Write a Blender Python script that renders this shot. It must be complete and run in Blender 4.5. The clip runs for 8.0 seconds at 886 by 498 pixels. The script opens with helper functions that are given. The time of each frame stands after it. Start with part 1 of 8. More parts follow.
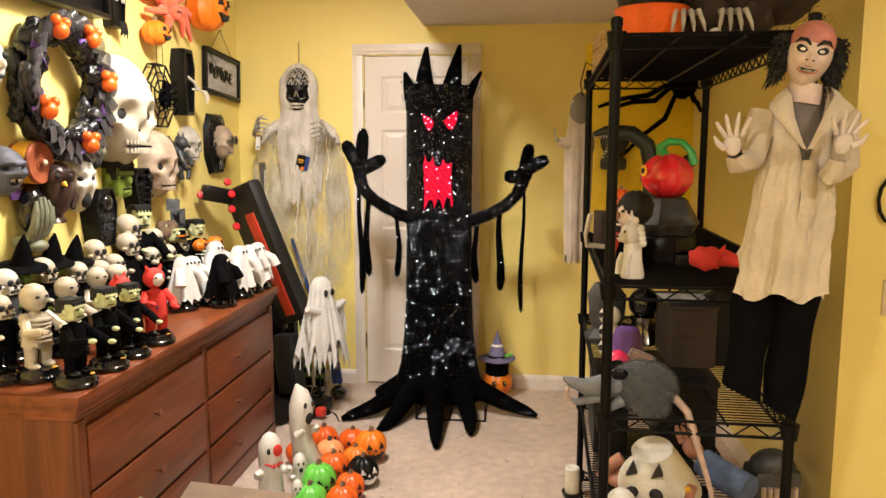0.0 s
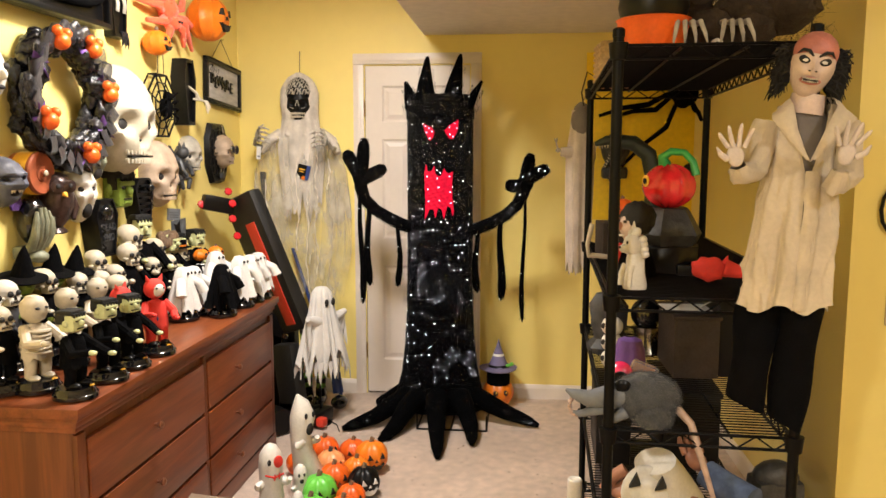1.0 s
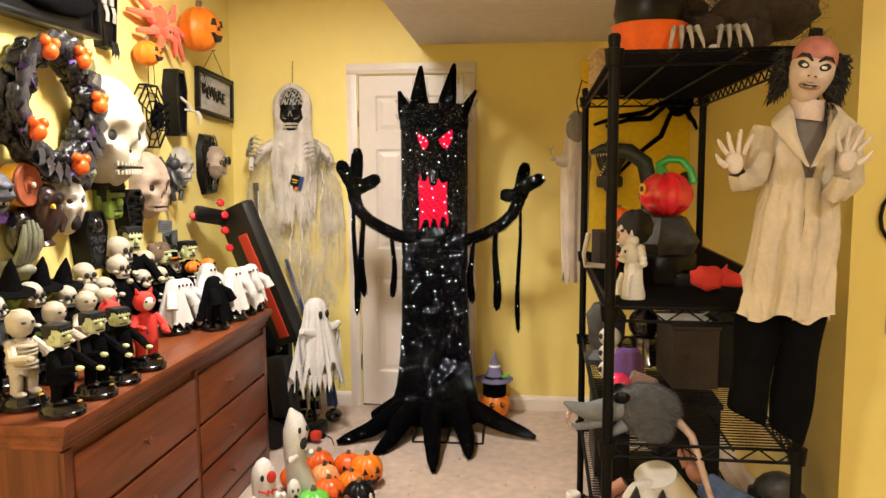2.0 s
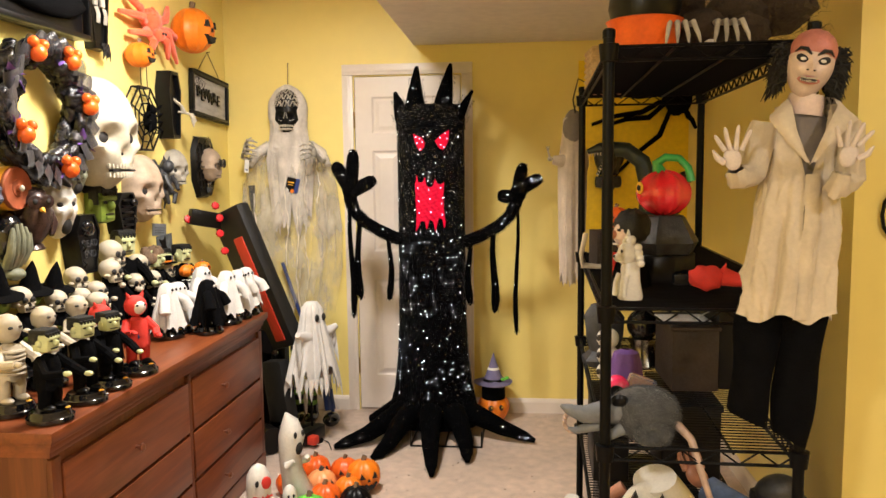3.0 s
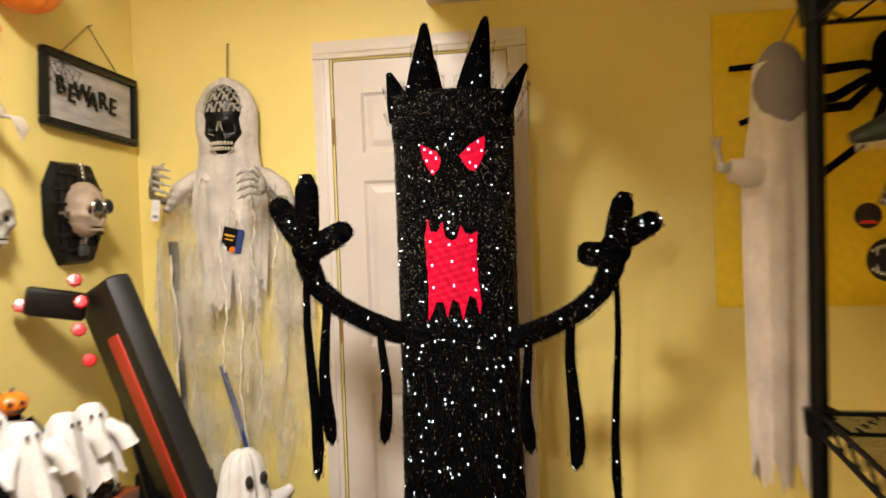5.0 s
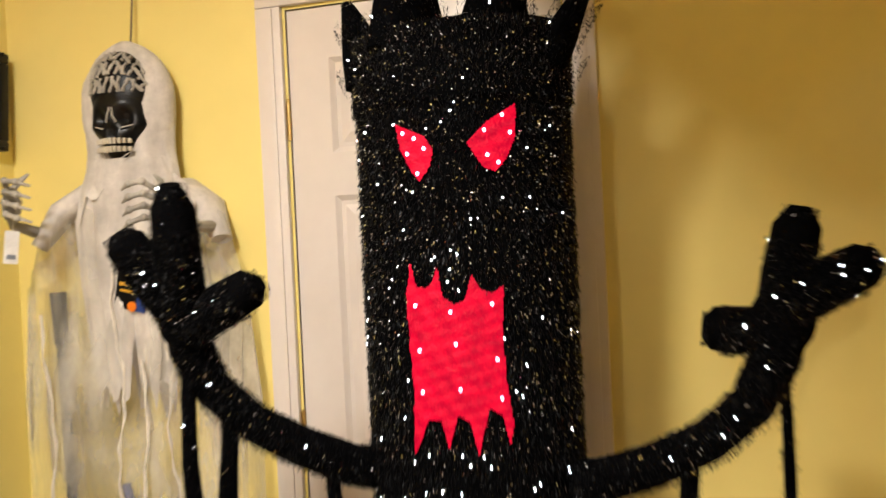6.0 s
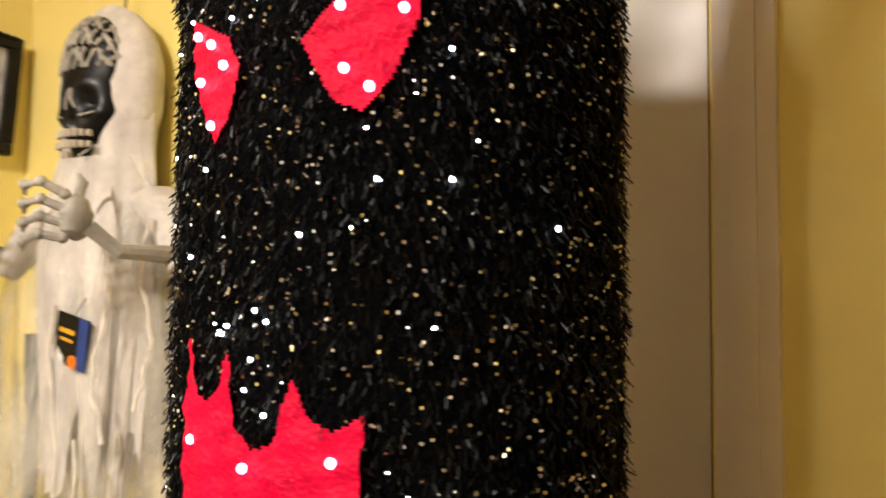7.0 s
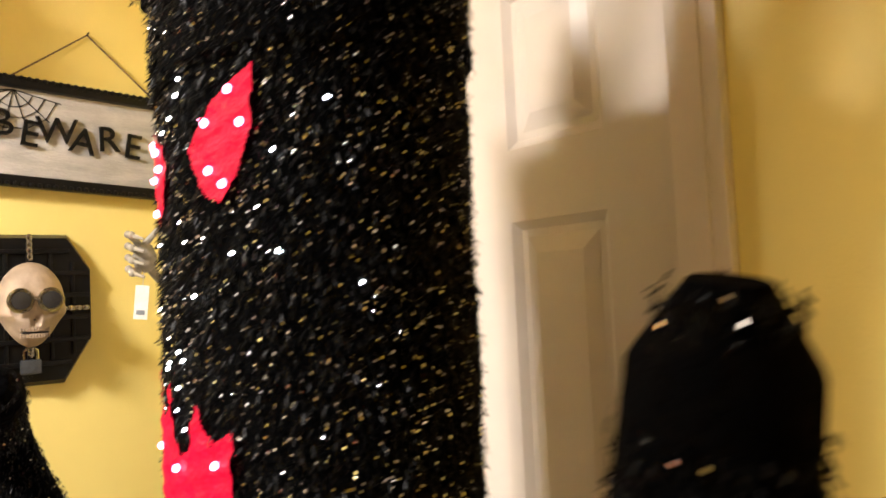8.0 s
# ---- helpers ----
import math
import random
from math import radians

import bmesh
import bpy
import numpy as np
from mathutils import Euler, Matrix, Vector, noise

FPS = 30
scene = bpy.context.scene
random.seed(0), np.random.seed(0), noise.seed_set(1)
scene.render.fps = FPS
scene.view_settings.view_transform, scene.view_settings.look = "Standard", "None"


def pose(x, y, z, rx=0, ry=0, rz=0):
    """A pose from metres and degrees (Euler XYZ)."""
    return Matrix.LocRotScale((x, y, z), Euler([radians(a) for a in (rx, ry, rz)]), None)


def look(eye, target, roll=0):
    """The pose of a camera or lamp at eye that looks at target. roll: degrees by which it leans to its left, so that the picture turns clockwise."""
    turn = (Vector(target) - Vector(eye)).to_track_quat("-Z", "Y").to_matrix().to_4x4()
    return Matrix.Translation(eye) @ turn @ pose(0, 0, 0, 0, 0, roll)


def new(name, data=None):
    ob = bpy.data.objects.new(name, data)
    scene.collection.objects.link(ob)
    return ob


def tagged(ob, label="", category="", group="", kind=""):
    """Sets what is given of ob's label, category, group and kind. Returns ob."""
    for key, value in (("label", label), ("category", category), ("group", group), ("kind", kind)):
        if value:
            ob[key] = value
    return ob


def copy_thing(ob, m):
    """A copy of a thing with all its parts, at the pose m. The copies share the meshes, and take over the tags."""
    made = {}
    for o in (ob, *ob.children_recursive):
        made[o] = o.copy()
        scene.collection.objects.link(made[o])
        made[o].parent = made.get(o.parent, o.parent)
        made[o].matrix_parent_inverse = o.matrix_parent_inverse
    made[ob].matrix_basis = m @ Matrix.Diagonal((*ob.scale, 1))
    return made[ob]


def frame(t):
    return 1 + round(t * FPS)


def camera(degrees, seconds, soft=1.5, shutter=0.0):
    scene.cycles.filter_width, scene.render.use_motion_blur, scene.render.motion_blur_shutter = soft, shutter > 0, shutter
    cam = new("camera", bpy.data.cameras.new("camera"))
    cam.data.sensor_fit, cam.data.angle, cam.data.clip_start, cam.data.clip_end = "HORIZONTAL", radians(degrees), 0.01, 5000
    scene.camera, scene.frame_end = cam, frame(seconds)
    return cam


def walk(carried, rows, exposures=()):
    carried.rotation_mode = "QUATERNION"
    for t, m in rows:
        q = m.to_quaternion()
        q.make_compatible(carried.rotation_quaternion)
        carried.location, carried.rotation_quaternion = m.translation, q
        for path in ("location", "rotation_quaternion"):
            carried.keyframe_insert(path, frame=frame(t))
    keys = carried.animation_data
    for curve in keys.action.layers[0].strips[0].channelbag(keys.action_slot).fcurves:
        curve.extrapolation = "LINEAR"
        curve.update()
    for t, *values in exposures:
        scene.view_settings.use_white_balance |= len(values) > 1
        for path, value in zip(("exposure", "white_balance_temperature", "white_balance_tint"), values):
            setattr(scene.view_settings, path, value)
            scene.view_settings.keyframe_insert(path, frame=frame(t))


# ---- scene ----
cam = camera(60.2, 8.0, shutter=0.5)
METRES, EYE, TILT, LEAN, TURN = 4.15, 1.475, 0.0, 0.0, 5.9
ROWS = [
    (0.0, 0.0, 0.0, 0.0, 0.02, -7.34, -0.12),
    (0.5, -0.0015, 0.0012, 0.0011, 0.08, -7.17, -0.17),
    (1.0, -0.001, 0.002, 0.0019, 0.03, -6.76, -0.06),
    (1.5, -0.0023, 0.0082, 0.0012, -0.19, -6.22, 0.09),
    (3.0, 0.0044, 0.0203, -0.0014, -0.34, -5.77, 0.65),
    (3.5, 0.0063, 0.0819, -0.0056, 0.26, -5.24, 0.76),
    (4.0, 0.0082, 0.1785, -0.0063, 1.2, -4.0, 0.99),
    (4.5, 0.0198, 0.3223, -0.0067, 2.8, -2.8, 1.46),
]
LATE = [
    (6.0, (-0.167, 3.017, 1.486), (-0.687, 4.948, 1.462), -2.7),
    (6.5, (-0.175, 3.470, 1.517), (-0.905, 5.331, 1.563), -2.1),
    (7.0, (-0.101, 3.832, 1.479), (-1.234, 5.476, 1.607), 0.7),
    (7.5, (0.049, 3.872, 1.470), (-1.421, 5.220, 1.624), -1.0),
    (8.0, (0.179, 3.941, 1.511), (-1.403, 5.160, 1.618), -2.7),
]
WAY = [(t, pose(0, 0, EYE, TILT, LEAN, TURN) @ pose(METRES * x, METRES * y, METRES * z, 90 + pitch, roll, yaw)) for t, x, y, z, yaw, pitch, roll in ROWS]
WAY += [(t, look(eye, target, roll)) for t, eye, target, roll in LATE]
walk(cam, WAY, exposures=[(0, 0), (6.2, 0), (7.0, 0.3), (7.5, 0.62), (8.0, 0.68)])

# ---- world and light ----
world = bpy.data.worlds.new("world")
scene.world = world
world.use_nodes = True
world.node_tree.nodes["Background"].inputs[0].default_value = (0.9, 0.85, 0.75, 1)
world.node_tree.nodes["Background"].inputs[1].default_value = 0.02
scene.view_settings.exposure = 0.0
# First two inferred from shadows; the third is fill added for the right side.
LAMPS = [(-0.84, 2.80, 2.56, 66.0, 0.19), (-0.95, -0.9, 2.56, 84.0, 0.085), (1.7, 0.3, 2.56, 30.0, 0.085)]
for lx, ly, lz, power, size in LAMPS:
    lamp = bpy.data.lights.new("unseen_lamp", "AREA")
    lamp.shape, lamp.size, lamp.energy, lamp.color = "DISK", 2 * size, power, (1.0, 0.94, 0.87)
    new("unseen_lamp", lamp).matrix_world = pose(lx, ly, lz - 0.012)


# ---- materials ----
def nodes_of(name):
    m = bpy.data.materials.new(name)
    m.use_nodes = True
    return m, m.node_tree.nodes, m.node_tree.links, m.node_tree.nodes["Principled BSDF"]


def mat(name, color, rough=0.5, metal=0.0, var=0.12, scale=18.0, bump=0.0, bscale=90.0, fine=0.06, coat=0.0, sheen=0.0, trans=0.0,
        emit=0.0, stretch=(1, 1, 1), sub=0.0, rvar=0.12, alpha=1.0, spec=0.5, glow=None):
    """A surface with colour that varies at two scales, uneven gloss and fine relief."""
    m, n, l, b = nodes_of(name)
    tc = n.new("ShaderNodeTexCoord")
    mp = n.new("ShaderNodeMapping")
    mp.inputs["Scale"].default_value = stretch
    l.new(tc.outputs["Object"], mp.inputs[0])
    big = n.new("ShaderNodeTexNoise")
    big.inputs["Scale"].default_value, big.inputs["Detail"].default_value = scale, 4
    small = n.new("ShaderNodeTexNoise")
    small.inputs["Scale"].default_value, small.inputs["Detail"].default_value = scale * 9, 3
    l.new(mp.outputs[0], big.inputs["Vector"])
    l.new(mp.outputs[0], small.inputs["Vector"])
    ramp = n.new("ShaderNodeMapRange")
    ramp.inputs[1].default_value, ramp.inputs[2].default_value = 0.3, 0.7
    ramp.inputs[3].default_value, ramp.inputs[4].default_value = 1 - var, 1 + var
    l.new(big.outputs[0], ramp.inputs[0])
    ramp2 = n.new("ShaderNodeMapRange")
    ramp2.inputs[1].default_value, ramp2.inputs[2].default_value = 0.3, 0.7
    ramp2.inputs[3].default_value, ramp2.inputs[4].default_value = 1 - fine, 1 + fine
    l.new(small.outputs[0], ramp2.inputs[0])
    mul = n.new("ShaderNodeMath")
    mul.operation = "MULTIPLY"
    l.new(ramp.outputs[0], mul.inputs[0])
    l.new(ramp2.outputs[0], mul.inputs[1])
    sc = n.new("ShaderNodeVectorMath")
    sc.operation = "SCALE"
    sc.inputs[0].default_value = color
    l.new(mul.outputs[0], sc.inputs["Scale"])
    l.new(sc.outputs[0], b.inputs["Base Color"])
    rr = n.new("ShaderNodeMapRange")
    rr.inputs[1].default_value, rr.inputs[2].default_value = 0.3, 0.7
    rr.inputs[3].default_value, rr.inputs[4].default_value = max(0.03, rough - rvar * rough), min(1, rough + rvar * rough)
    l.new(small.outputs[0], rr.inputs[0])
    l.new(rr.outputs[0], b.inputs["Roughness"])
    b.inputs["Metallic"].default_value = metal
    b.inputs["Coat Weight"].default_value = coat
    b.inputs["Sheen Weight"].default_value = sheen
    b.inputs["Transmission Weight"].default_value = trans
    b.inputs["Subsurface Weight"].default_value = sub
    b.inputs["Subsurface Radius"].default_value = (0.01, 0.008, 0.006)
    b.inputs["Alpha"].default_value = alpha
    b.inputs["Specular IOR Level"].default_value = spec
    if bump:
        nb = n.new("ShaderNodeTexNoise")
        nb.inputs["Scale"].default_value, nb.inputs["Detail"].default_value = bscale, 5
        l.new(mp.outputs[0], nb.inputs["Vector"])
        bp = n.new("ShaderNodeBump")
        bp.inputs["Strength"].default_value, bp.inputs["Distance"].default_value = bump, 0.004
        l.new(nb.outputs[0], bp.inputs["Height"])
        l.new(bp.outputs[0], b.inputs["Normal"])
    if emit:
        b.inputs["Emission Color"].default_value = (*(glow or color), 1)
        b.inputs["Emission Strength"].default_value = emit
    return m


def wood(name, dark, light, rough=0.3, coat=0.3, along="Y"):
    """Stained wood: long streaks of grain along one axis, under varnish."""
    m, n, l, b = nodes_of(name)
    tc, mp = n.new("ShaderNodeTexCoord"), n.new("ShaderNodeMapping")
    mp.inputs["Scale"].default_value = {"Y": (14, 0.9, 14), "Z": (14, 14, 0.9), "X": (0.9, 14, 14)}[along]
    l.new(tc.outputs["Object"], mp.inputs[0])
    a = n.new("ShaderNodeTexNoise")
    a.inputs["Scale"].default_value, a.inputs["Detail"].default_value, a.inputs["Distortion"].default_value = 1.4, 6, 0.7
    f = n.new("ShaderNodeTexNoise")
    f.inputs["Scale"].default_value, f.inputs["Detail"].default_value = 9, 4
    l.new(mp.outputs[0], a.inputs["Vector"])
    l.new(mp.outputs[0], f.inputs["Vector"])
    mx = n.new("ShaderNodeMath")
    mx.operation = "MULTIPLY_ADD"
    mx.inputs[1].default_value = 0.35
    l.new(f.outputs[0], mx.inputs[0])
    l.new(a.outputs[0], mx.inputs[2])
    cr = n.new("ShaderNodeValToRGB")
    cr.color_ramp.elements[0].position, cr.color_ramp.elements[0].color = 0.5, (*dark, 1)
    cr.color_ramp.elements[1].position, cr.color_ramp.elements[1].color = 0.85, (*light, 1)
    l.new(mx.outputs[0], cr.inputs[0])
    l.new(cr.outputs[0], b.inputs["Base Color"])
    b.inputs["Roughness"].default_value, b.inputs["Coat Weight"].default_value, b.inputs["Coat Roughness"].default_value = rough, coat, 0.2
    bp = n.new("ShaderNodeBump")
    bp.inputs["Strength"].default_value, bp.inputs["Distance"].default_value = 0.08, 0.001
    l.new(mx.outputs[0], bp.inputs["Height"])
    l.new(bp.outputs[0], b.inputs["Normal"])
    return m


def stripes(name, a, c, width, rough=0.8):
    """Bands of two colours, one above the other."""
    m, n, l, b = nodes_of(name)
    tc, sp, ma, cm = n.new("ShaderNodeTexCoord"), n.new("ShaderNodeSeparateXYZ"), n.new("ShaderNodeMath"), n.new("ShaderNodeMix")
    l.new(tc.outputs["Object"], sp.inputs[0])
    ma.operation, ma.inputs[1].default_value = "PINGPONG", width
    l.new(sp.outputs[2], ma.inputs[0])
    gt = n.new("ShaderNodeMath")
    gt.operation, gt.inputs[1].default_value = "GREATER_THAN", width * 0.5
    l.new(ma.outputs[0], gt.inputs[0])
    cm.data_type = "RGBA"
    cm.inputs[6].default_value, cm.inputs[7].default_value = (*a, 1), (*c, 1)
    l.new(gt.outputs[0], cm.inputs[0])
    l.new(cm.outputs[2], b.inputs["Base Color"])
    b.inputs["Roughness"].default_value = rough
    return m


def gauze(name, color, rough=0.9, cover=0.75, scale=160.0):
    """Thin, torn cloth with an uneven open weave."""
    m = mat(name, color, rough, var=0.16, scale=9, bump=0.35, bscale=140, sheen=0.2)
    n, l, b = m.node_tree.nodes, m.node_tree.links, m.node_tree.nodes["Principled BSDF"]
    tc, no, mr = n.new("ShaderNodeTexCoord"), n.new("ShaderNodeTexNoise"), n.new("ShaderNodeMapRange")
    mp = n.new("ShaderNodeMapping")
    mp.inputs["Scale"].default_value = (1, 1, 0.42)
    l.new(tc.outputs["Object"], mp.inputs[0])
    l.new(mp.outputs[0], no.inputs["Vector"])
    no.inputs["Scale"].default_value, no.inputs["Detail"].default_value = scale / 6, 6
    mr.inputs[1].default_value, mr.inputs[2].default_value = 0.40, 0.66
    mr.inputs[3].default_value, mr.inputs[4].default_value = cover, min(1.0, cover + 0.45)
    l.new(no.outputs[0], mr.inputs[0])
    l.new(mr.outputs[0], b.inputs["Alpha"])
    return m


M_WALL = mat("yellow_wall_paint", (0.86, 0.71, 0.24), 0.5, var=0.025, scale=1.6, bump=0.10, bscale=260, fine=0.012)
M_CEIL = mat("ceiling_paint", (0.74, 0.68, 0.62), 0.8, var=0.03, scale=2, bump=0.1, bscale=200)
M_TRIM = mat("white_trim_paint", (0.75, 0.68, 0.63), 0.35, var=0.03, scale=3, bump=0.05, bscale=120, fine=0.015)
M_CARPET = mat("beige_carpet", (0.55, 0.42, 0.34), 0.97, var=0.13, scale=2.2, bump=0.9, bscale=420, fine=0.16, sheen=0.3)
M_BRASS = mat("brass", (0.6, 0.42, 0.16), 0.3, 1.0)
M_CHERRY = wood("cherry_wood", (0.125, 0.027, 0.007), (0.23, 0.058, 0.015), 0.42, 0.12, "Y")
M_CHERRY_END = wood("cherry_wood_end", (0.10, 0.022, 0.006), (0.175, 0.045, 0.012), 0.42, 0.12, "Z")
M_KNOB = mat("dark_copper_knob", (0.30, 0.13, 0.08), 0.3, 0.8)
M_GAP = mat("dark_gap", (0.012, 0.008, 0.006), 0.9)
M_STEEL = mat("black_coated_steel", (0.0018, 0.0018, 0.002), 0.42, 0.0, var=0.2, scale=30, bump=0.05, spec=0.14)
M_BLACK = mat("black_plastic", (0.003, 0.003, 0.0035), 0.36, var=0.25, scale=20, bump=0.08, bscale=60, spec=0.25)
M_GLOSS = mat("glossy_black_plastic", (0.006, 0.006, 0.007), 0.12, var=0.2, scale=20, coat=0.5)
M_BLACKCLOTH = mat("black_cloth", (0.0025, 0.0025, 0.003), 0.95, var=0.3, scale=30, bump=0.5, bscale=200, spec=0.06)
M_VINYL = mat("black_vinyl", (0.008, 0.008, 0.008), 0.5, var=0.2, scale=14, bump=0.25, bscale=220)
M_REDVINYL = mat("red_vinyl", (0.62, 0.045, 0.022), 0.5, var=0.08, scale=10, bump=0.2, bscale=220)
M_REDPLASTIC = mat("red_plastic", (0.60, 0.015, 0.022), 0.25, var=0.1, coat=0.3)
M_TREE = mat("black_tinsel_backing", (0.0012, 0.0012, 0.0015), 0.95, spec=0.03, var=0.4, scale=40, bump=1.0, bscale=150)
M_TINSEL = mat("black_tinsel", (0.003, 0.003, 0.0035), 0.4, 0.0, var=0.5, scale=60, spec=0.12)
M_SPARK = mat("silver_tinsel", (0.9, 0.92, 0.95), 0.2, 1.0, var=0.1, scale=200)
M_LED = mat("white_fairy_light", (0.85, 0.95, 1.0), 0.3, emit=20.0)
# Emission here paints the red LEDs' glow into the foil, which is no lamp.
M_REDFOIL_GLOW = mat("red_tinsel_foil_led_glow", (0.34, 0.001, 0.012), 0.45, 0.0, var=0.5, scale=45, bump=0.8, bscale=240, emit=0.42, glow=(1.0, 0.0, 0.055), spec=0.12)
M_REDLED = mat("red_fairy_light", (1.0, 0.2, 0.3), 0.3, emit=12.0, glow=(1.0, 0.20, 0.32))
M_BONE = mat("bone_plastic", (0.50, 0.44, 0.34), 0.5, var=0.14, scale=14, bump=0.25, bscale=60)
M_IVORY = mat("ivory_plastic", (0.46, 0.42, 0.33), 0.5, var=0.10, scale=9, bump=0.15, bscale=40)
M_TANBONE = mat("aged_bone", (0.40, 0.30, 0.22), 0.6, var=0.35, scale=12, bump=0.4, bscale=60)
M_GREYBONE = mat("grey_bone", (0.36, 0.33, 0.28), 0.6, var=0.3, scale=16, bump=0.4, bscale=70)
M_WHITE = mat("white_plastic", (0.64, 0.61, 0.56), 0.4, var=0.06, scale=12, sub=0.0)
M_CLOTHW = mat("white_cloth", (0.62, 0.60, 0.58), 0.9, var=0.06, scale=20, bump=0.35, bscale=170, sheen=0.2)
M_SOCKET = mat("dark_socket", (0.012, 0.010, 0.010), 0.7)
M_GREEN = mat("monster_green", (0.15, 0.22, 0.03), 0.5, var=0.2, scale=25, bump=0.25)
M_PALEGREEN = mat("pale_green_rubber", (0.52, 0.55, 0.30), 0.5, var=0.18, scale=30, bump=0.2)
M_HAIR = mat("black_hair", (0.004, 0.004, 0.004), 0.7, var=0.3, scale=60, bump=0.6, bscale=180)
M_ORANGE = mat("orange_plastic", (0.80, 0.20, 0.012), 0.38, var=0.12, scale=12, bump=0.1, bscale=40)
M_ORANGE2 = mat("deep_orange_plastic", (0.78, 0.12, 0.012), 0.35, var=0.14, scale=12, bump=0.1, bscale=40)
M_PEACH = mat("faded_orange_plastic", (0.80, 0.32, 0.12), 0.4, var=0.12, scale=14, bump=0.1)
M_STEM = mat("pumpkin_stem", (0.16, 0.10, 0.06), 0.7, var=0.3, scale=30, bump=0.4)
M_LIME = mat("green_pumpkin", (0.13, 0.52, 0.06), 0.35, var=0.12, scale=12)
M_RED = mat("red_cloth", (0.62, 0.035, 0.025), 0.8, var=0.12, scale=18, bump=0.3, bscale=160)
M_FURO = mat("orange_fur", (0.95, 0.13, 0.05), 0.9, var=0.15, scale=30, bump=0.8, bscale=200, sheen=0.4)
M_PURPLE = mat("purple_cloth", (0.12, 0.05, 0.24), 0.7, var=0.25, scale=20, bump=0.4)
M_GREYFUR = mat("grey_fur", (0.06, 0.063, 0.07), 0.95, var=0.3, scale=30, bump=1.0, bscale=180, sheen=0.4)
M_RATSKIN = mat("grey_rubber", (0.15, 0.16, 0.18), 0.55, var=0.18, scale=25, bump=0.25)
M_TAIL = mat("pinkish_tail", (0.40, 0.29, 0.25), 0.5, var=0.2, scale=30)
M_LINEN = mat("cream_linen", (0.52, 0.44, 0.33), 0.9, var=0.12, scale=10, bump=0.9, bscale=38, sheen=0.1)
M_FACE = mat("pale_rubber", (0.58, 0.45, 0.39), 0.5, var=0.12, scale=20, bump=0.15)
M_SCALP = mat("pink_rubber", (0.42, 0.15, 0.12), 0.5, var=0.25, scale=25, bump=0.4)
M_HANDW = mat("pale_glove", (0.56, 0.48, 0.43), 0.55, var=0.1, scale=20)
M_GREYCLOTH = mat("grey_cloth", (0.16, 0.14, 0.13), 0.9, var=0.15, scale=20, bump=0.3)
M_GAUZE = gauze("white_gauze", (0.72, 0.67, 0.58), cover=0.06, scale=60.0)
M_GAUZE2 = gauze("dense_gauze", (0.66, 0.61, 0.56), cover=0.8)
# Darker copy of the gauze: the soffit's shade put into its colour.
M_GAUZE_SHADED = gauze("shaded_gauze", (0.52, 0.45, 0.40), cover=0.85)
M_STRAND = mat("gauze_strand", (0.78, 0.72, 0.62), 0.9, var=0.15, scale=40)
M_PEWTER = mat("grey_black_rubber", (0.04, 0.042, 0.048), 0.45, var=0.5, scale=22, bump=0.6, bscale=80)
M_SLATE = mat("blue_grey_rubber", (0.075, 0.08, 0.11), 0.5, var=0.4, scale=22, bump=0.5, bscale=70)
M_COPPER = mat("dark_bronze_paint", (0.045, 0.025, 0.022), 0.3, 0.35, var=0.5, scale=30, bump=0.3, bscale=60)
M_HANDG = mat("grey_green_rubber", (0.19, 0.20, 0.14), 0.55, var=0.35, scale=20, bump=0.45, bscale=60)
M_TERRA = mat("rust_orange_tin", (0.30, 0.075, 0.03), 0.45, var=0.25, scale=16)
M_CARD = mat("brown_cardboard", (0.22, 0.155, 0.11), 0.9, var=0.08, scale=12, bump=0.1)
M_WICKER = mat("pale_wicker", (0.55, 0.40, 0.22), 0.8, var=0.25, scale=50, bump=0.6, bscale=120)
M_YELLOW = mat("yellow_sheet", (0.88, 0.62, 0.02), 0.45, var=0.03, scale=4, bump=0.05)
M_SIGNGREY = mat("weathered_grey_board", (0.46, 0.44, 0.43), 0.8, var=0.22, scale=9, bump=0.3, bscale=60, stretch=(1, 1, 4))
M_BROWNBOX = mat("brown_fibreboard", (0.022, 0.012, 0.008), 0.7, var=0.3, scale=14, bump=0.3)
M_DARKWOOD = mat("dark_brown_board", (0.07, 0.03, 0.018), 0.5, var=0.3, scale=12, bump=0.3)
M_STRIPE = stripes("green_black_stripes", (0.16, 0.32, 0.05), (0.01, 0.01, 0.01), 0.03)
M_WINE = mat("clear_red_plastic", (0.70, 0.02, 0.03), 0.12, var=0.15, scale=20, coat=0.6)
M_LEAFG = mat("green_plastic", (0.03, 0.30, 0.06), 0.35, var=0.15, scale=20)
M_DINO = mat("dark_green_rubber", (0.008, 0.014, 0.006), 0.5, var=0.5, scale=30, bump=0.6, bscale=90)
M_BLUE = mat("dark_blue_plastic", (0.02, 0.05, 0.22), 0.4)
M_DENIM = mat("blue_denim", (0.07, 0.10, 0.18), 0.9, var=0.3, scale=30, bump=0.5, bscale=180)
M_SKIN = mat("latex_skin", (0.36, 0.16, 0.10), 0.5, var=0.25, scale=20, bump=0.2)
M_PAPER = mat("printed_card", (0.11, 0.13, 0.15), 0.5, var=0.5, scale=26)
M_PAPER2 = mat("grey_card", (0.20, 0.22, 0.25), 0.5, var=0.25, scale=20)
M_TAG = mat("white_tag", (0.75, 0.73, 0.70), 0.6)
M_PINK = mat("hot_pink_plastic", (0.75, 0.03, 0.12), 0.25, coat=0.4)
M_CLEAR = mat("clear_blister", (0.75, 0.72, 0.72), 0.15, trans=0.75, var=0.05)
M_CHROME = mat("worn_chrome", (0.35, 0.33, 0.30), 0.25, 1.0)
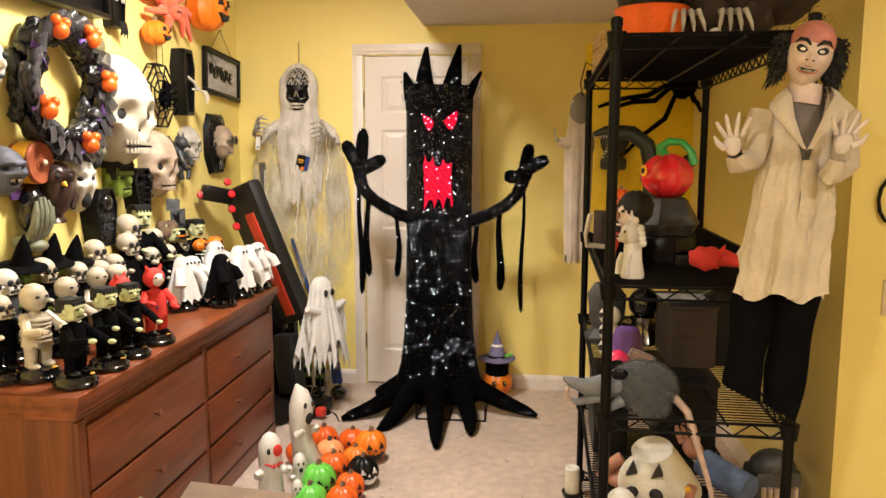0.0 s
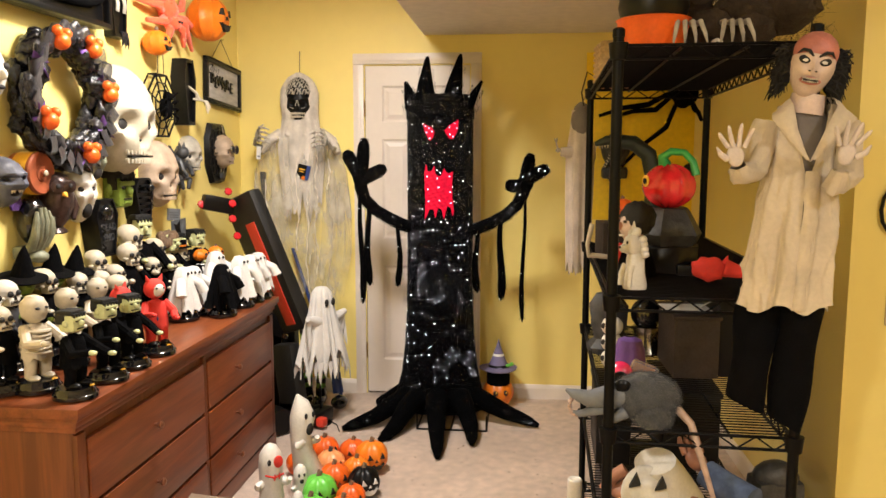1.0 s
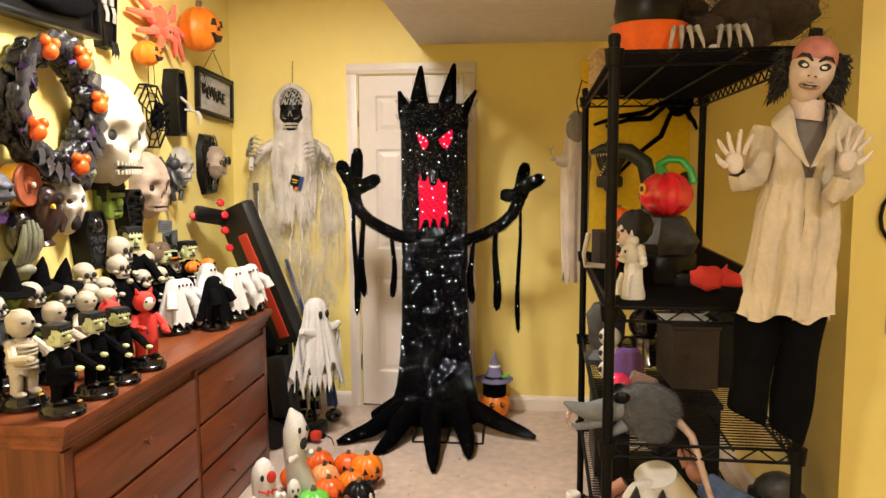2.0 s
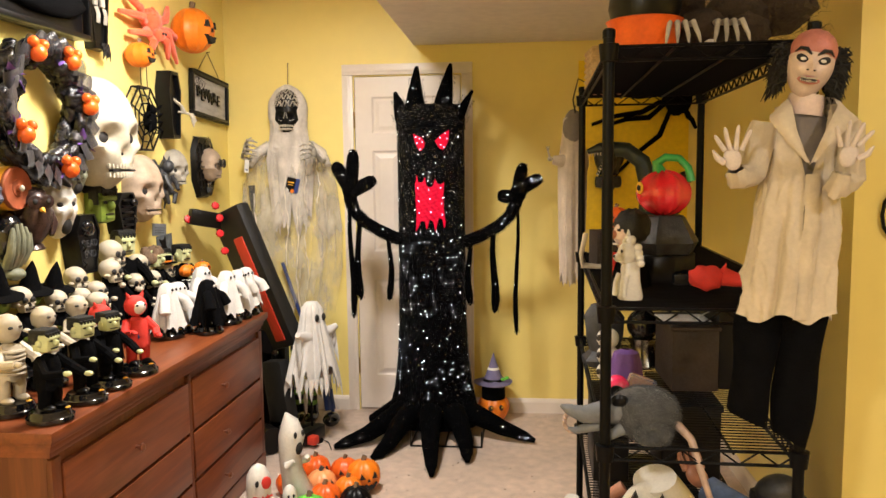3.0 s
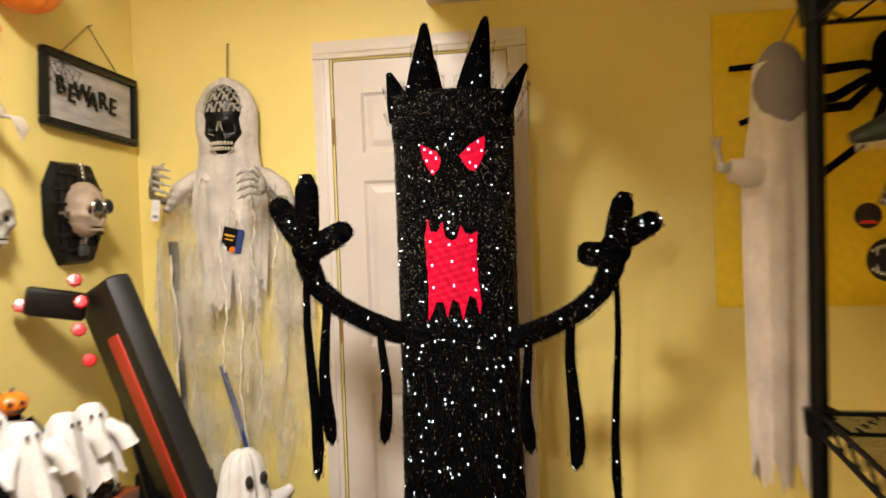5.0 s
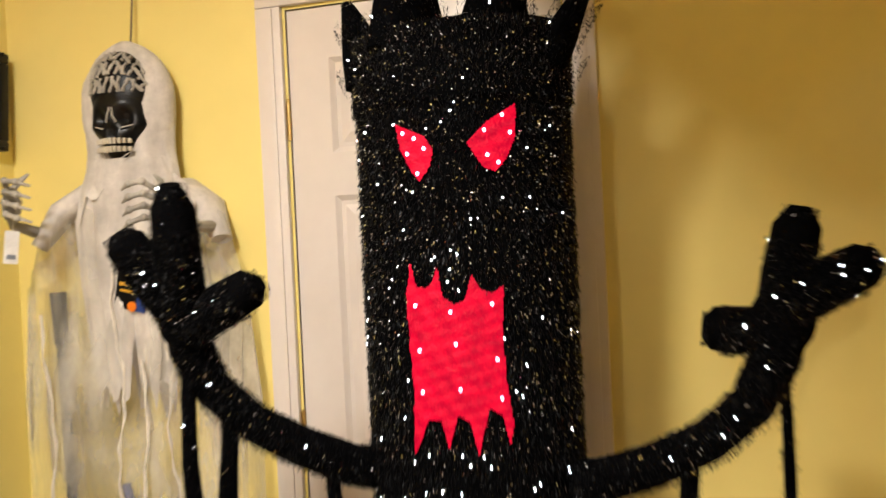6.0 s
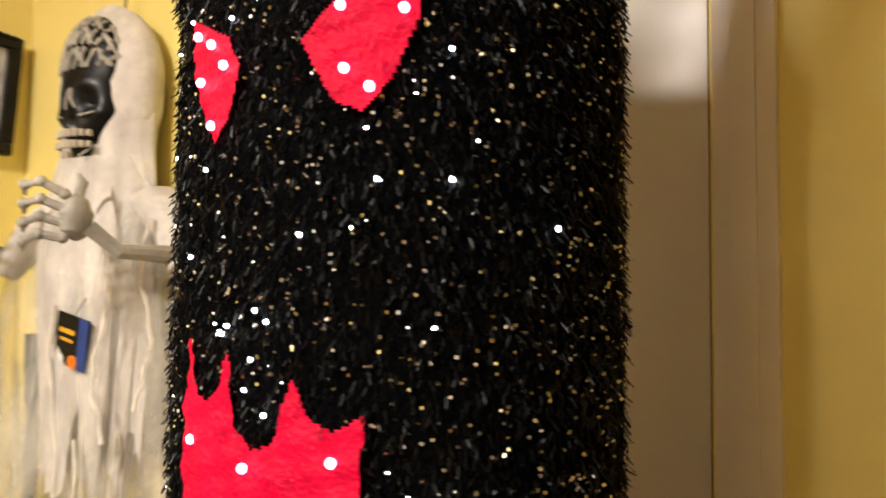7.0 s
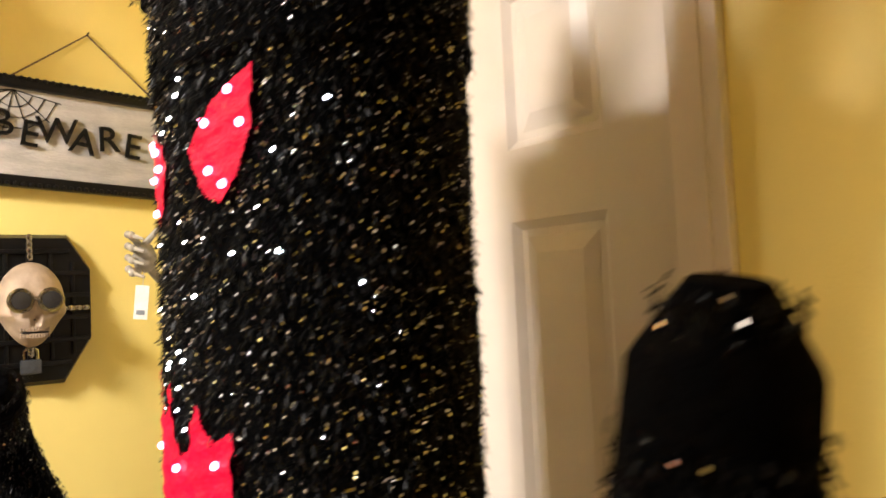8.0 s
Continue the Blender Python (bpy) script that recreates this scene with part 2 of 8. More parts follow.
M_AMBER = mat("amber_label", (0.80, 0.42, 0.03), 0.5)
M_MESHBLACK = gauze("black_mesh_ribbon", (0.02, 0.018, 0.022), 0.35, cover=0.7)
M_SILVERFLECK = mat("silver_black_mesh", (0.02, 0.02, 0.024), 0.22, 0.5, var=0.9, scale=60, bump=0.7, bscale=150)
M_RIBBON = mat("shiny_black_ribbon", (0.006, 0.0055, 0.007), 0.22, 0.0, var=0.6, scale=40, bump=0.8, bscale=120)
M_HAIRBROWN = mat("dark_brown_fur", (0.030, 0.018, 0.010), 0.9, var=0.4, scale=30, bump=1.0, bscale=170)
M_PEWTERDARK = mat("flecked_black_plastic", (0.022, 0.022, 0.020), 0.45, var=0.7, scale=30, bump=0.4, bscale=80)
M_AMBERPALE = mat("pale_beige_plastic", (0.62, 0.50, 0.32), 0.45, var=0.08)
M_LIGHTLENS = mat("lamp_lens", (1.0, 0.9, 0.75), 0.4, emit=14.0)


# ---- modelling kit ----
def rot(rx=0, ry=0, rz=0):
    return Euler([radians(a) for a in (rx, ry, rz)]).to_matrix()


class Mesh:
    """Collects shaped pieces, each with its own material, into one mesh."""

    def __init__(self):
        self.v, self.f, self.m, self.mats = [], [], [], []

    def slot(self, material):
        if material not in self.mats:
            self.mats.append(material)
        return self.mats.index(material)

    def add(self, verts, faces, material):
        o, s = len(self.v), self.slot(material)
        self.v.extend([tuple(p) for p in verts])
        self.f.extend([tuple(i + o for i in q) for q in faces])
        self.m.extend([s] * len(faces))
        return self

    def grid(self, rows, material, closed=False, caps=False):
        """A skin over rows of points; closed: each row is a ring."""
        n, o = len(rows[0]), []
        faces = []
        for i in range(len(rows) - 1):
            for j in range(n if closed else n - 1):
                k = (j + 1) % n
                faces.append((i * n + j, i * n + k, (i + 1) * n + k, (i + 1) * n + j))
        for r in rows:
            o.extend(r)
        if caps and closed:
            faces.append(tuple(range(n - 1, -1, -1)))
            faces.append(tuple((len(rows) - 1) * n + j for j in range(n)))
        return self.add(o, faces, material)

    def ell(self, c, r, material, turn=None, seg=14, rings=9, fn=None):
        """An ellipsoid; fn reshapes a unit direction into a unit-space point."""
        c, rows = Vector(c), []
        for i in range(rings + 1):
            a = math.pi * i / rings
            row = []
            for j in range(seg):
                b = 2 * math.pi * j / seg
                p = Vector((math.sin(a) * math.cos(b), math.sin(a) * math.sin(b), math.cos(a)))
                if fn:
                    p = Vector(fn(p))
                p = Vector((p.x * r[0], p.y * r[1], p.z * r[2]))
                row.append(c + (turn @ p if turn else p))
            rows.append(row)
        return self.grid(rows[::-1], material, True)

    def box(self, c, s, material, turn=None, bev=0.0, top=1.0):
        """A box with softened edges; top narrows its upper end."""
        bm = bmesh.new()
        bmesh.ops.create_cube(bm, size=1)
        for p in bm.verts:
            k = top if p.co.z > 0 else 1
            p.co = Vector((p.co.x * s[0] * k, p.co.y * s[1] * k, p.co.z * s[2]))
        if bev:
            bmesh.ops.bevel(bm, geom=bm.edges[:], offset=bev, segments=2, profile=0.6, affect="EDGES")
        c = Vector(c)
        bm.verts.index_update()
        self.add([c + (turn @ p.co if turn else p.co) for p in bm.verts], [[p.index for p in q.verts] for q in bm.faces], material)
        bm.free()
        return self

    def tube(self, pts, radii, material, seg=8, flat=1.0):
        """A round bar along points, with a radius at each."""
        pts = [Vector(p) for p in pts]
        if not hasattr(radii, "__len__"):
            radii = [radii] * len(pts)
        rows, side = [], None
        for i, p in enumerate(pts):
            d = (pts[min(i + 1, len(pts) - 1)] - pts[max(i - 1, 0)]).normalized()
            if side is None:
                side = d.orthogonal().normalized() if abs(d.z) > 0.9 else d.cross(Vector((0, 0, 1))).normalized()
            side = (side - d * side.dot(d)).normalized()
            up = d.cross(side)
            rows.append([p + radii[i] * (math.cos(2 * math.pi * j / seg) * side + flat * math.sin(2 * math.pi * j / seg) * up) for j in range(seg)])
        return self.grid(rows, material, True, True)

    def lathe(self, profile, c, material, seg=24, turn=None, ripple=None):
        """A turned form: rows of radius and height; ripple(angle, i) scales the radius."""
        c, rows = Vector(c), []
        for i, (r, z) in enumerate(profile):
            row = []
            for j in range(seg):
                a = 2 * math.pi * j / seg
                k = ripple(a, i) if ripple else 1
                p = Vector((r * k * math.cos(a), r * k * math.sin(a), z))
                row.append(c + (turn @ p if turn else p))
            rows.append(row)
        return self.grid(rows, material, True, True)

    def prism(self, outline, y0, y1, material, c=(0, 0, 0), turn=None, inset=0.0):
        """A flat outline in x and z, given depth from y0 (front) to y1."""
        c, n = Vector(c), len(outline)
        mx, mz = sum(p[0] for p in outline) / n, sum(p[1] for p in outline) / n
        k = 1 - inset
        front = [Vector((mx + (x - mx) * k, y0, mz + (z - mz) * k)) for x, z in outline]
        back = [Vector((x, y1, z)) for x, z in outline]
        put = lambda p: c + (turn @ p if turn else p)
        faces = [tuple(range(n)), tuple(range(2 * n - 1, n - 1, -1))]
        faces += [(i, n + i, n + (i + 1) % n, (i + 1) % n) for i in range(n)]
        return self.add([put(p) for p in front + back], faces, material)

    def robe(self, c, profile, material, folds=9, amp=0.12, hem=0.02, seg=54, squash=1.0, seed=0, arc=(0, 2 * math.pi)):
        """Hanging cloth: folds deepen towards an uneven hem."""
        rng = random.Random(seed)
        ph = [rng.uniform(0, 6.28) for _ in range(4)]
        c, rows, n = Vector(c), [], len(profile)
        full = abs(arc[1] - arc[0] - 2 * math.pi) < 1e-6
        for i, (r, z) in enumerate(profile):
            t, row = i / (n - 1), []
            for j in range(seg + (0 if full else 1)):
                a = arc[0] + (arc[1] - arc[0]) * j / seg
                w = math.sin(folds * a + ph[0]) + 0.5 * math.sin((folds * 2 + 1) * a + ph[1]) + 0.4 * math.sin(3 * a + ph[2])
                k = 1 + amp * t * w
                dz = -hem * (t ** 4) * (math.sin((folds + 2) * a + ph[3]) + 0.8 * math.sin(2.7 * folds * a))
                row.append(c + Vector((r * k * math.cos(a), r * k * squash * math.sin(a), z + dz)))
            rows.append(row)
        return self.grid(rows, material, full)

    def make(self, name, smooth=True, angle=38):
        data = bpy.data.meshes.new(name)
        data.from_pydata(self.v, [], self.f)
        for m in self.mats:
            data.materials.append(m)
        data.polygons.foreach_set("material_index", self.m)
        data.update()
        bm = bmesh.new()
        bm.from_mesh(data)
        bmesh.ops.remove_doubles(bm, verts=bm.verts[:], dist=1e-5)
        bmesh.ops.recalc_face_normals(bm, faces=bm.faces[:])
        bm.to_mesh(data)
        bm.free()
        if smooth:
            data.shade_smooth()
            data.set_sharp_from_angle(angle=radians(angle))
        return data


def thing(name, label, category, m=None, group="", kind=""):
    ob = tagged(new(name), label, category, group, kind)
    ob.matrix_world = m if m else Matrix()
    return ob


def part(name, mesh, parent, label="", smooth=True, angle=38):
    ob = new(name, mesh.make(name, smooth, angle))
    ob.parent = parent
    return tagged(ob, label)


def solo(name, mesh, label, category, m=None, group="", kind="", smooth=True, angle=38):
    """A thing that is one mesh."""
    ob = tagged(new(name, mesh.make(name, smooth, angle)), label, category, group, kind)
    if m:
        ob.matrix_world = m
    return ob


def word(text, size, depth, material, parent, m, name="lettering", label=""):
    """Raised letters as a mesh."""
    curve = bpy.data.curves.new(name, "FONT")
    curve.body, curve.size, curve.extrude, curve.align_x, curve.align_y = text, size, depth, "CENTER", "CENTER"
    tmp = bpy.data.objects.new(name, curve)
    data = bpy.data.meshes.new_from_object(tmp)
    bpy.data.objects.remove(tmp)
    data.materials.clear()
    data.materials.append(material)
    ob = new(name, data)
    ob.parent = parent
    ob.matrix_local = m
    return tagged(ob, label)


ON_LEFT = lambda y, z, off=0.0: pose(-1.76 + off, y, z, 0, 0, 90)


# ---- the room ----
LX, BY, RX, CZ, SZ = -1.76, 4.66, 1.06, 2.56, 2.215
EDGE_Y, FAR_X, REAR_Y = 2.6, 3.0, -2.6


def slab(name, lo, hi, material, label, category):
    c = [(a + b) / 2 for a, b in zip(lo, hi)]
    return solo(name, Mesh().box(c, [b - a for a, b in zip(lo, hi)], material), label, category, kind="structure", smooth=False)


slab("floor", (LX - 0.12, REAR_Y - 0.12, -0.08), (FAR_X + 0.12, BY + 0.6, 0.0), M_CARPET, "beige cut-pile carpet with a few dark crumbs", "carpet")
slab("wall_west", (LX - 0.12, REAR_Y, 0.0), (LX, BY + 0.12, CZ), M_WALL, "yellow painted wall hung with masks and plaques", "wall")
DOOR_L, DOOR_R, DOOR_T = -0.966, -0.326, 2.04
wall = Mesh()
wall.box(((LX + DOOR_L) / 2 - 0.0, BY + 0.06, CZ / 2), (DOOR_L - LX, 0.12, CZ), M_WALL)
wall.box(((DOOR_R + RX) / 2 + 0.06, BY + 0.06, CZ / 2), (RX + 0.12 - DOOR_R, 0.12, CZ), M_WALL)
wall.box(((DOOR_L + DOOR_R) / 2, BY + 0.06, (DOOR_T + CZ) / 2), (DOOR_R - DOOR_L, 0.12, CZ - DOOR_T), M_WALL)
solo("wall_north", wall, "yellow painted wall with a white closet door", "wall", kind="structure", smooth=False)
slab("wall_east", (RX, EDGE_Y, 0.0), (RX + 0.12, BY, CZ), M_WALL, "yellow painted wall beside the shelving", "wall")
slab("wall_return", (RX + 0.12, EDGE_Y, 0.0), (FAR_X + 0.12, EDGE_Y + 0.12, CZ), M_WALL, "yellow painted wall past the shelving", "wall")
slab("wall_far_east", (FAR_X, REAR_Y, 0.0), (FAR_X + 0.12, EDGE_Y, CZ), M_WALL, "plain yellow painted wall", "wall")
slab("wall_south", (LX - 0.12, REAR_Y - 0.12, 0.0), (FAR_X + 0.12, REAR_Y, CZ), M_WALL, "plain yellow painted wall", "wall")
slab("ceiling", (LX - 0.12, REAR_Y - 0.12, CZ), (FAR_X + 0.12, BY + 0.12, CZ + 0.1), M_CEIL, "off-white painted ceiling", "ceiling")
slab("soffit", (-0.6, 0.9, SZ), (RX, BY, CZ), M_CEIL, "boxed-in off-white soffit below the ceiling", "soffit")
slab("closet_back", (-1.2, BY + 0.5, 0.0), (0.0, BY + 0.55, CZ), M_WALL, "plain wall inside the closet", "wall")

# Fixtures out of view; the last one only houses the added fill lamp.
for i, (lx, ly, lz, power, size) in enumerate(LAMPS):
    lampo = thing("unseen_ceiling_light", "assumed round flush ceiling light with a white ring, unseen, switched on", "ceiling light", pose(lx, ly, lz), "ceiling lights")
    part("trim_ring", Mesh().lathe([(size + 0.002, -0.001), (size + 0.03, -0.001), (size + 0.032, -0.008), (size + 0.004, -0.012), (size + 0.002, -0.001)], (0, 0, 0), M_TRIM, 32), lampo)
    part("lens", Mesh().lathe([(0.001, -0.004), (size, -0.004), (size, -0.008), (0.001, -0.009)], (0, 0, 0), M_LIGHTLENS, 28), lampo, "glowing warm white lens")

# baseboards with a moulded top
def baseboard(x0, y0, x1, y1, nx, ny):
    prof = [(0.0, 0.0), (0.014, 0.0), (0.014, 0.066), (0.010, 0.078), (0.006, 0.086), (0.0, 0.09)]
    rows = [[(x + nx * d, y + ny * d, z) for d, z in prof] for x, y in ((x0, y0), (x1, y1))]
    return solo("baseboard", Mesh().grid(rows, M_TRIM, True, True), "white painted wooden baseboard", "baseboard", kind="structure", smooth=False)


baseboard(LX, BY, -1.036, BY, 0, -1)
baseboard(-0.256, BY, RX, BY, 0, -1)
baseboard(LX, REAR_Y, LX, BY - 0.014, 1, 0)
baseboard(RX, EDGE_Y, RX, BY - 0.014, -1, 0)
baseboard(RX, EDGE_Y, FAR_X, EDGE_Y, 0, -1)

# six-panel door in its casing
door = thing("door_1", "white six-panel closet door, closed, behind the tree", "door", pose(0, BY, 0), kind="structure")
cas = 0.064
for nm, x0, x1, z0, z1 in (("jamb_casing", DOOR_L - cas - 0.006, DOOR_L - 0.006, 0.0, DOOR_T + 0.006), ("jamb_casing", DOOR_R + 0.006, DOOR_R + cas + 0.006, 0.0, DOOR_T + 0.006),
                           ("head_casing", DOOR_L - cas - 0.006, DOOR_R + cas + 0.006, DOOR_T + 0.0065, DOOR_T + 0.006 + cas)):
    b = Mesh()
    b.box(((x0 + x1) / 2, -0.008, (z0 + z1) / 2), (x1 - x0, 0.016, z1 - z0), M_TRIM, bev=0.004)
    if nm == "jamb_casing":
        b.box(((x0 + x1) / 2, -0.018, (z0 + z1) / 2), (0.026, 0.006, z1 - z0 - 0.01), M_TRIM, bev=0.002)
    else:
        b.box(((x0 + x1) / 2, -0.018, (z0 + z1) / 2), (x1 - x0 - 0.02, 0.006, 0.026), M_TRIM, bev=0.002)
    part(nm, b, door)
for x in (DOOR_L, DOOR_R):
    part("door_stop", Mesh().box((x, 0.047, DOOR_T / 2), (0.024, 0.010, DOOR_T), M_TRIM), door, smooth=False)
for x in (DOOR_L - 0.003, DOOR_R + 0.003):
    part("door_stop", Mesh().box((x, 0.06, DOOR_T / 2), (0.006, 0.118, DOOR_T), M_TRIM), door, smooth=False)
part("door_stop", Mesh().box(((DOOR_L + DOOR_R) / 2, 0.06, DOOR_T + 0.003), (DOOR_R - DOOR_L, 0.118, 0.006), M_TRIM), door, smooth=False)
leaf = Mesh()
dl, dr, dz0, dz1 = DOOR_L + 0.003, DOOR_R - 0.003, 0.012, DOOR_T - 0.003
stile, mid = 0.10, 0.09
xs = [dl, dl + stile, (dl + dr) / 2 - mid / 2, (dl + dr) / 2 + mid / 2, dr - stile, dr]
zs = [dz0, 0.22, 0.82, 0.99, 1.60, 1.70, 1.92, dz1]
panels = []
for i in range(5):
    for j in range(7):
        if i in (1, 3) and j in (1, 3, 5):
            panels.append((xs[i], xs[i + 1], zs[j], zs[j + 1]))
        else:
            leaf.add([(xs[i], 0.004, zs[j]), (xs[i + 1], 0.004, zs[j]), (xs[i + 1], 0.004, zs[j + 1]), (xs[i], 0.004, zs[j + 1])], [(0, 1, 2, 3)], M_TRIM)
for x0, x1, z0, z1 in panels:
    rings = [(0.0, 0.004), (0.012, 0.013), (0.022, 0.013), (0.045, 0.006)]
    rows = [[(x0 + d, y, z0 + d), (x1 - d, y, z0 + d), (x1 - d, y, z1 - d), (x0 + d, y, z1 - d)] for d, y in rings]
    leaf.grid(rows, M_TRIM, True)
    leaf.add(rows[-1], [(0, 1, 2, 3)], M_TRIM)
leaf.add([(dl, 0.004, dz0), (dr, 0.004, dz0), (dr, 0.004, dz1), (dl, 0.004, dz1), (dl, 0.04, dz0), (dr, 0.04, dz0), (dr, 0.04, dz1), (dl, 0.04, dz1)],
         [(0, 1, 5, 4), (1, 2, 6, 5), (2, 3, 7, 6), (3, 0, 4, 7), (4, 5, 6, 7)], M_TRIM)
part("door_leaf", leaf, door, smooth=False)
for z in (0.28, 1.05, 1.78):
    hinge = Mesh().tube([(DOOR_L - 0.001, -0.002, z - 0.045), (DOOR_L - 0.001, -0.002, z + 0.045)], 0.005, M_BRASS)
    hinge.ell((DOOR_L - 0.001, -0.002, z + 0.048), (0.005, 0.005, 0.005), M_BRASS, seg=8, rings=5)
    part("hinge", hinge, door, "small brass hinge")


# ---- the tinsel tree ----
TX, TY = -0.465, 4.282
RXT, RYT = 0.183, 0.128
tree = thing("light_up_tree", "tall black tinsel tree with crown, red face and tiny lights", "halloween tree", pose(TX, TY, 0))
PROFILE = [(0.07, 1.42), (0.16, 1.34), (0.26, 1.2), (0.42, 1.09), (0.62, 1.03), (0.9, 1.0), (1.2, 0.985), (1.71, 0.985)]


def girth(z):
    for (z0, k0), (z1, k1) in zip(PROFILE, PROFILE[1:]):
        if z <= z1:
            return k0 + (k1 - k0) * max(0, (z - z0) / (z1 - z0))
    return PROFILE[-1][1]


def skin(a, z, out=0.0):
    """A point on the trunk: angle 0 faces the room, turning to +x."""
    k = girth(z)
    return Vector(((RXT * k + out) * math.sin(a), -(RYT * k + out) * math.cos(a), z))


EYES = [[(-0.079, 1.672), (-0.030, 1.648), (-0.016, 1.625), (-0.022, 1.600), (-0.040, 1.578), (-0.052, 1.592), (-0.070, 1.63)],
        [(0.108, 1.690), (0.106, 1.640), (0.092, 1.605), (0.076, 1.586), (0.058, 1.594), (0.036, 1.632), (0.062, 1.660)]]
MOUTH = [(-0.072, 1.400), (-0.062, 1.455), (-0.054, 1.415), (-0.036, 1.412), (-0.026, 1.425), (-0.018, 1.445), (-0.012, 1.398), (0.006, 1.386), (0.022, 1.392), (0.034, 1.432), (0.046, 1.408), (0.062, 1.402),
         (0.080, 1.412), (0.076, 1.34), (0.078, 1.27), (0.086, 1.20), (0.080, 1.165), (0.070, 1.215), (0.052, 1.225), (0.040, 1.18), (0.034, 1.150), (0.022, 1.205), (0.004, 1.215), (-0.012, 1.16), (-0.022, 1.205), (-0.044, 1.205),
         (-0.060, 1.165), (-0.070, 1.15), (-0.066, 1.25), (-0.070, 1.33)]


def inside(poly, x, z):
    hit = False
    for (x0, z0), (x1, z1) in zip(poly, poly[1:] + poly[:1]):
        if (z0 > z) != (z1 > z) and x < (x1 - x0) * (z - z0) / (z1 - z0) + x0:
            hit = not hit
    return hit


HOLES = EYES + [MOUTH]
rows = []
for i in range(66):
    z = 0.06 + 1.65 * i / 65
    rows.append([skin(2 * math.pi * j / 56, z, 0.0016 * math.sin(j * 2.3 + i * 1.7) + 0.0016 * math.sin(j * 5.1 - i * 0.9)) for j in range(56)])
part("trunk", Mesh().grid(rows, M_TREE, True, True), tree, "black tinsel-covered trunk")


def front_at(x, z, out):
    a = math.asin(max(-0.99, min(0.99, x / (RXT * girth(z)))))
    return skin(a, z, out)


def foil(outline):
    """A thin red foil patch that lies on the trunk's front; its material carries the LED glow."""
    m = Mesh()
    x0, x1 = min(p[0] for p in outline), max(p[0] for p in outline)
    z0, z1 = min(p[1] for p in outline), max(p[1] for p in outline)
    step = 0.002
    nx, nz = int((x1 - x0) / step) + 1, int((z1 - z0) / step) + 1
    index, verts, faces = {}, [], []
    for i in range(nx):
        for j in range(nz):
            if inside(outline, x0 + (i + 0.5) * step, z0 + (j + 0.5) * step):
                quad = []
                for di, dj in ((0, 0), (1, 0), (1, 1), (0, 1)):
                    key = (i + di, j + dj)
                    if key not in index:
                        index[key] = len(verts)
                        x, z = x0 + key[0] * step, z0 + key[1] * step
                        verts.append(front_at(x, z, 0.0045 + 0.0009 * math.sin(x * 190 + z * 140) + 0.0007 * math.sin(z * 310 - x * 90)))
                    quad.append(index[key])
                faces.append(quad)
    return m.add(verts, faces, M_REDFOIL_GLOW)


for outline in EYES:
    part("eye", foil(outline), tree, "red foil eye with LED glow set into its surface")
part("mouth", foil(MOUTH), tree, "red foil mouth with ragged teeth, LED glow set into its surface")

# crown of four leaning spikes
crown = Mesh()
crown.grid([[skin(2 * math.pi * j / 40, 1.71, 0.004) + Vector((0, 0, dz)) + Vector((math.sin(2 * math.pi * j / 40), -math.cos(2 * math.pi * j / 40), 0)) * o for j in range(40)] for dz, o in ((-0.010, -0.002), (-0.004, 0.004), (0.03, 0.002), (0.10, 0.001), (0.12, -0.012))], M_TREE, True, True)
part("crown_band", crown, tree)
SPIKES = []
for tip, root, w in (((-0.060, -0.09, 2.03), (-0.078, -0.07, 1.80), 0.062), ((0.118, -0.05, 2.045), (0.072, -0.07, 1.80), 0.062),
                     ((-0.190, -0.02, 1.905), (-0.145, -0.02, 1.76), 0.055), ((0.232, -0.02, 1.905), (0.150, -0.02, 1.76), 0.055),
                     ((-0.07, 0.08, 1.96), (-0.08, 0.07, 1.78), 0.06), ((0.09, 0.08, 1.96), (0.07, 0.07, 1.78), 0.06)):
    tip, root = Vector(tip), Vector(root)
    SPIKES.append(([root, root.lerp(tip, 0.5), tip], [w, w * 0.62, 0.008], 1300))
    part("crown_spike", Mesh().tube([root, root.lerp(tip, 0.35), root.lerp(tip, 0.7), root.lerp(tip, 0.93), tip], [w, w * 0.78, w * 0.46, w * 0.25, 0.006], M_TREE, 14, 0.62), tree)

# arms, three-fingered paws, and strips that hang from them
ARMS = {-1: [(-0.155, -0.03, 1.10), (-0.20, -0.07, 1.115), (-0.27, -0.11, 1.155), (-0.34, -0.14, 1.20), (-0.395, -0.165, 1.26), (-0.41, -0.195, 1.325), (-0.405, -0.22, 1.39)],
        1: [(0.16, -0.02, 1.085), (0.21, -0.045, 1.095), (0.29, -0.075, 1.13), (0.37, -0.095, 1.175), (0.43, -0.105, 1.23), (0.46, -0.105, 1.29), (0.475, -0.105, 1.35)]}
FINGERS = {-1: [((-0.405, -0.22, 1.38), (-0.385, -0.26, 1.47), (-0.368, -0.295, 1.585)), ((-0.415, -0.225, 1.40), (-0.445, -0.26, 1.465), (-0.470, -0.285, 1.52)), ((-0.40, -0.215, 1.37), (-0.33, -0.225, 1.405), (-0.268, -0.23, 1.435))],
           1: [((0.475, -0.105, 1.35), (0.485, -0.11, 1.42), (0.503, -0.115, 1.51)), ((0.48, -0.105, 1.37), (0.54, -0.11, 1.405), (0.600, -0.115, 1.435)), ((0.47, -0.10, 1.335), (0.415, -0.09, 1.335), (0.368, -0.085, 1.34))]}
STRIPS = {-1: [(0.90, 0.66, 0.016), (0.62, 0.46, 0.019), (0.22, 0.36, 0.017)], 1: [(0.16, 0.36, 0.020), (0.45, 0.46, 0.022), (0.93, 0.74, 0.013)]}


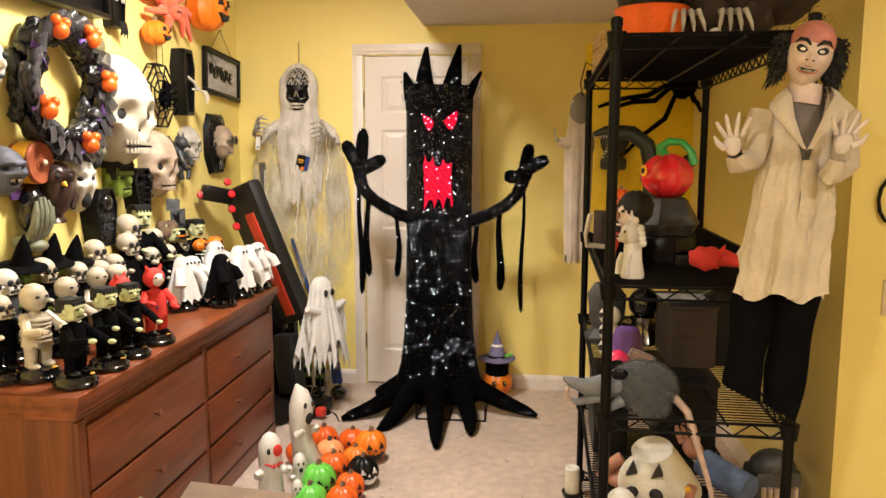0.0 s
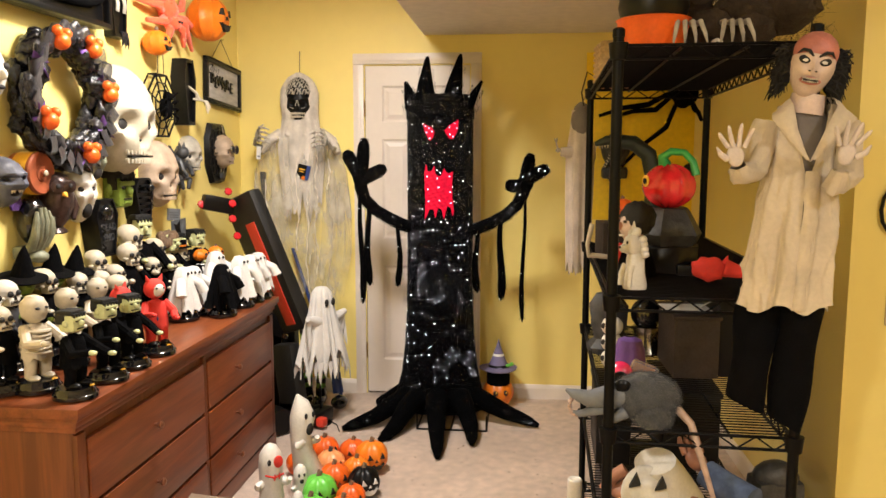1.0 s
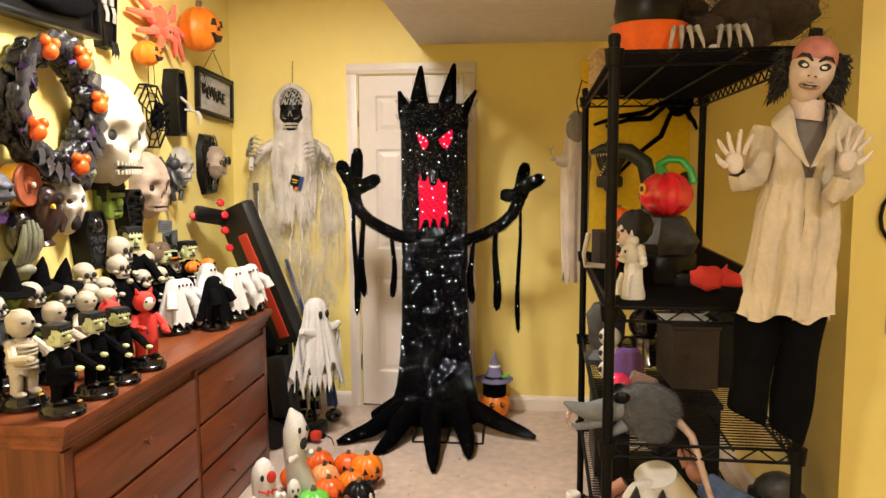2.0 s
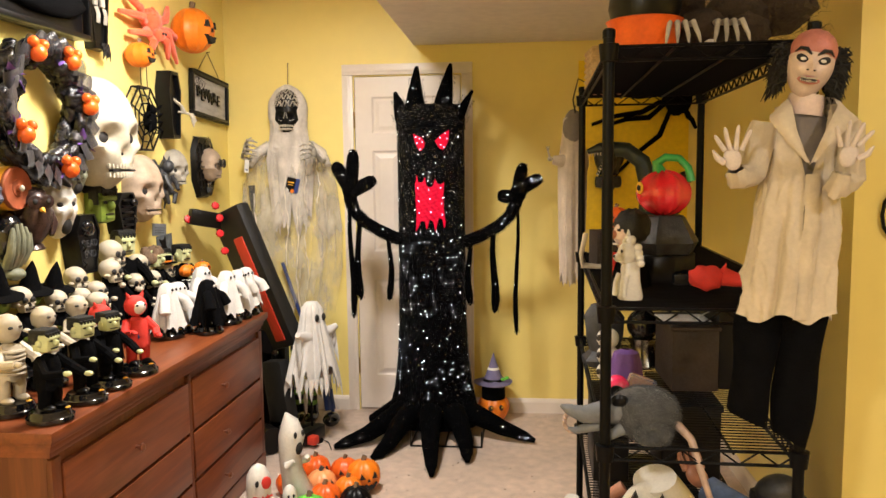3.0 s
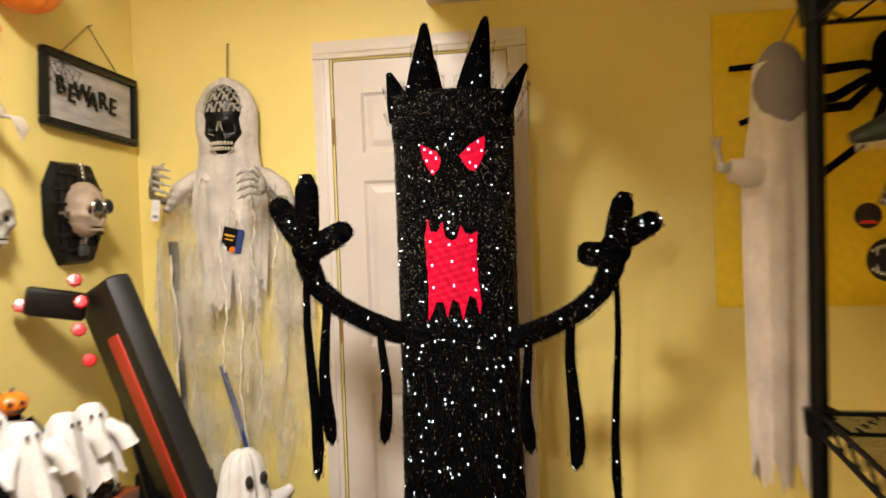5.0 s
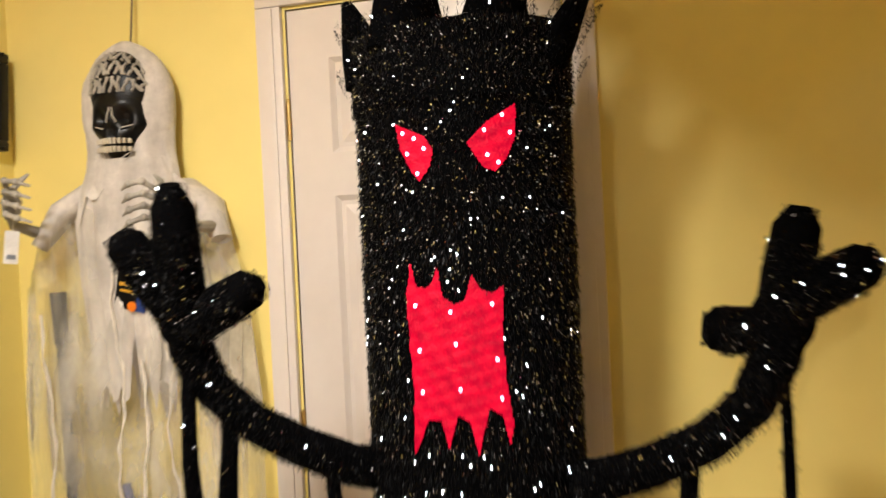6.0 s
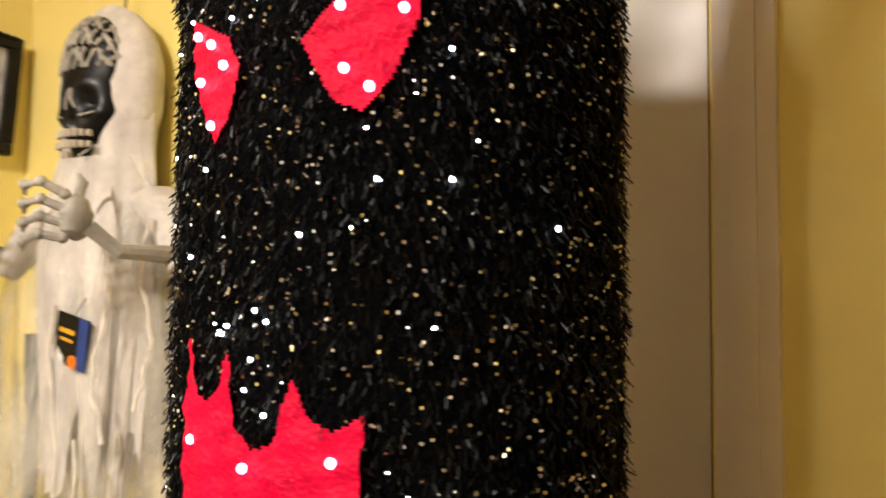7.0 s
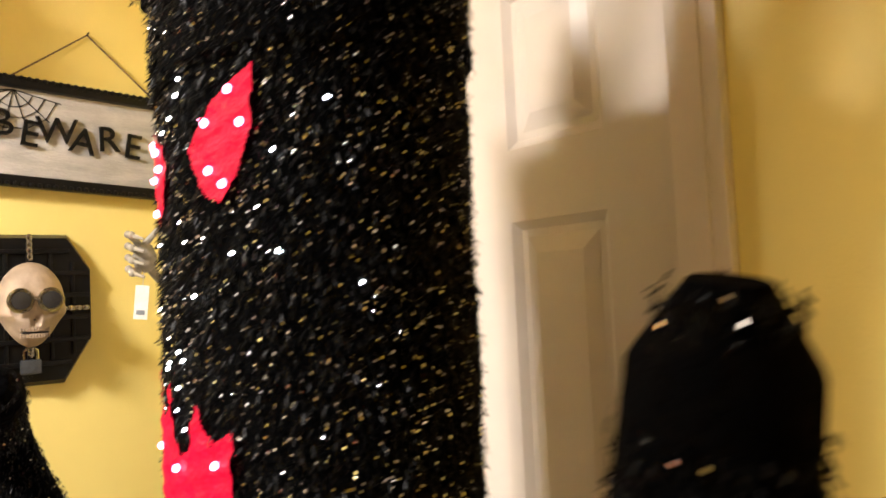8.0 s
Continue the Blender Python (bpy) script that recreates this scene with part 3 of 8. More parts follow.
def along(pts, t):
    k = t * (len(pts) - 1)
    i = min(int(k), len(pts) - 2)
    return Vector(pts[i]).lerp(Vector(pts[i + 1]), k - i)


TUBES = SPIKES[:]
for side in (-1, 1):
    arm = part("arm", Mesh().tube(ARMS[side], [0.036, 0.034, 0.032, 0.031, 0.031, 0.034, 0.038], M_TREE, 14), tree)
    TUBES.append((ARMS[side], [0.034] * 7, 5200))
    paw = Mesh().ell(FINGERS[side][0][0], (0.045, 0.034, 0.05), M_TREE)
    part("palm", paw, tree)
    for f in FINGERS[side]:
        f = [Vector(p) for p in f]
        part("finger", Mesh().tube([f[0], f[1], f[1].lerp(f[2], 0.7), f[2]], [0.036, 0.035, 0.032, 0.014], M_TREE, 12), tree)
        TUBES.append((f, [0.036, 0.034, 0.022], 2000))
    for t, length, r in STRIPS[side]:
        p = along(ARMS[side], t)
        sway = [p + Vector((side * 0.008 * math.sin(6 * s + t * 7), -0.005 * math.sin(5 * s), -length * s)) for s in (0, 0.15, 0.3, 0.5, 0.7, 0.85, 0.96, 1.0)]
        rs = [r * k for k in (0.7, 0.72, 0.8, 0.95, 1.1, 1.25, 0.9, 0.15)]
        part("hanging_strip", Mesh().tube(sway, rs, M_TREE, 10, 0.7), tree)
        TUBES.append((sway, rs, 1000))

# roots
ROOTS = [[(-0.12, -0.06, 0.17), (-0.22, -0.14, 0.12), (-0.34, -0.24, 0.06), (-0.44, -0.30, 0.035), (-0.50, -0.33, 0.02)],
         [(-0.10, -0.10, 0.15), (-0.16, -0.22, 0.11), (-0.205, -0.34, 0.05), (-0.24, -0.43, 0.03), (-0.27, -0.47, 0.018)],
         [(0.0, -0.12, 0.15), (0.01, -0.28, 0.13), (0.03, -0.45, 0.075), (0.05, -0.60, 0.04), (0.06, -0.68, 0.02)],
         [(0.11, -0.10, 0.15), (0.16, -0.22, 0.13), (0.20, -0.34, 0.07), (0.215, -0.44, 0.04), (0.22, -0.49, 0.02)],
         [(0.14, -0.05, 0.16), (0.26, -0.08, 0.12), (0.39, -0.12, 0.07), (0.50, -0.15, 0.04), (0.565, -0.17, 0.02)],
         [(-0.16, 0.02, 0.15), (-0.26, 0.06, 0.09), (-0.33, 0.08, 0.05), (-0.38, 0.09, 0.03)]]
for r in ROOTS:
    rs = [0.072, 0.055, 0.043, 0.03, 0.012][:len(r)]
    part("root", Mesh().tube(r, rs, M_TREE, 12), tree)
    TUBES.append((r, rs, 1800))
stand = Mesh()
for x in (-0.10, 0.085, 0.28):
    stand.tube([(x, -0.25, 0.006), (x, 0.2, 0.006)], 0.005, M_STEEL, 6)
stand.tube([(-0.10, -0.25, 0.006), (0.28, -0.25, 0.006)], 0.005, M_STEEL, 6)
stand.tube([(-0.10, 0.2, 0.006), (0.28, 0.2, 0.006)], 0.005, M_STEEL, 6)
stand.tube([(0.28, -0.25, 0.006), (0.28, -0.25, 0.09)], 0.004, M_STEEL, 6)
stand.tube([(-0.10, -0.25, 0.006), (-0.10, -0.25, 0.09)], 0.004, M_STEEL, 6)
part("wire_stand", stand, tree, "thin black wire floor frame")

# tinsel strands, most black and a few silver
rng = random.Random(4)


def strands(name, spots, label):
    m = Mesh()
    black, silver = ([], []), ([], [])
    for p, n, light, size in spots:
        t = Vector((rng.gauss(0, 0.35), rng.gauss(0, 0.35), -1)) + n * rng.uniform(-0.5, 0.9)
        t.normalize()
        s = t.cross(n + Vector((rng.gauss(0, 0.7), rng.gauss(0, 0.7), rng.gauss(0, 0.7))))
        if s.length < 1e-3:
            continue
        s.normalize()
        length, width = size
        p = p + n * rng.uniform(0.0, 0.002)
        bucket = silver if light else black
        o = len(bucket[0])
        bucket[0].extend([p - s * width, p + s * width, p + t * length + s * width, p + t * length - s * width])
        bucket[1].append((o, o + 1, o + 2, o + 3))
    m.add(black[0], black[1], M_TINSEL)
    m.add(silver[0], silver[1], M_SPARK)
    data = bpy.data.meshes.new(name)
    data.from_pydata(m.v, [], m.f)
    for k in m.mats:
        data.materials.append(k)
    data.polygons.foreach_set("material_index", m.m)
    ob = new(name, data)
    ob.parent = tree
    return tagged(ob, label, kind="stuff")


spots = []
for _ in range(64000):
    z = 0.62 + (1.83 - 0.62) * rng.random() ** 0.7 if rng.random() < 0.85 else rng.uniform(0.08, 0.62)
    a = rng.uniform(-2.2, 2.2)
    p = skin(a, min(z, 1.71), 0.001 if z < 1.70 else 0.006)
    p.z = z
    if -1.2 < a < 1.2 and any(inside(h, p.x, z) for h in HOLES):
        continue
    n = Vector((math.sin(a) / RXT, -math.cos(a) / RYT, 0)).normalized()
    light = rng.random() < (0.17 if z > 1.15 else 0.07)
    spots.append((p, n, light, (rng.uniform(0.0013, 0.0025), rng.uniform(0.0006, 0.0010)) if light else (rng.uniform(0.004, 0.009), rng.uniform(0.0003, 0.0006))))
strands("tinsel", spots, "fine black tinsel with silver flecks")
spots = []
for pts, rs, count in TUBES:
    for _ in range(count):
        t = rng.random()
        p, q = along(pts, t), along(pts, min(1, t + 0.03))
        d = (q - p).normalized() if (q - p).length > 1e-6 else Vector((0, 0, -1))
        n = d.orthogonal()
        n.rotate(Matrix.Rotation(rng.uniform(0, 6.283), 3, d))
        n.normalize()
        r = rs[min(len(rs) - 1, int(t * (len(rs) - 1) + 0.5))]
        light = rng.random() < 0.06
        spots.append((p + n * r, n, light, (0.0020, 0.0009) if light else (rng.uniform(0.003, 0.006), 0.0005)))
strands("limb_tinsel", spots, "fine black tinsel on arms and roots")

bulb_mesh = Mesh().ell((0, 0, 0), (0.0013, 0.0013, 0.0016), M_LED, seg=8, rings=5).make("fairy_light")
red_mesh = Mesh().ell((0, 0, 0), (0.0030, 0.0030, 0.0034), M_REDLED, seg=8, rings=5).make("red_light")


def bulb(p, data, name):
    ob = new(name, data)
    ob.parent, ob.location = tree, p


for i in range(190):
    z = rng.uniform(0.2, 1.82)
    a = math.asin(rng.uniform(-0.99, 0.99))
    p = skin(a, min(z, 1.71), 0.0035)
    p.z = z
    if -1.2 < a < 1.2 and any(inside(h, p.x, z) for h in HOLES):
        continue
    bulb(p, bulb_mesh, "fairy_light")
for pts, rs, count in TUBES:
    for k in range(2 if count < 1400 else 4):
        t = rng.uniform(0.05, 0.95)
        r = rs[min(len(rs) - 1, int(t * (len(rs) - 1) + 0.5))]
        bulb(along(pts, t) + Vector((rng.uniform(-0.5, 0.5) * r, -r * 0.95, rng.uniform(0, 0.4) * r)), bulb_mesh, "fairy_light")
for x, z in ((-0.064, 1.655), (-0.045, 1.645), (-0.03, 1.628), (-0.058, 1.622), (-0.042, 1.59), (0.088, 1.672), (0.062, 1.65), (0.098, 1.645), (0.065, 1.612), (0.08, 1.6),
             (-0.056, 1.385), (0.0, 1.375), (0.062, 1.385), (-0.052, 1.315), (0.006, 1.325), (0.066, 1.30), (-0.05, 1.25), (0.01, 1.255), (0.07, 1.24)):
    bulb(front_at(x, z, 0.0065), red_mesh, "red_light")


# ---- dresser ----
DX0, DX1, DY0, DY1, DZ = -1.75, -1.262, 1.985, 3.705, 0.785
dresser = thing("dresser", "long reddish cherry-stained wooden dresser with six drawers", "dresser", Matrix())
body = Mesh()
body.box(((DX0 + DX1) / 2, (DY0 + DY1) / 2, 0.395), (DX1 - DX0 - 0.012, DY1 - DY0, 0.63), M_CHERRY_END, bev=0.004)
part("carcass", body, dresser)
for z0, z1, o in ((0.705, 0.722, 0.006), (0.7225, 0.742, 0.014), (0.7425, 0.7545, 0.022), (0.755, DZ, 0.032)):
    slabm = Mesh().box(((DX0 + DX1 + o) / 2, (DY0 + DY1) / 2, (z0 + z1) / 2), (DX1 + o - DX0, DY1 - DY0 + 2 * o, z1 - z0), M_CHERRY, bev=0.004)
    part("top" if z1 == DZ else "moulding", slabm, dresser, "polished wooden top" if z1 == DZ else "")
plinth = Mesh().box(((DX0 + DX1) / 2, (DY0 + DY1) / 2, 0.04), (DX1 - DX0 + 0.012, DY1 - DY0 + 0.02, 0.08), M_CHERRY, bev=0.006)
part("plinth", plinth, dresser)
part("corner_post", Mesh().box((DX1 - 0.004, DY0 + 0.022, 0.39), (0.02, 0.044, 0.615), M_CHERRY_END, bev=0.003), dresser)
part("corner_post", Mesh().box((DX1 - 0.004, DY1 - 0.022, 0.39), (0.02, 0.044, 0.615), M_CHERRY_END, bev=0.003), dresser)
part("centre_post", Mesh().box((DX1 - 0.004, 2.865, 0.39), (0.02, 0.03, 0.615), M_CHERRY_END, bev=0.003), dresser)
for y0, y1, ky in ((DY0 + 0.05, 2.846, 2.43), (2.884, DY1 - 0.05, 3.17)):
    for z0, z1 in ((0.475, 0.672), (0.275, 0.462), (0.09, 0.262)):
        d = part("drawer", Mesh().box((DX1 - 0.002, (y0 + y1) / 2, (z0 + z1) / 2), (0.026, y1 - y0, z1 - z0), M_CHERRY, bev=0.005), dresser)
        kz = z0 + (z1 - z0) * 0.5
        knob = Mesh().lathe([(0.006, 0.0), (0.005, 0.012), (0.007, 0.016), (0.013, 0.020), (0.014, 0.025), (0.010, 0.030), (0.002, 0.032)], (DX1 + 0.010, ky, kz), M_KNOB, 14, rot(0, 90, 0))
        part("knob", knob, d, "small round copper-coloured knob")

# ---- figurines on the dresser ----
def figure(kind, seed):
    """A small doll on a round glossy base, facing -y; one mesh."""
    m, r = Mesh(), random.Random(seed)
    m.lathe([(0.046, 0.0), (0.052, 0.004), (0.052, 0.014), (0.047, 0.018), (0.045, 0.026), (0.041, 0.031), (0.002, 0.032)], (0, 0, 0), M_GLOSS, 24)
    m.ell((0.018, -0.033, 0.031), (0.008, 0.005, 0.003), M_AMBER, seg=8, rings=4)
    z0 = 0.031
    if kind in ("ghost", "blackghost"):
        cloth = M_CLOTHW if kind == "ghost" else M_BLACKCLOTH
        m.robe((0, 0, z0), [(0.004, 0.182), (0.020, 0.177), (0.030, 0.160), (0.034, 0.14), (0.040, 0.11), (0.050, 0.07), (0.056, 0.03), (0.060, 0.012)], cloth, 6, 0.16, 0.010, 40, 0.92, seed)
        for s in (-1, 1):
            m.tube([(s * 0.026, -0.01, z0 + 0.13), (s * 0.05, -0.03, z0 + 0.11), (s * 0.062, -0.04, z0 + 0.075)], [0.016, 0.018, 0.020], cloth, 10)
            m.ell((s * 0.009, -0.030, z0 + 0.157), (0.004, 0.004, 0.006), M_SOCKET if kind == "ghost" else M_WHITE, seg=8, rings=5)
        m.tube([(0, 0, z0), (0, 0, z0 + 0.05)], 0.012, M_BLACK)
        return m
    suit = {"mummy": M_BONE, "redsuit": M_RED, "redhead": M_BLACKCLOTH, "silver": M_PEWTER}.get(kind, M_BLACKCLOTH)
    for s in (-1, 1):
        m.tube([(s * 0.017, 0.0, z0 + 0.075), (s * 0.019, -0.004, z0 + 0.035), (s * 0.019, 0.0, z0 + 0.008)], [0.016, 0.014, 0.013], suit, 10)
        m.ell((s * 0.019, -0.010, z0 + 0.007), (0.012, 0.021, 0.009), suit if kind == "mummy" else M_BLACK, seg=10, rings=6)
    if kind == "witch":
        m.robe((0, 0, z0), [(0.016, 0.14), (0.026, 0.12), (0.032, 0.08), (0.042, 0.02)], suit, 7, 0.12, 0.006, 36, 0.9, seed)
    else:
        m.ell((0, 0, z0 + 0.10), (0.030, 0.022, 0.045), suit, seg=14, rings=9)
        m.robe((0, 0, z0), [(0.026, 0.135), (0.033, 0.115), (0.034, 0.085), (0.036, 0.055)], suit, 5, 0.08, 0.004, 30, 0.78, seed)
    hand = {"mummy": M_BONE, "green": M_PALEGREEN, "redsuit": M_RED, "redhead": M_RED, "witch": M_GREEN, "brown": M_PALEGREEN, "silver": M_PEWTER, "pumpkin": M_WHITE}.get(kind, M_BONE)
    reach = 0.05 if kind in ("green", "mummy") else 0.022
    for s in (-1, 1):
        e = (s * 0.045, -0.01 - reach * 0.4, z0 + 0.10)
        w = (s * 0.036, -0.02 - reach, z0 + 0.105 - 0.02 * (s > 0))
        m.tube([(s * 0.026, 0, z0 + 0.132), e, w], [0.013, 0.012, 0.010], suit, 8)
        m.ell((w[0], w[1] - 0.008, w[2]), (0.008, 0.012, 0.007), hand, seg=8, rings=6)
    hz = z0 + 0.175
    if kind in ("skull", "silver", "hat"):
        b = M_BONE if kind != "silver" else M_WHITE
        m.ell((0, 0.006, hz + 0.006), (0.029, 0.034, 0.029), b, seg=16, rings=10)
        m.box((0, -0.016, hz - 0.020), (0.034, 0.026, 0.022), b, bev=0.007)
        for s in (-1, 1):
            m.ell((s * 0.011, -0.026, hz + 0.001), (0.008, 0.005, 0.008), M_SOCKET, seg=10, rings=6)
            m.ell((s * 0.022, -0.012, hz - 0.010), (0.007, 0.012, 0.005), b, seg=8, rings=5)
        m.prism([(-0.004, -0.006), (0.004, -0.006), (0.0, 0.005)], -0.031, -0.02, M_SOCKET, (0, 0, hz - 0.009))
        m.box((0, -0.0293, hz - 0.021), (0.026, 0.002, 0.002), M_SOCKET)
        for k in range(-3, 4):
            m.box((k * 0.0042, -0.0293, hz - 0.021), (0.0008, 0.002, 0.009), M_SOCKET)
        if kind == "hat":
            m.lathe([(0.046, 0.0), (0.046, 0.003), (0.026, 0.006), (0.026, 0.030), (0.002, 0.031)], (0, 0.006, hz + 0.024), M_BLACKCLOTH, 22)
            m.lathe([(0.0268, 0.006), (0.0268, 0.013)], (0, 0.006, hz + 0.024), M_ORANGE, 22)
    elif kind in ("green", "brown"):
        m.box((0, 0.0, hz), (0.044, 0.044, 0.052), M_PALEGREEN, bev=0.012)
        m.box((0, -0.020, hz + 0.010), (0.040, 0.012, 0.008), M_PALEGREEN, bev=0.003)
        m.ell((0, -0.026, hz - 0.002), (0.006, 0.009, 0.008), M_PALEGREEN, seg=8, rings=6)
        m.box((0, -0.022, hz - 0.016), (0.022, 0.004, 0.003), M_SOCKET)
        for s in (-1, 1):
            m.ell((s * 0.010, -0.022, hz + 0.004), (0.005, 0.003, 0.003), M_SOCKET, seg=8, rings=5)
            m.ell((s * 0.024, 0.0, hz - 0.002), (0.005, 0.008, 0.010), M_PALEGREEN, seg=8, rings=5)
        if kind == "green":
            m.box((0, 0.004, hz + 0.026), (0.047, 0.045, 0.014), M_HAIR, bev=0.005)
            m.box((0, 0.014, hz + 0.010), (0.049, 0.026, 0.030), M_HAIR, bev=0.006)
            for k in range(-2, 3):
                m.prism([(-0.004, 0.004), (0.004, 0.004), (0.0, -0.008)], -0.024, -0.016, M_HAIR, (k * 0.009, 0, hz + 0.02))
        else:
            for k in range(16):
                a = k / 16 * 6.28
                m.ell((0.026 * math.cos(a), 0.010 + 0.022 * math.sin(a), hz + 0.012 + 0.012 * math.sin(3 * a)), (0.014, 0.014, 0.018), M_STEM, seg=8, rings=5)
    elif kind == "mummy":
        m.ell((0, 0, hz + 0.002), (0.030, 0.031, 0.036), M_BONE, seg=16, rings=12, fn=lambda p: p * (1 + 0.035 * math.sin(p.z * 18 + p.x * 3)))
        for s in (-1, 1):
            m.ell((s * 0.011, -0.027, hz + 0.006), (0.006, 0.005, 0.0035), M_SOCKET, seg=8, rings=5)
        for k in range(5):
            m.lathe([(0.033, -0.004), (0.035, 0.0), (0.033, 0.004)], (0, 0, z0 + 0.07 + k * 0.014), M_BONE, 18, rot(8 * math.sin(k * 2.1), 8 * math.cos(k * 1.7), 0))
    elif kind == "pumpkin":
        m.ell((0, 0, hz), (0.031, 0.030, 0.027), M_ORANGE, seg=24, rings=10, fn=lambda p: p * (1 + 0.05 * math.cos(8 * math.atan2(p.y, p.x))))
        m.tube([(0, 0, hz + 0.024), (0.003, 0.002, hz + 0.036)], [0.006, 0.004], M_STEM, 6)
        for s in (-1, 1):
            m.prism([(-0.006, -0.004), (0.006, -0.004), (0.0, 0.007)], -0.031, -0.022, M_SOCKET, (s * 0.011, 0, hz + 0.006))
        m.prism([(-0.016, 0.0), (-0.006, -0.008), (0.006, -0.008), (0.016, 0.0), (0.005, -0.003), (-0.005, -0.003)], -0.032, -0.022, M_SOCKET, (0, 0, hz - 0.008))
        m.robe((0, 0, z0), [(0.022, 0.14), (0.034, 0.11), (0.042, 0.07), (0.048, 0.03)], M_CLOTHW, 6, 0.14, 0.008, 36, 0.85, seed)
    elif kind == "witch":
        m.ell((0, 0, hz), (0.026, 0.026, 0.030), M_GREEN, seg=12, rings=9)
        m.ell((0, -0.028, hz - 0.002), (0.005, 0.012, 0.006), M_GREEN, seg=8, rings=5)
        m.lathe([(0.056, 0.0), (0.057, 0.003), (0.028, 0.010), (0.022, 0.03), (0.013, 0.06), (0.002, 0.085)], (0, 0.004, hz + 0.014), M_BLACKCLOTH, 22, rot(12, 0, 0))
    else:
        m.ell((0, 0, hz), (0.030, 0.030, 0.032), M_RED, seg=14, rings=10)
        for s in (-1, 1):
            m.lathe([(0.007, 0.0), (0.004, 0.01), (0.001, 0.018)], (s * 0.018, 0, hz + 0.026), M_RED, 8, rot(0, s * 22, 0))
            m.ell((s * 0.010, -0.0275, hz + 0.004), (0.004, 0.004, 0.004), M_SOCKET, seg=8, rings=5)
        if kind == "redsuit":
            m.ell((0, -0.010, hz - 0.002), (0.022, 0.024, 0.024), M_WHITE, seg=12, rings=8)
            m.ell((0, -0.022, z0 + 0.085), (0.012, 0.004, 0.014), M_BLUE, seg=10, rings=6)
    return m


LABELS = {"mummy": "bandaged cream mummy doll on a round black base", "green": "green-faced monster doll in black clothes on a black base", "black": "black-suited doll on a round glossy base",
          "redhead": "red-headed horned doll in black on a black base", "redsuit": "red-suited horned doll with a white face", "silver": "grey skeleton doll on a round black base",
          "skull": "skull-headed skeleton doll in a black coat", "witch": "green witch doll with a black pointed hat", "brown": "green-faced doll with a brown shaggy wig",
          "pumpkin": "pumpkin-headed doll in a white smock", "hat": "skeleton doll with a black hat and orange band",
          "ghost": "white cloth ghost doll on a round black base", "blackghost": "black cloth ghost doll on a round black base"}
FIGURES = [("mummy", -1.449, 2.110, 1.10), ("mummy", -1.521, 2.388, 1.00), ("mummy", -1.538, 2.605, 1.00), ("green", -1.300, 2.060, 1.00),
           ("green", -1.300, 2.240, 1.00), ("green", -1.300, 2.390, 0.95), ("redhead", -1.367, 2.457, 1.00), ("redsuit", -1.300, 2.565, 1.05),
           ("silver", -1.660, 2.284, 1.16), ("skull", -1.652, 2.471, 1.20), ("skull", -1.635, 2.646, 1.05), ("skull", -1.623, 2.785, 1.00),
           ("skull", -1.686, 2.855, 1.27), ("skull", -1.645, 3.038, 1.30), ("skull", -1.505, 2.695, 1.00), ("skull", -1.625, 3.196, 1.00),
           ("skull", -1.684, 3.123, 1.57), ("skull", -1.655, 2.944, 1.01), ("skull", -1.599, 3.301, 1.00), ("skull", -1.683, 3.346, 1.26),
           ("witch", -1.663, 2.378, 1.42), ("witch", -1.677, 2.562, 1.37), ("witch", -1.691, 2.721, 1.29), ("green", -1.700, 3.253, 1.71),
           ("brown", -1.650, 3.434, 1.33), ("green", -1.700, 3.605, 1.26), ("green", -1.623, 3.658, 1.32), ("pumpkin", -1.563, 3.571, 1.00),
           ("pumpkin", -1.524, 3.657, 1.02), ("hat", -1.646, 3.528, 1.06), ("ghost", -1.455, 3.130, 1.00), ("ghost", -1.460, 3.240, 0.95),
           ("blackghost", -1.325, 3.235, 1.00), ("ghost", -1.460, 3.500, 1.10), ("ghost", -1.320, 3.440, 1.05), ("ghost", -1.315, 3.570, 1.00),
           ("ghost", -1.310, 3.665, 1.00), ("silver", -1.660, 2.190, 1.15), ("skull", -1.536, 2.075, 1.00)]
made = {}
for i, (kind, fx, fy, fs) in enumerate(FIGURES):
    turn = 72 + 16 * math.sin(i * 2.4)
    fs = fs * (0.95 if kind == "witch" else 1.1)
    k = "skull" if kind == "black" else kind
    if (k, i % 2) not in made:
        ob = solo("figurine", figure(k, i), LABELS[k], "figurine", pose(fx, fy, DZ + 0.0005, 0, 0, turn), "figurines on the dresser")
        made[(k, i % 2)] = ob
        ob.scale = (1.16 * fs ** 0.6, 1.16 * fs ** 0.6, fs)
    else:
        ob = copy_thing(made[(k, i % 2)], pose(fx, fy, DZ + 0.0005, 0, 0, turn))
        ob.scale = (1.16 * fs ** 0.6, 1.16 * fs ** 0.6, fs)


# ---- things on the west wall (front is -y, then turned to face the room) ----
def bell(x, z, x0, z0, sx, sz):
    return math.exp(-((x - x0) / sx) ** 2 - ((z - z0) / sz) ** 2)


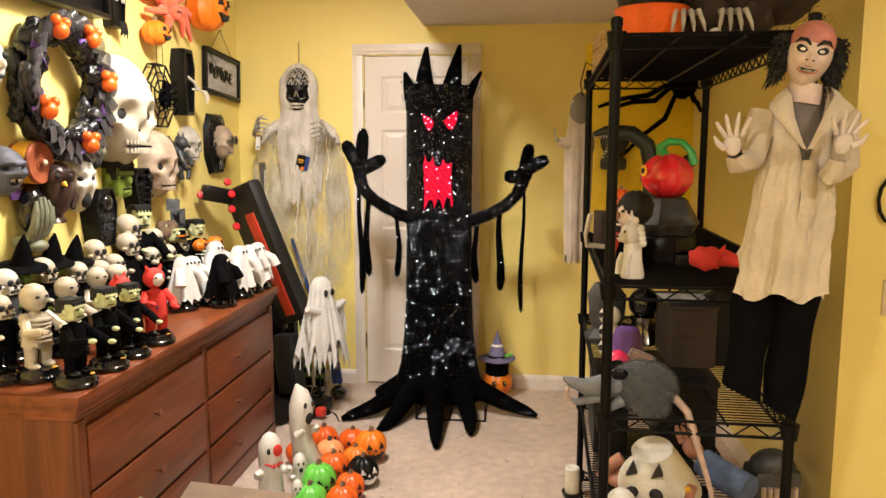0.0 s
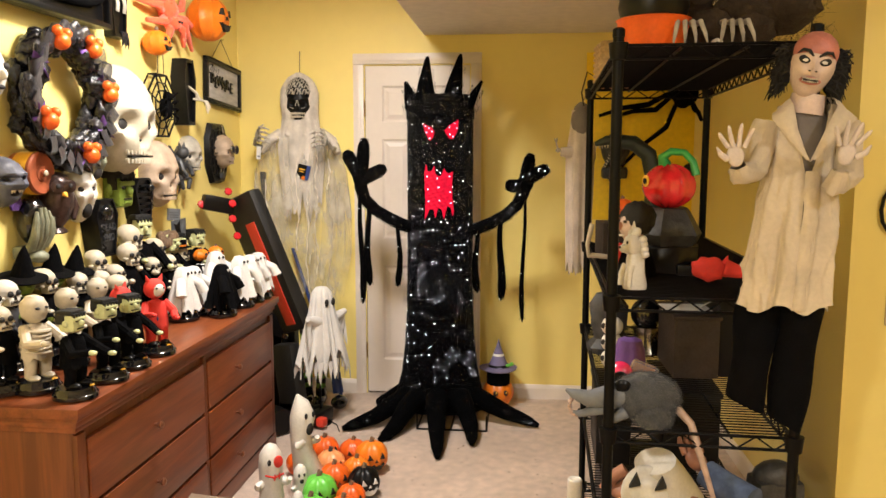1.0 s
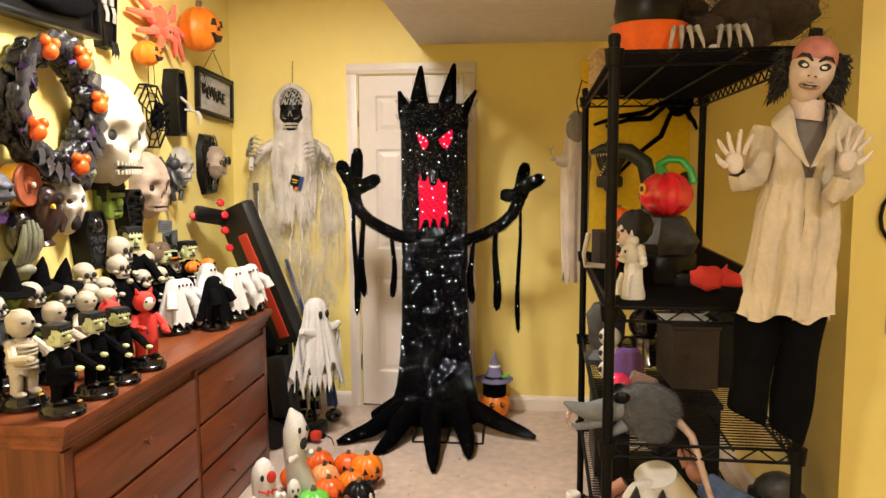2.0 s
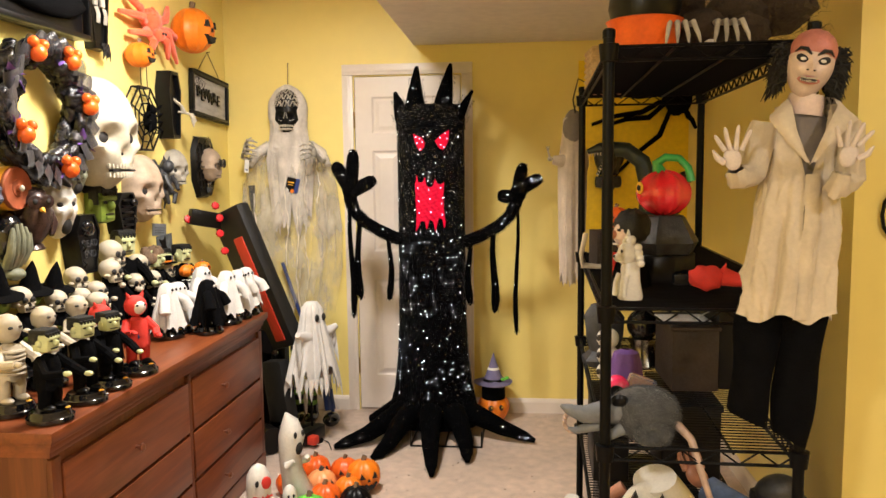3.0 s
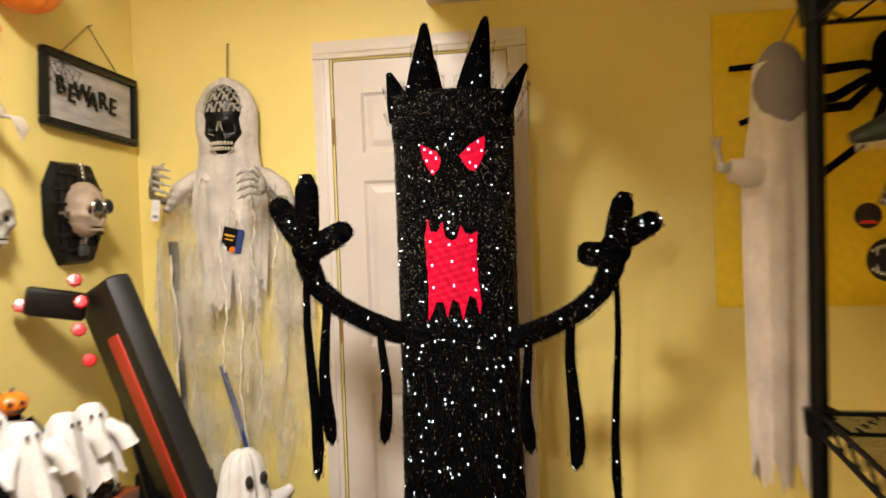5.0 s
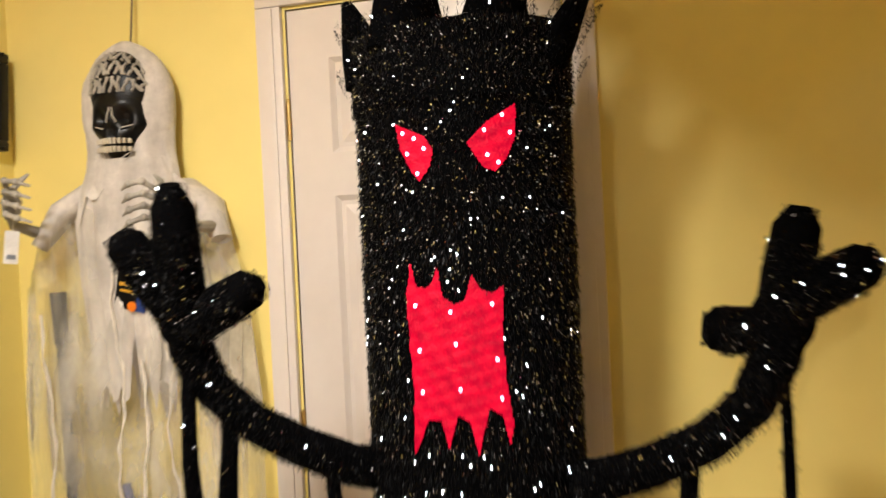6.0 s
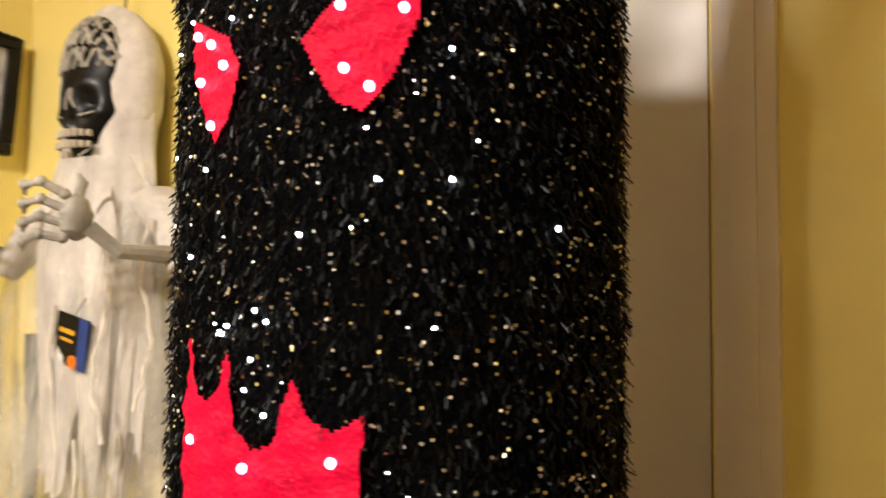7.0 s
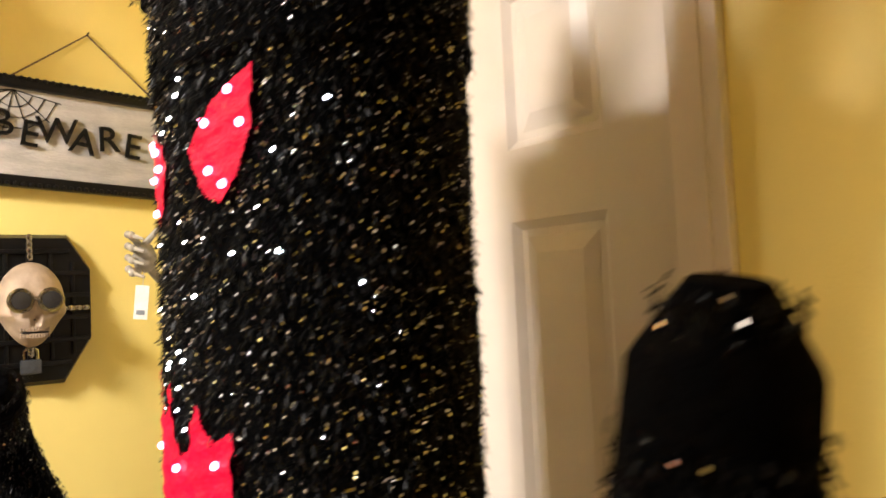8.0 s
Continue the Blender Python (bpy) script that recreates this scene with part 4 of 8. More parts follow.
def skull_form(p, deep=1.0):
    x, y, z = p
    low = max(0.0, -z)
    wide = 0.73 - 0.24 * low ** 1.4 + 0.07 * math.exp(-((z + 0.22) / 0.12) ** 2)
    out = 1.0 + 0.10 * math.exp(-((z + 0.55) / 0.3) ** 2)
    if y < 0:
        a = abs(x)
        dent = 0.42 * bell(a, z, 0.42, -0.08, 0.20, 0.17) + 0.30 * bell(a, z, 0.0, -0.36, 0.13, 0.15) + 0.28 * bell(a, z, 0.72, -0.52, 0.22, 0.20)
        dent -= 0.10 * bell(a, z, 0.40, 0.16, 0.34, 0.10) + 0.12 * bell(a, z, 0.66, -0.24, 0.20, 0.09) + 0.06 * bell(a, z, 0.0, -0.10, 0.10, 0.14)
        dent += 0.10 * math.exp(-((z + 0.66) / 0.045) ** 2) * (a < 0.6) + 0.015 * math.sin(9 * x + 7 * z)
        out -= dent
    return x * wide, y * out * deep, z * (1.0 if z > 0 else 1.02)


def skull(m, s, bone, teeth=True, deep=0.55):
    """A skull that hangs on a wall, with sunken sockets, cheekbones and a jaw; s is its full height."""
    h = s * 0.5

    m.ell((0, -h * deep * 0.35, 0), (h, h, h), bone, None, 60, 52, lambda p: skull_form(p, deep))
    for k in (-1, 1):
        m.ell((k * h * 0.300, -h * deep * 0.83, -h * 0.085), (h * 0.195, h * 0.14, h * 0.165), M_SOCKET, rot(0, k * 14, 0), 16, 10)
    for k in (-1, 1):
        m.ell((k * h * 0.045, -h * deep * 0.98, -h * 0.37), (h * 0.062, h * 0.11, h * 0.11), M_SOCKET, rot(0, k * -14, 0), 12, 8)
    if teeth:
        for k in range(-5, 6):
            for z, t in ((-0.575, 1), (-0.735, -1)):
                m.box((k * h * 0.058, -h * deep * (1.19 - 0.006 * k * k) - h * 0.005, h * z), (h * 0.050, h * 0.09, h * (0.115 - 0.005 * abs(k))), bone, bev=h * 0.018)
        m.box((0, -h * deep * 1.12, -h * 0.655), (h * 0.56, h * 0.10, h * 0.035), M_SOCKET)
    return m


def coffin(m, w, h, d, material, lip=0.12):
    """A six-sided coffin with a raised rim; its back lies at y = 0."""
    out = [(-0.30 * w, -0.5 * h), (0.30 * w, -0.5 * h), (0.5 * w, 0.22 * h), (0.30 * w, 0.5 * h), (-0.30 * w, 0.5 * h), (-0.5 * w, 0.22 * h)]
    m.prism(out, -d * 0.75, 0.0, material)
    k = 1 - lip * 1.6
    inner = [(x * k, z * (1 - lip * 0.9)) for x, z in out]
    rows = [[Vector((x, -d * 0.75, z)) for x, z in out], [Vector((x * 0.98, -d, z * 0.99)) for x, z in out], [Vector((x, -d, z)) for x, z in inner], [Vector((x, -d * 0.76, z)) for x, z in inner]]
    m.grid(rows, material, True)
    return inner


# big dark coffin tray, high on the wall
m = Mesh()
m.box((0, -0.035, 0.10), (0.66, 0.05, 0.24), M_BLACK, bev=0.008)
m.box((0, -0.075, -0.01), (0.68, 0.03, 0.022), M_BLACK, bev=0.006)
m.box((0, -0.075, 0.21), (0.68, 0.03, 0.022), M_BLACK, bev=0.006)
for x in (-0.335, 0.335):
    m.box((x, -0.075, 0.10), (0.022, 0.03, 0.24), M_BLACK, bev=0.006)
m.ell((0.05, -0.075, 0.10), (0.26, 0.04, 0.07), M_BLACKCLOTH, seg=24, rings=10, fn=lambda p: p * (1 + 0.08 * math.sin(9 * p.x) * math.cos(5 * p.z)))
m.ell((-0.22, -0.08, 0.11), (0.055, 0.045, 0.06), M_PEWTER, seg=16, rings=10)
solo("coffin_plaque", m, "wide black coffin tray holding a dark wrapped figure", "wall plaque", ON_LEFT(2.70, 2.02))

# slim coffin with bony hands and a torn rag
m = Mesh()
inner = coffin(m, 0.15, 0.30, 0.05, M_BLACK)
m.prism([(x, z) for x, z in inner], -0.03, -0.02, M_PEWTER)
for k in (-1, 1):
    for j in range(4):
        m.tube([(k * 0.02 + j * 0.007 * k, -0.05, 0.02), (k * 0.02 + j * 0.006 * k, -0.058, -0.01), (k * 0.018 + j * 0.006 * k, -0.054, -0.045)], 0.0035, M_GREYBONE, 6)
    m.box((k * 0.028, -0.045, 0.05), (0.03, 0.012, 0.05), M_GREYBONE, bev=0.005)
for j in range(5):
    m.tube([(0.01 + j * 0.012, -0.045, -0.12), (0.014 + j * 0.012, -0.05, -0.16), (0.012 + j * 0.014, -0.045, -0.19 + 0.012 * (j % 2))], [0.010, 0.009, 0.003], M_PEWTER, 6, 0.4)
solo("coffin_plaque", m, "slim black coffin plaque with bony hands and rag", "wall plaque", ON_LEFT(3.18, 2.14))

# wreath
wreath = thing("wreath", "black mesh ribbon wreath with orange baubles and purple bows", "wreath", ON_LEFT(2.70, 1.70, 0.055))
rng = random.Random(11)
core = Mesh()
R0, R1 = 0.215, 0.165
for k in range(130):
    a = k / 130 * 2 * math.pi + rng.uniform(-0.05, 0.05)
    r = rng.uniform(0.84, 1.14)
    c = (R0 * r * math.cos(a), rng.uniform(-0.05, 0.015), R0 * r * 0.97 * math.sin(a))
    core.ell(c, (rng.uniform(0.020, 0.036), 0.026, rng.uniform(0.034, 0.062)), rng.choice((M_SILVERFLECK, M_RIBBON, M_MESHBLACK, M_RIBBON)), rot(0, -math.degrees(a) + rng.uniform(-40, 40), rng.uniform(-60, 60)), 20, 14, lambda p: p * (1 + 0.10 * math.sin(9 * p.z + 4 * p.x) + 0.06 * math.sin(13 * p.y + 5 * p.z)))
tagged(part("mesh_ring", core, wreath, angle=170), kind="stuff")
for k in range(26):
    a = k / 26 * 2 * math.pi
    c = Vector((R0 * math.cos(a), -0.03, R0 * math.sin(a)))
    u = Vector((math.cos(a + 0.9), -0.2, math.sin(a + 0.9)))
    rows = []
    for i in range(9):
        t = i / 8 * math.pi
        p = c + u * (0.062 * math.sin(t)) + Vector((0, -0.045 * (1 - math.cos(t)) * 0.5, 0))
        v = Vector((-math.sin(a + 0.9), 0.3, math.cos(a + 0.9))) * 0.032
        rows.append([p - v, p - v * 0.3, p + v * 0.3, p + v])
    part("ribbon_loop", Mesh().grid(rows, M_MESHBLACK), wreath, "sheer black ribbon loop", angle=170)
for a in (65, 150, 200, 330, 20, 285):
    b, ca = Mesh(), radians(a)
    c = Vector((R0 * 1.02 * math.cos(ca), -0.055, R0 * math.sin(ca)))
    b.ell(c, (0.010, 0.010, 0.010), M_PURPLE, seg=10, rings=6)
    bow = part("bow", b, wreath, "purple pointed bow")
    for k in range(5):
        t = radians(k * 72 + a)
        d = Vector((math.cos(t), -0.35 + 0.3 * (k % 2), math.sin(t)))
        part("petal", Mesh().tube([c, c + d * 0.028, c + d * 0.062], [0.004, 0.015, 0.002], M_PURPLE, 8, 0.3), bow)
for a in (118, 60, 8, 205, 285):
    b, ca = Mesh(), radians(a)
    c = Vector((R0 * 0.98 * math.cos(ca), -0.085, R0 * math.sin(ca)))
    for o, r in (((0, 0, 0), 0.031), ((-0.026, -0.004, 0.033), 0.019), ((0.028, -0.004, 0.03), 0.019)):
        b.ell(c + Vector(o), (r, r, r), M_ORANGE2, seg=16, rings=10)
    part("bauble", b, wreath, "cluster of shiny orange balls")

# pale mask at the edge of the display
m = Mesh().ell((0, -0.03, 0), (0.065, 0.06, 0.095), M_WHITE, seg=20, rings=14)
for k in (-1, 1):
    m.ell((k * 0.026, -0.084, 0.018), (0.016, 0.010, 0.012), M_SOCKET)
m.ell((0, -0.092, -0.012), (0.010, 0.016, 0.018), M_WHITE)
m.ell((0, -0.08, -0.05), (0.022, 0.010, 0.008), M_SOCKET)
solo("mask", m, "plain white face mask with dark eye holes", "mask", ON_LEFT(2.35, 1.76))

solo("skull_prop", skull(Mesh(), 0.46, M_IVORY, deep=0.66), "very large ivory plastic skull", "skull", ON_LEFT(3.11, 1.64) @ pose(0, 0, 0, 0, 0, -12))
solo("skull_prop", skull(Mesh(), 0.31, M_TANBONE, deep=0.62), "large aged tan skull with broken teeth", "skull", ON_LEFT(3.48, 1.41) @ pose(0, 0, 0, 0, 0, -10))
solo("skull_prop", skull(Mesh(), 0.20, M_GREYBONE, deep=0.7), "small grey-brown weathered skull", "skull", ON_LEFT(3.86, 1.50) @ pose(0, 0, 0, 0, 0, -20))

# orange furry spider
spider = thing("furry_spider", "bright orange furry toy spider with long bent legs", "toy spider", ON_LEFT(3.63, 2.17))
m = Mesh().ell((0, -0.05, 0.02), (0.055, 0.045, 0.06), M_FURO, seg=30, rings=18, fn=lambda p: p * (1 + 0.10 * math.sin(17 * p.x + 3 * p.z) * math.sin(15 * p.z) + 0.05 * math.sin(31 * p.y)))
part("body", m, spider)
m = Mesh().ell((0, -0.085, -0.045), (0.032, 0.028, 0.030), M_FURO, seg=22, rings=12, fn=lambda p: p * (1 + 0.1 * math.sin(15 * p.x) * math.sin(13 * p.z)))
part("head", m, spider)
for k in (-1, 1):
    part("eye", Mesh().ell((k * 0.013, -0.112, -0.04), (0.007, 0.006, 0.007), M_SOCKET, seg=8, rings=5), spider)
for e, t in (((0.13, -0.06, 0.05), (0.22, -0.03, 0.13)), ((0.13, -0.07, -0.02), (0.30, -0.03, -0.13)), ((0.09, -0.08, -0.06), (0.16, -0.05, -0.13)), ((0.16, -0.06, 0.0), (0.36, -0.03, -0.02)),
             ((-0.12, -0.06, 0.06), (-0.24, -0.03, 0.12)), ((-0.12, -0.07, 0.02), (-0.26, -0.03, 0.02)), ((-0.09, -0.08, -0.05), (-0.20, -0.04, -0.06)), ((-0.04, -0.08, -0.08), (-0.06, -0.05, -0.17))):
    p = [Vector((0, -0.05, 0)), Vector(e) * 0.6, Vector(e), Vector(e).lerp(Vector(t), 0.5), Vector(t)]
    part("leg", Mesh().tube(p, [0.016, 0.017, 0.019, 0.016, 0.010], M_FURO, 10), spider)


def jack(m, r, skin_mat, squash=0.92, ribs=10, face=True, wall=False, stem=M_STEM, feature=None, seg=40):
    """A ribbed pumpkin that stands on z = 0."""
    h, feature = r * squash, feature or M_SOCKET
    m.ell((0, 0, h), (r, r, h), skin_mat, seg=seg, rings=14, fn=lambda p: p * (1 + 0.045 * math.cos(ribs * math.atan2(p.y, p.x)) * math.sqrt(max(0, 1 - p.z * p.z)) - 0.10 * max(0, abs(p.z) - 0.8)))
    m.tube([(0, 0, h * 1.85), (r * 0.02, 0, h * 2.05), (r * 0.10, 0, h * 2.22)], [r * 0.20, r * 0.14, r * 0.16], stem, 8)
    if face:
        for k in (-1, 1):
            m.prism([(-0.17 * r, -0.12 * r), (0.17 * r, -0.12 * r), (0.05 * r * k, 0.2 * r)], -r * 1.0, -r * 0.72, feature, (k * 0.36 * r, 0, h * 1.22))
        m.prism([(-0.09 * r, -0.08 * r), (0.09 * r, -0.08 * r), (0, 0.10 * r)], -r * 1.05, -r * 0.8, feature, (0, 0, h * 1.0))
        m.prism([(-0.52 * r, 0.10 * r), (-0.25 * r, -0.02 * r), (-0.12 * r, 0.06 * r), (0.0, -0.06 * r), (0.14 * r, 0.06 * r), (0.25 * r, -0.02 * r), (0.52 * r, 0.10 * r), (0.28 * r, -0.22 * r), (0.0, -0.30 * r), (-0.28 * r, -0.22 * r)], -r * 1.0, -r * 0.68, feature, (0, 0, h * 0.68))
    return m


solo("pumpkin_lantern", jack(Mesh(), 0.062, M_ORANGE), "small orange plastic jack-o'-lantern hung on the wall", "pumpkin", ON_LEFT(3.47, 1.955, 0.065))
solo("pumpkin_lantern", jack(Mesh(), 0.105, M_ORANGE, 1.1), "orange plastic jack-o'-lantern hung high on the wall", "pumpkin", ON_LEFT(3.97, 2.09, 0.105))

# hanging octagonal web with a spider
web = thing("web_lantern", "black octagonal spider web ornament on a cord", "web ornament", ON_LEFT(3.53, 1.73, 0.05))
for ring, r in enumerate((0.155, 0.115, 0.075)):
    m = Mesh()
    pts = [Vector((0.92 * r * math.sin(radians(22.5 + 45 * k)), 0.0, r * math.cos(radians(22.5 + 45 * k)))) for k in range(8)]
    for p, q in zip(pts, pts[1:] + pts[:1]):
        m.tube([p, q], 0.0052 if ring == 0 else 0.0035, M_BLACK, 6)
        if ring == 0:
            m.tube([p + Vector((0, 0.035, 0)), q + Vector((0, 0.035, 0))], 0.004, M_BLACK, 6)
            m.tube([p, p + Vector((0, 0.035, 0))], 0.004, M_BLACK, 6)
    part("web_ring", m, web)
for k in range(4):
    a = radians(22.5 + 45 * k)
    d = Vector((0.92 * math.sin(a), 0, math.cos(a))) * 0.155
    part("web_spoke", Mesh().tube([-d, d], 0.0035, M_BLACK, 6), web)
hairy = lambda p: p * (1 + 0.06 * math.sin(19 * p.x + 5 * p.z) * math.sin(17 * p.z))
sp = part("spider", Mesh().ell((0, -0.02, -0.012), (0.038, 0.030, 0.048), M_BLACKCLOTH, None, 24, 16, hairy), web, "fuzzy black spider")
part("spider_head", Mesh().ell((0, -0.03, 0.04), (0.024, 0.022, 0.024), M_BLACKCLOTH, None, 18, 12, hairy), sp)
for k in (-1, 1):
    for j in range(4):
        z = 0.03 - 0.02 * j
        part("spider_leg", Mesh().tube([(k * 0.02, -0.03, z), (k * 0.06, -0.05, z + 0.035 - 0.02 * j), (k * 0.088, -0.02, z - 0.03 * (j - 1))], [0.006, 0.005, 0.002], M_BLACKCLOTH, 6), sp)
    part("cord", Mesh().tube([(k * 0.03, 0, 0.15), (k * 0.028, 0, 0.24)], 0.002, M_BLACK, 5), web)

# coffin with a hand reaching out
m = Mesh()
inner = coffin(m, 0.135, 0.33, 0.075, M_BLACK)
m.prism(inner, -0.05, -0.03, M_BLACK)
for j in range(5):
    x = 0.035 + 0.010 * j
    m.tube([(x * 0.9, -0.07, -0.03), (x + 0.02, -0.12, -0.04), (x + 0.028, -0.13, -0.07), (x + 0.028, -0.125, -0.105 + 0.012 * abs(j - 2))], [0.006, 0.0055, 0.005, 0.003], M_BONE, 7)
m.tube([(0.02, -0.04, 0.04), (0.05, -0.08, 0.0), (0.055, -0.09, -0.035)], [0.013, 0.014, 0.024], M_BONE, 10, 0.6)
solo("coffin_plaque", m, "dark coffin plaque with a bony hand reaching out", "wall plaque", ON_LEFT(3.80, 1.815))

# framed sign on a cord
sign = thing("beware_sign", "grey weathered BEWARE sign in a black frame", "sign", ON_LEFT(4.368, 1.902, 0.006) @ pose(0, 0, 0, 0, 3.5, 0))
W2, H2 = 0.255, 0.124
for nm, c, s in (("frame_rail", (0, -0.014, H2 - 0.012), (2 * W2, 0.028, 0.026)), ("frame_rail", (0, -0.014, -H2 + 0.012), (2 * W2, 0.028, 0.026)), ("frame_stile", (-W2 + 0.012, -0.014, 0), (0.026, 0.027, 2 * H2 - 0.05)), ("frame_stile", (W2 - 0.012, -0.014, 0), (0.026, 0.027, 2 * H2 - 0.05))):
    part(nm, Mesh().box(c, s, M_BLACK, bev=0.005), sign)
part("board", Mesh().box((0, -0.006, 0), (2 * W2 - 0.03, 0.010, 2 * H2 - 0.03), M_SIGNGREY), sign)
beads = Mesh()
for k in range(30):
    for z in (H2 - 0.004, -H2 + 0.004):
        beads.ell((-W2 + 0.02 + k * (2 * W2 - 0.04) / 29, -0.029, z), (0.006, 0.004, 0.006), M_BLACK, seg=8, rings=4)
tagged(part("beading", beads, sign), kind="stuff")
for k, ch in enumerate("BEWARE"):
    up = (0.012, -0.006, 0.008, -0.008, 0.004, -0.006)[k]
    word(ch, 0.086, 0.004, M_BLACK, sign, pose(-0.170 + k * 0.056, -0.018, up + 0.002, 90, 0, 0) @ pose(0, 0, 0, 0, 0, (6, -5, 3, -7, 5, -4)[k]), "letter", "raised black letter")
wb = Mesh()
for k in range(7):
    a = radians(-100 + k * 30)
    wb.tube([(-0.15, -0.0125, 0.095), (-0.15 + 0.10 * math.sin(a), -0.0125, 0.095 - 0.10 * abs(math.cos(a)))], 0.0012, M_BLACK, 4)
for r in (0.04, 0.065, 0.09):
    wb.tube([(-0.15 + r * math.sin(radians(-100 + k * 30)), -0.0125, 0.095 - r * abs(math.cos(radians(-100 + k * 30)))) for k in range(7)], 0.0011, M_BLACK, 4)
part("painted_web", wb, sign)
part("cord", Mesh().tube([(-0.16, -0.01, H2), (0.0, 0.0, H2 + 0.135), (0.16, -0.01, H2)], 0.0022, M_STEM, 6), sign)
part("nail", Mesh().tube([(0, 0.004, H2 + 0.135), (0, -0.016, H2 + 0.137)], 0.002, M_STEEL, 6), sign)

# gargoyle
m = Mesh().ell((0, -0.035, -0.01), (0.042, 0.035, 0.075), M_PEWTER, seg=18, rings=12, fn=lambda p: p * (1 + 0.10 * math.sin(9 * p.z + 4 * p.x)))
m.ell((0, -0.06, 0.065), (0.030, 0.032, 0.032), M_PEWTER)
for k in (-1, 1):
    m.lathe([(0.010, 0.0), (0.007, 0.016), (0.001, 0.036)], (k * 0.02, -0.055, 0.085), M_PEWTER, 8, rot(0, k * 18, 0))
    m.prism([(0, 0.06), (k * 0.05, 0.10), (k * 0.085, 0.04), (k * 0.06, -0.01), (k * 0.075, -0.06), (k * 0.03, -0.03)][::k], -0.02, -0.008, M_PEWTER)
    m.tube([(k * 0.03, -0.06, 0.02), (k * 0.045, -0.08, -0.02), (k * 0.03, -0.095, -0.05)], [0.013, 0.011, 0.009], M_PEWTER, 8)
    m.tube([(k * 0.028, -0.05, -0.06), (k * 0.05, -0.07, -0.07), (k * 0.03, -0.07, -0.115)], [0.018, 0.014, 0.010], M_PEWTER, 8)
m.tube([(0, -0.03, -0.07), (0.02, -0.03, -0.11), (0.0, -0.03, -0.14)], [0.010, 0.007, 0.003], M_PEWTER, 6)
solo("gargoyle", m, "small dark winged gargoyle plaque", "gargoyle", ON_LEFT(3.71, 1.445))

# coffin plaque with a chained skull in goggles
cof = thing("coffin_plaque", "black studded coffin plaque with goggled skull and lock", "wall plaque", ON_LEFT(4.245, 1.51))
m = Mesh()
m.prism([(-0.075, -0.17), (0.075, -0.17), (0.135, -0.07), (0.135, 0.09), (0.085, 0.17), (-0.085, 0.17), (-0.135, 0.09), (-0.135, -0.07)], -0.03, 0, M_BLACK, inset=0.06)
part("board", m, cof)
for x in (-0.09, -0.045, 0.0, 0.045, 0.09):
    part("slat", Mesh().box((x, -0.032, 0), (0.008, 0.008, 0.30 - abs(x)), M_BLACK, bev=0.002), cof)
for z in (-0.12, -0.07, -0.02, 0.03, 0.08, 0.13):
    part("slat", Mesh().box((0, -0.0345, z), (0.25 - 0.08 * (abs(z) > 0.1), 0.008, 0.010), M_BLACK, bev=0.002), cof)
part("skull", skull(Mesh(), 0.185, M_TANBONE, deep=0.72), cof, "tan skull").location = (0.0, -0.03, 0.012)
g = Mesh()
for k in (-1, 1):
    g.lathe([(0.023, -0.004), (0.027, 0.0), (0.023, 0.006), (0.018, 0.006)], (k * 0.029, -0.122, 0.02), M_CHROME, 18, rot(90, 0, 0) @ rot(0, 0, 0))
    g.lathe([(0.019, 0.0), (0.001, 0.003)], (k * 0.029, -0.1295, 0.02), M_SOCKET, 16, rot(90, 0, 0))
g.tube([(-0.006, -0.124, 0.024), (0.006, -0.124, 0.024)], 0.004, M_CHROME, 6)
part("goggles", g, cof, "chrome goggles")
ch = Mesh()
for p, q in (((0, -0.05, 0.165), (0, -0.06, 0.11)), ((0.06, -0.05, 0.0), (0.12, -0.05, 0.0)), ((-0.06, -0.05, 0.0), (-0.12, -0.05, 0.0)), ((0, -0.06, -0.07), (0, -0.05, -0.10))):
    for k in range(4):
        c = Vector(p).lerp(Vector(q), (k + 0.5) / 4)
        ch.ell(c, (0.007, 0.004, 0.010) if p[0] == 0 else (0.010, 0.004, 0.007), M_CHROME, seg=8, rings=5)
tagged(part("chain", ch, cof, "chrome chain"), kind="stuff")
lk = Mesh().box((0, -0.045, -0.125), (0.042, 0.016, 0.032), M_PEWTER, bev=0.005).tube([(-0.013, -0.045, -0.11), (-0.013, -0.045, -0.09), (0, -0.045, -0.08), (0.013, -0.045, -0.09), (0.013, -0.045, -0.11)], 0.004, M_CHROME, 6)
part("padlock", lk, cof, "dark padlock")


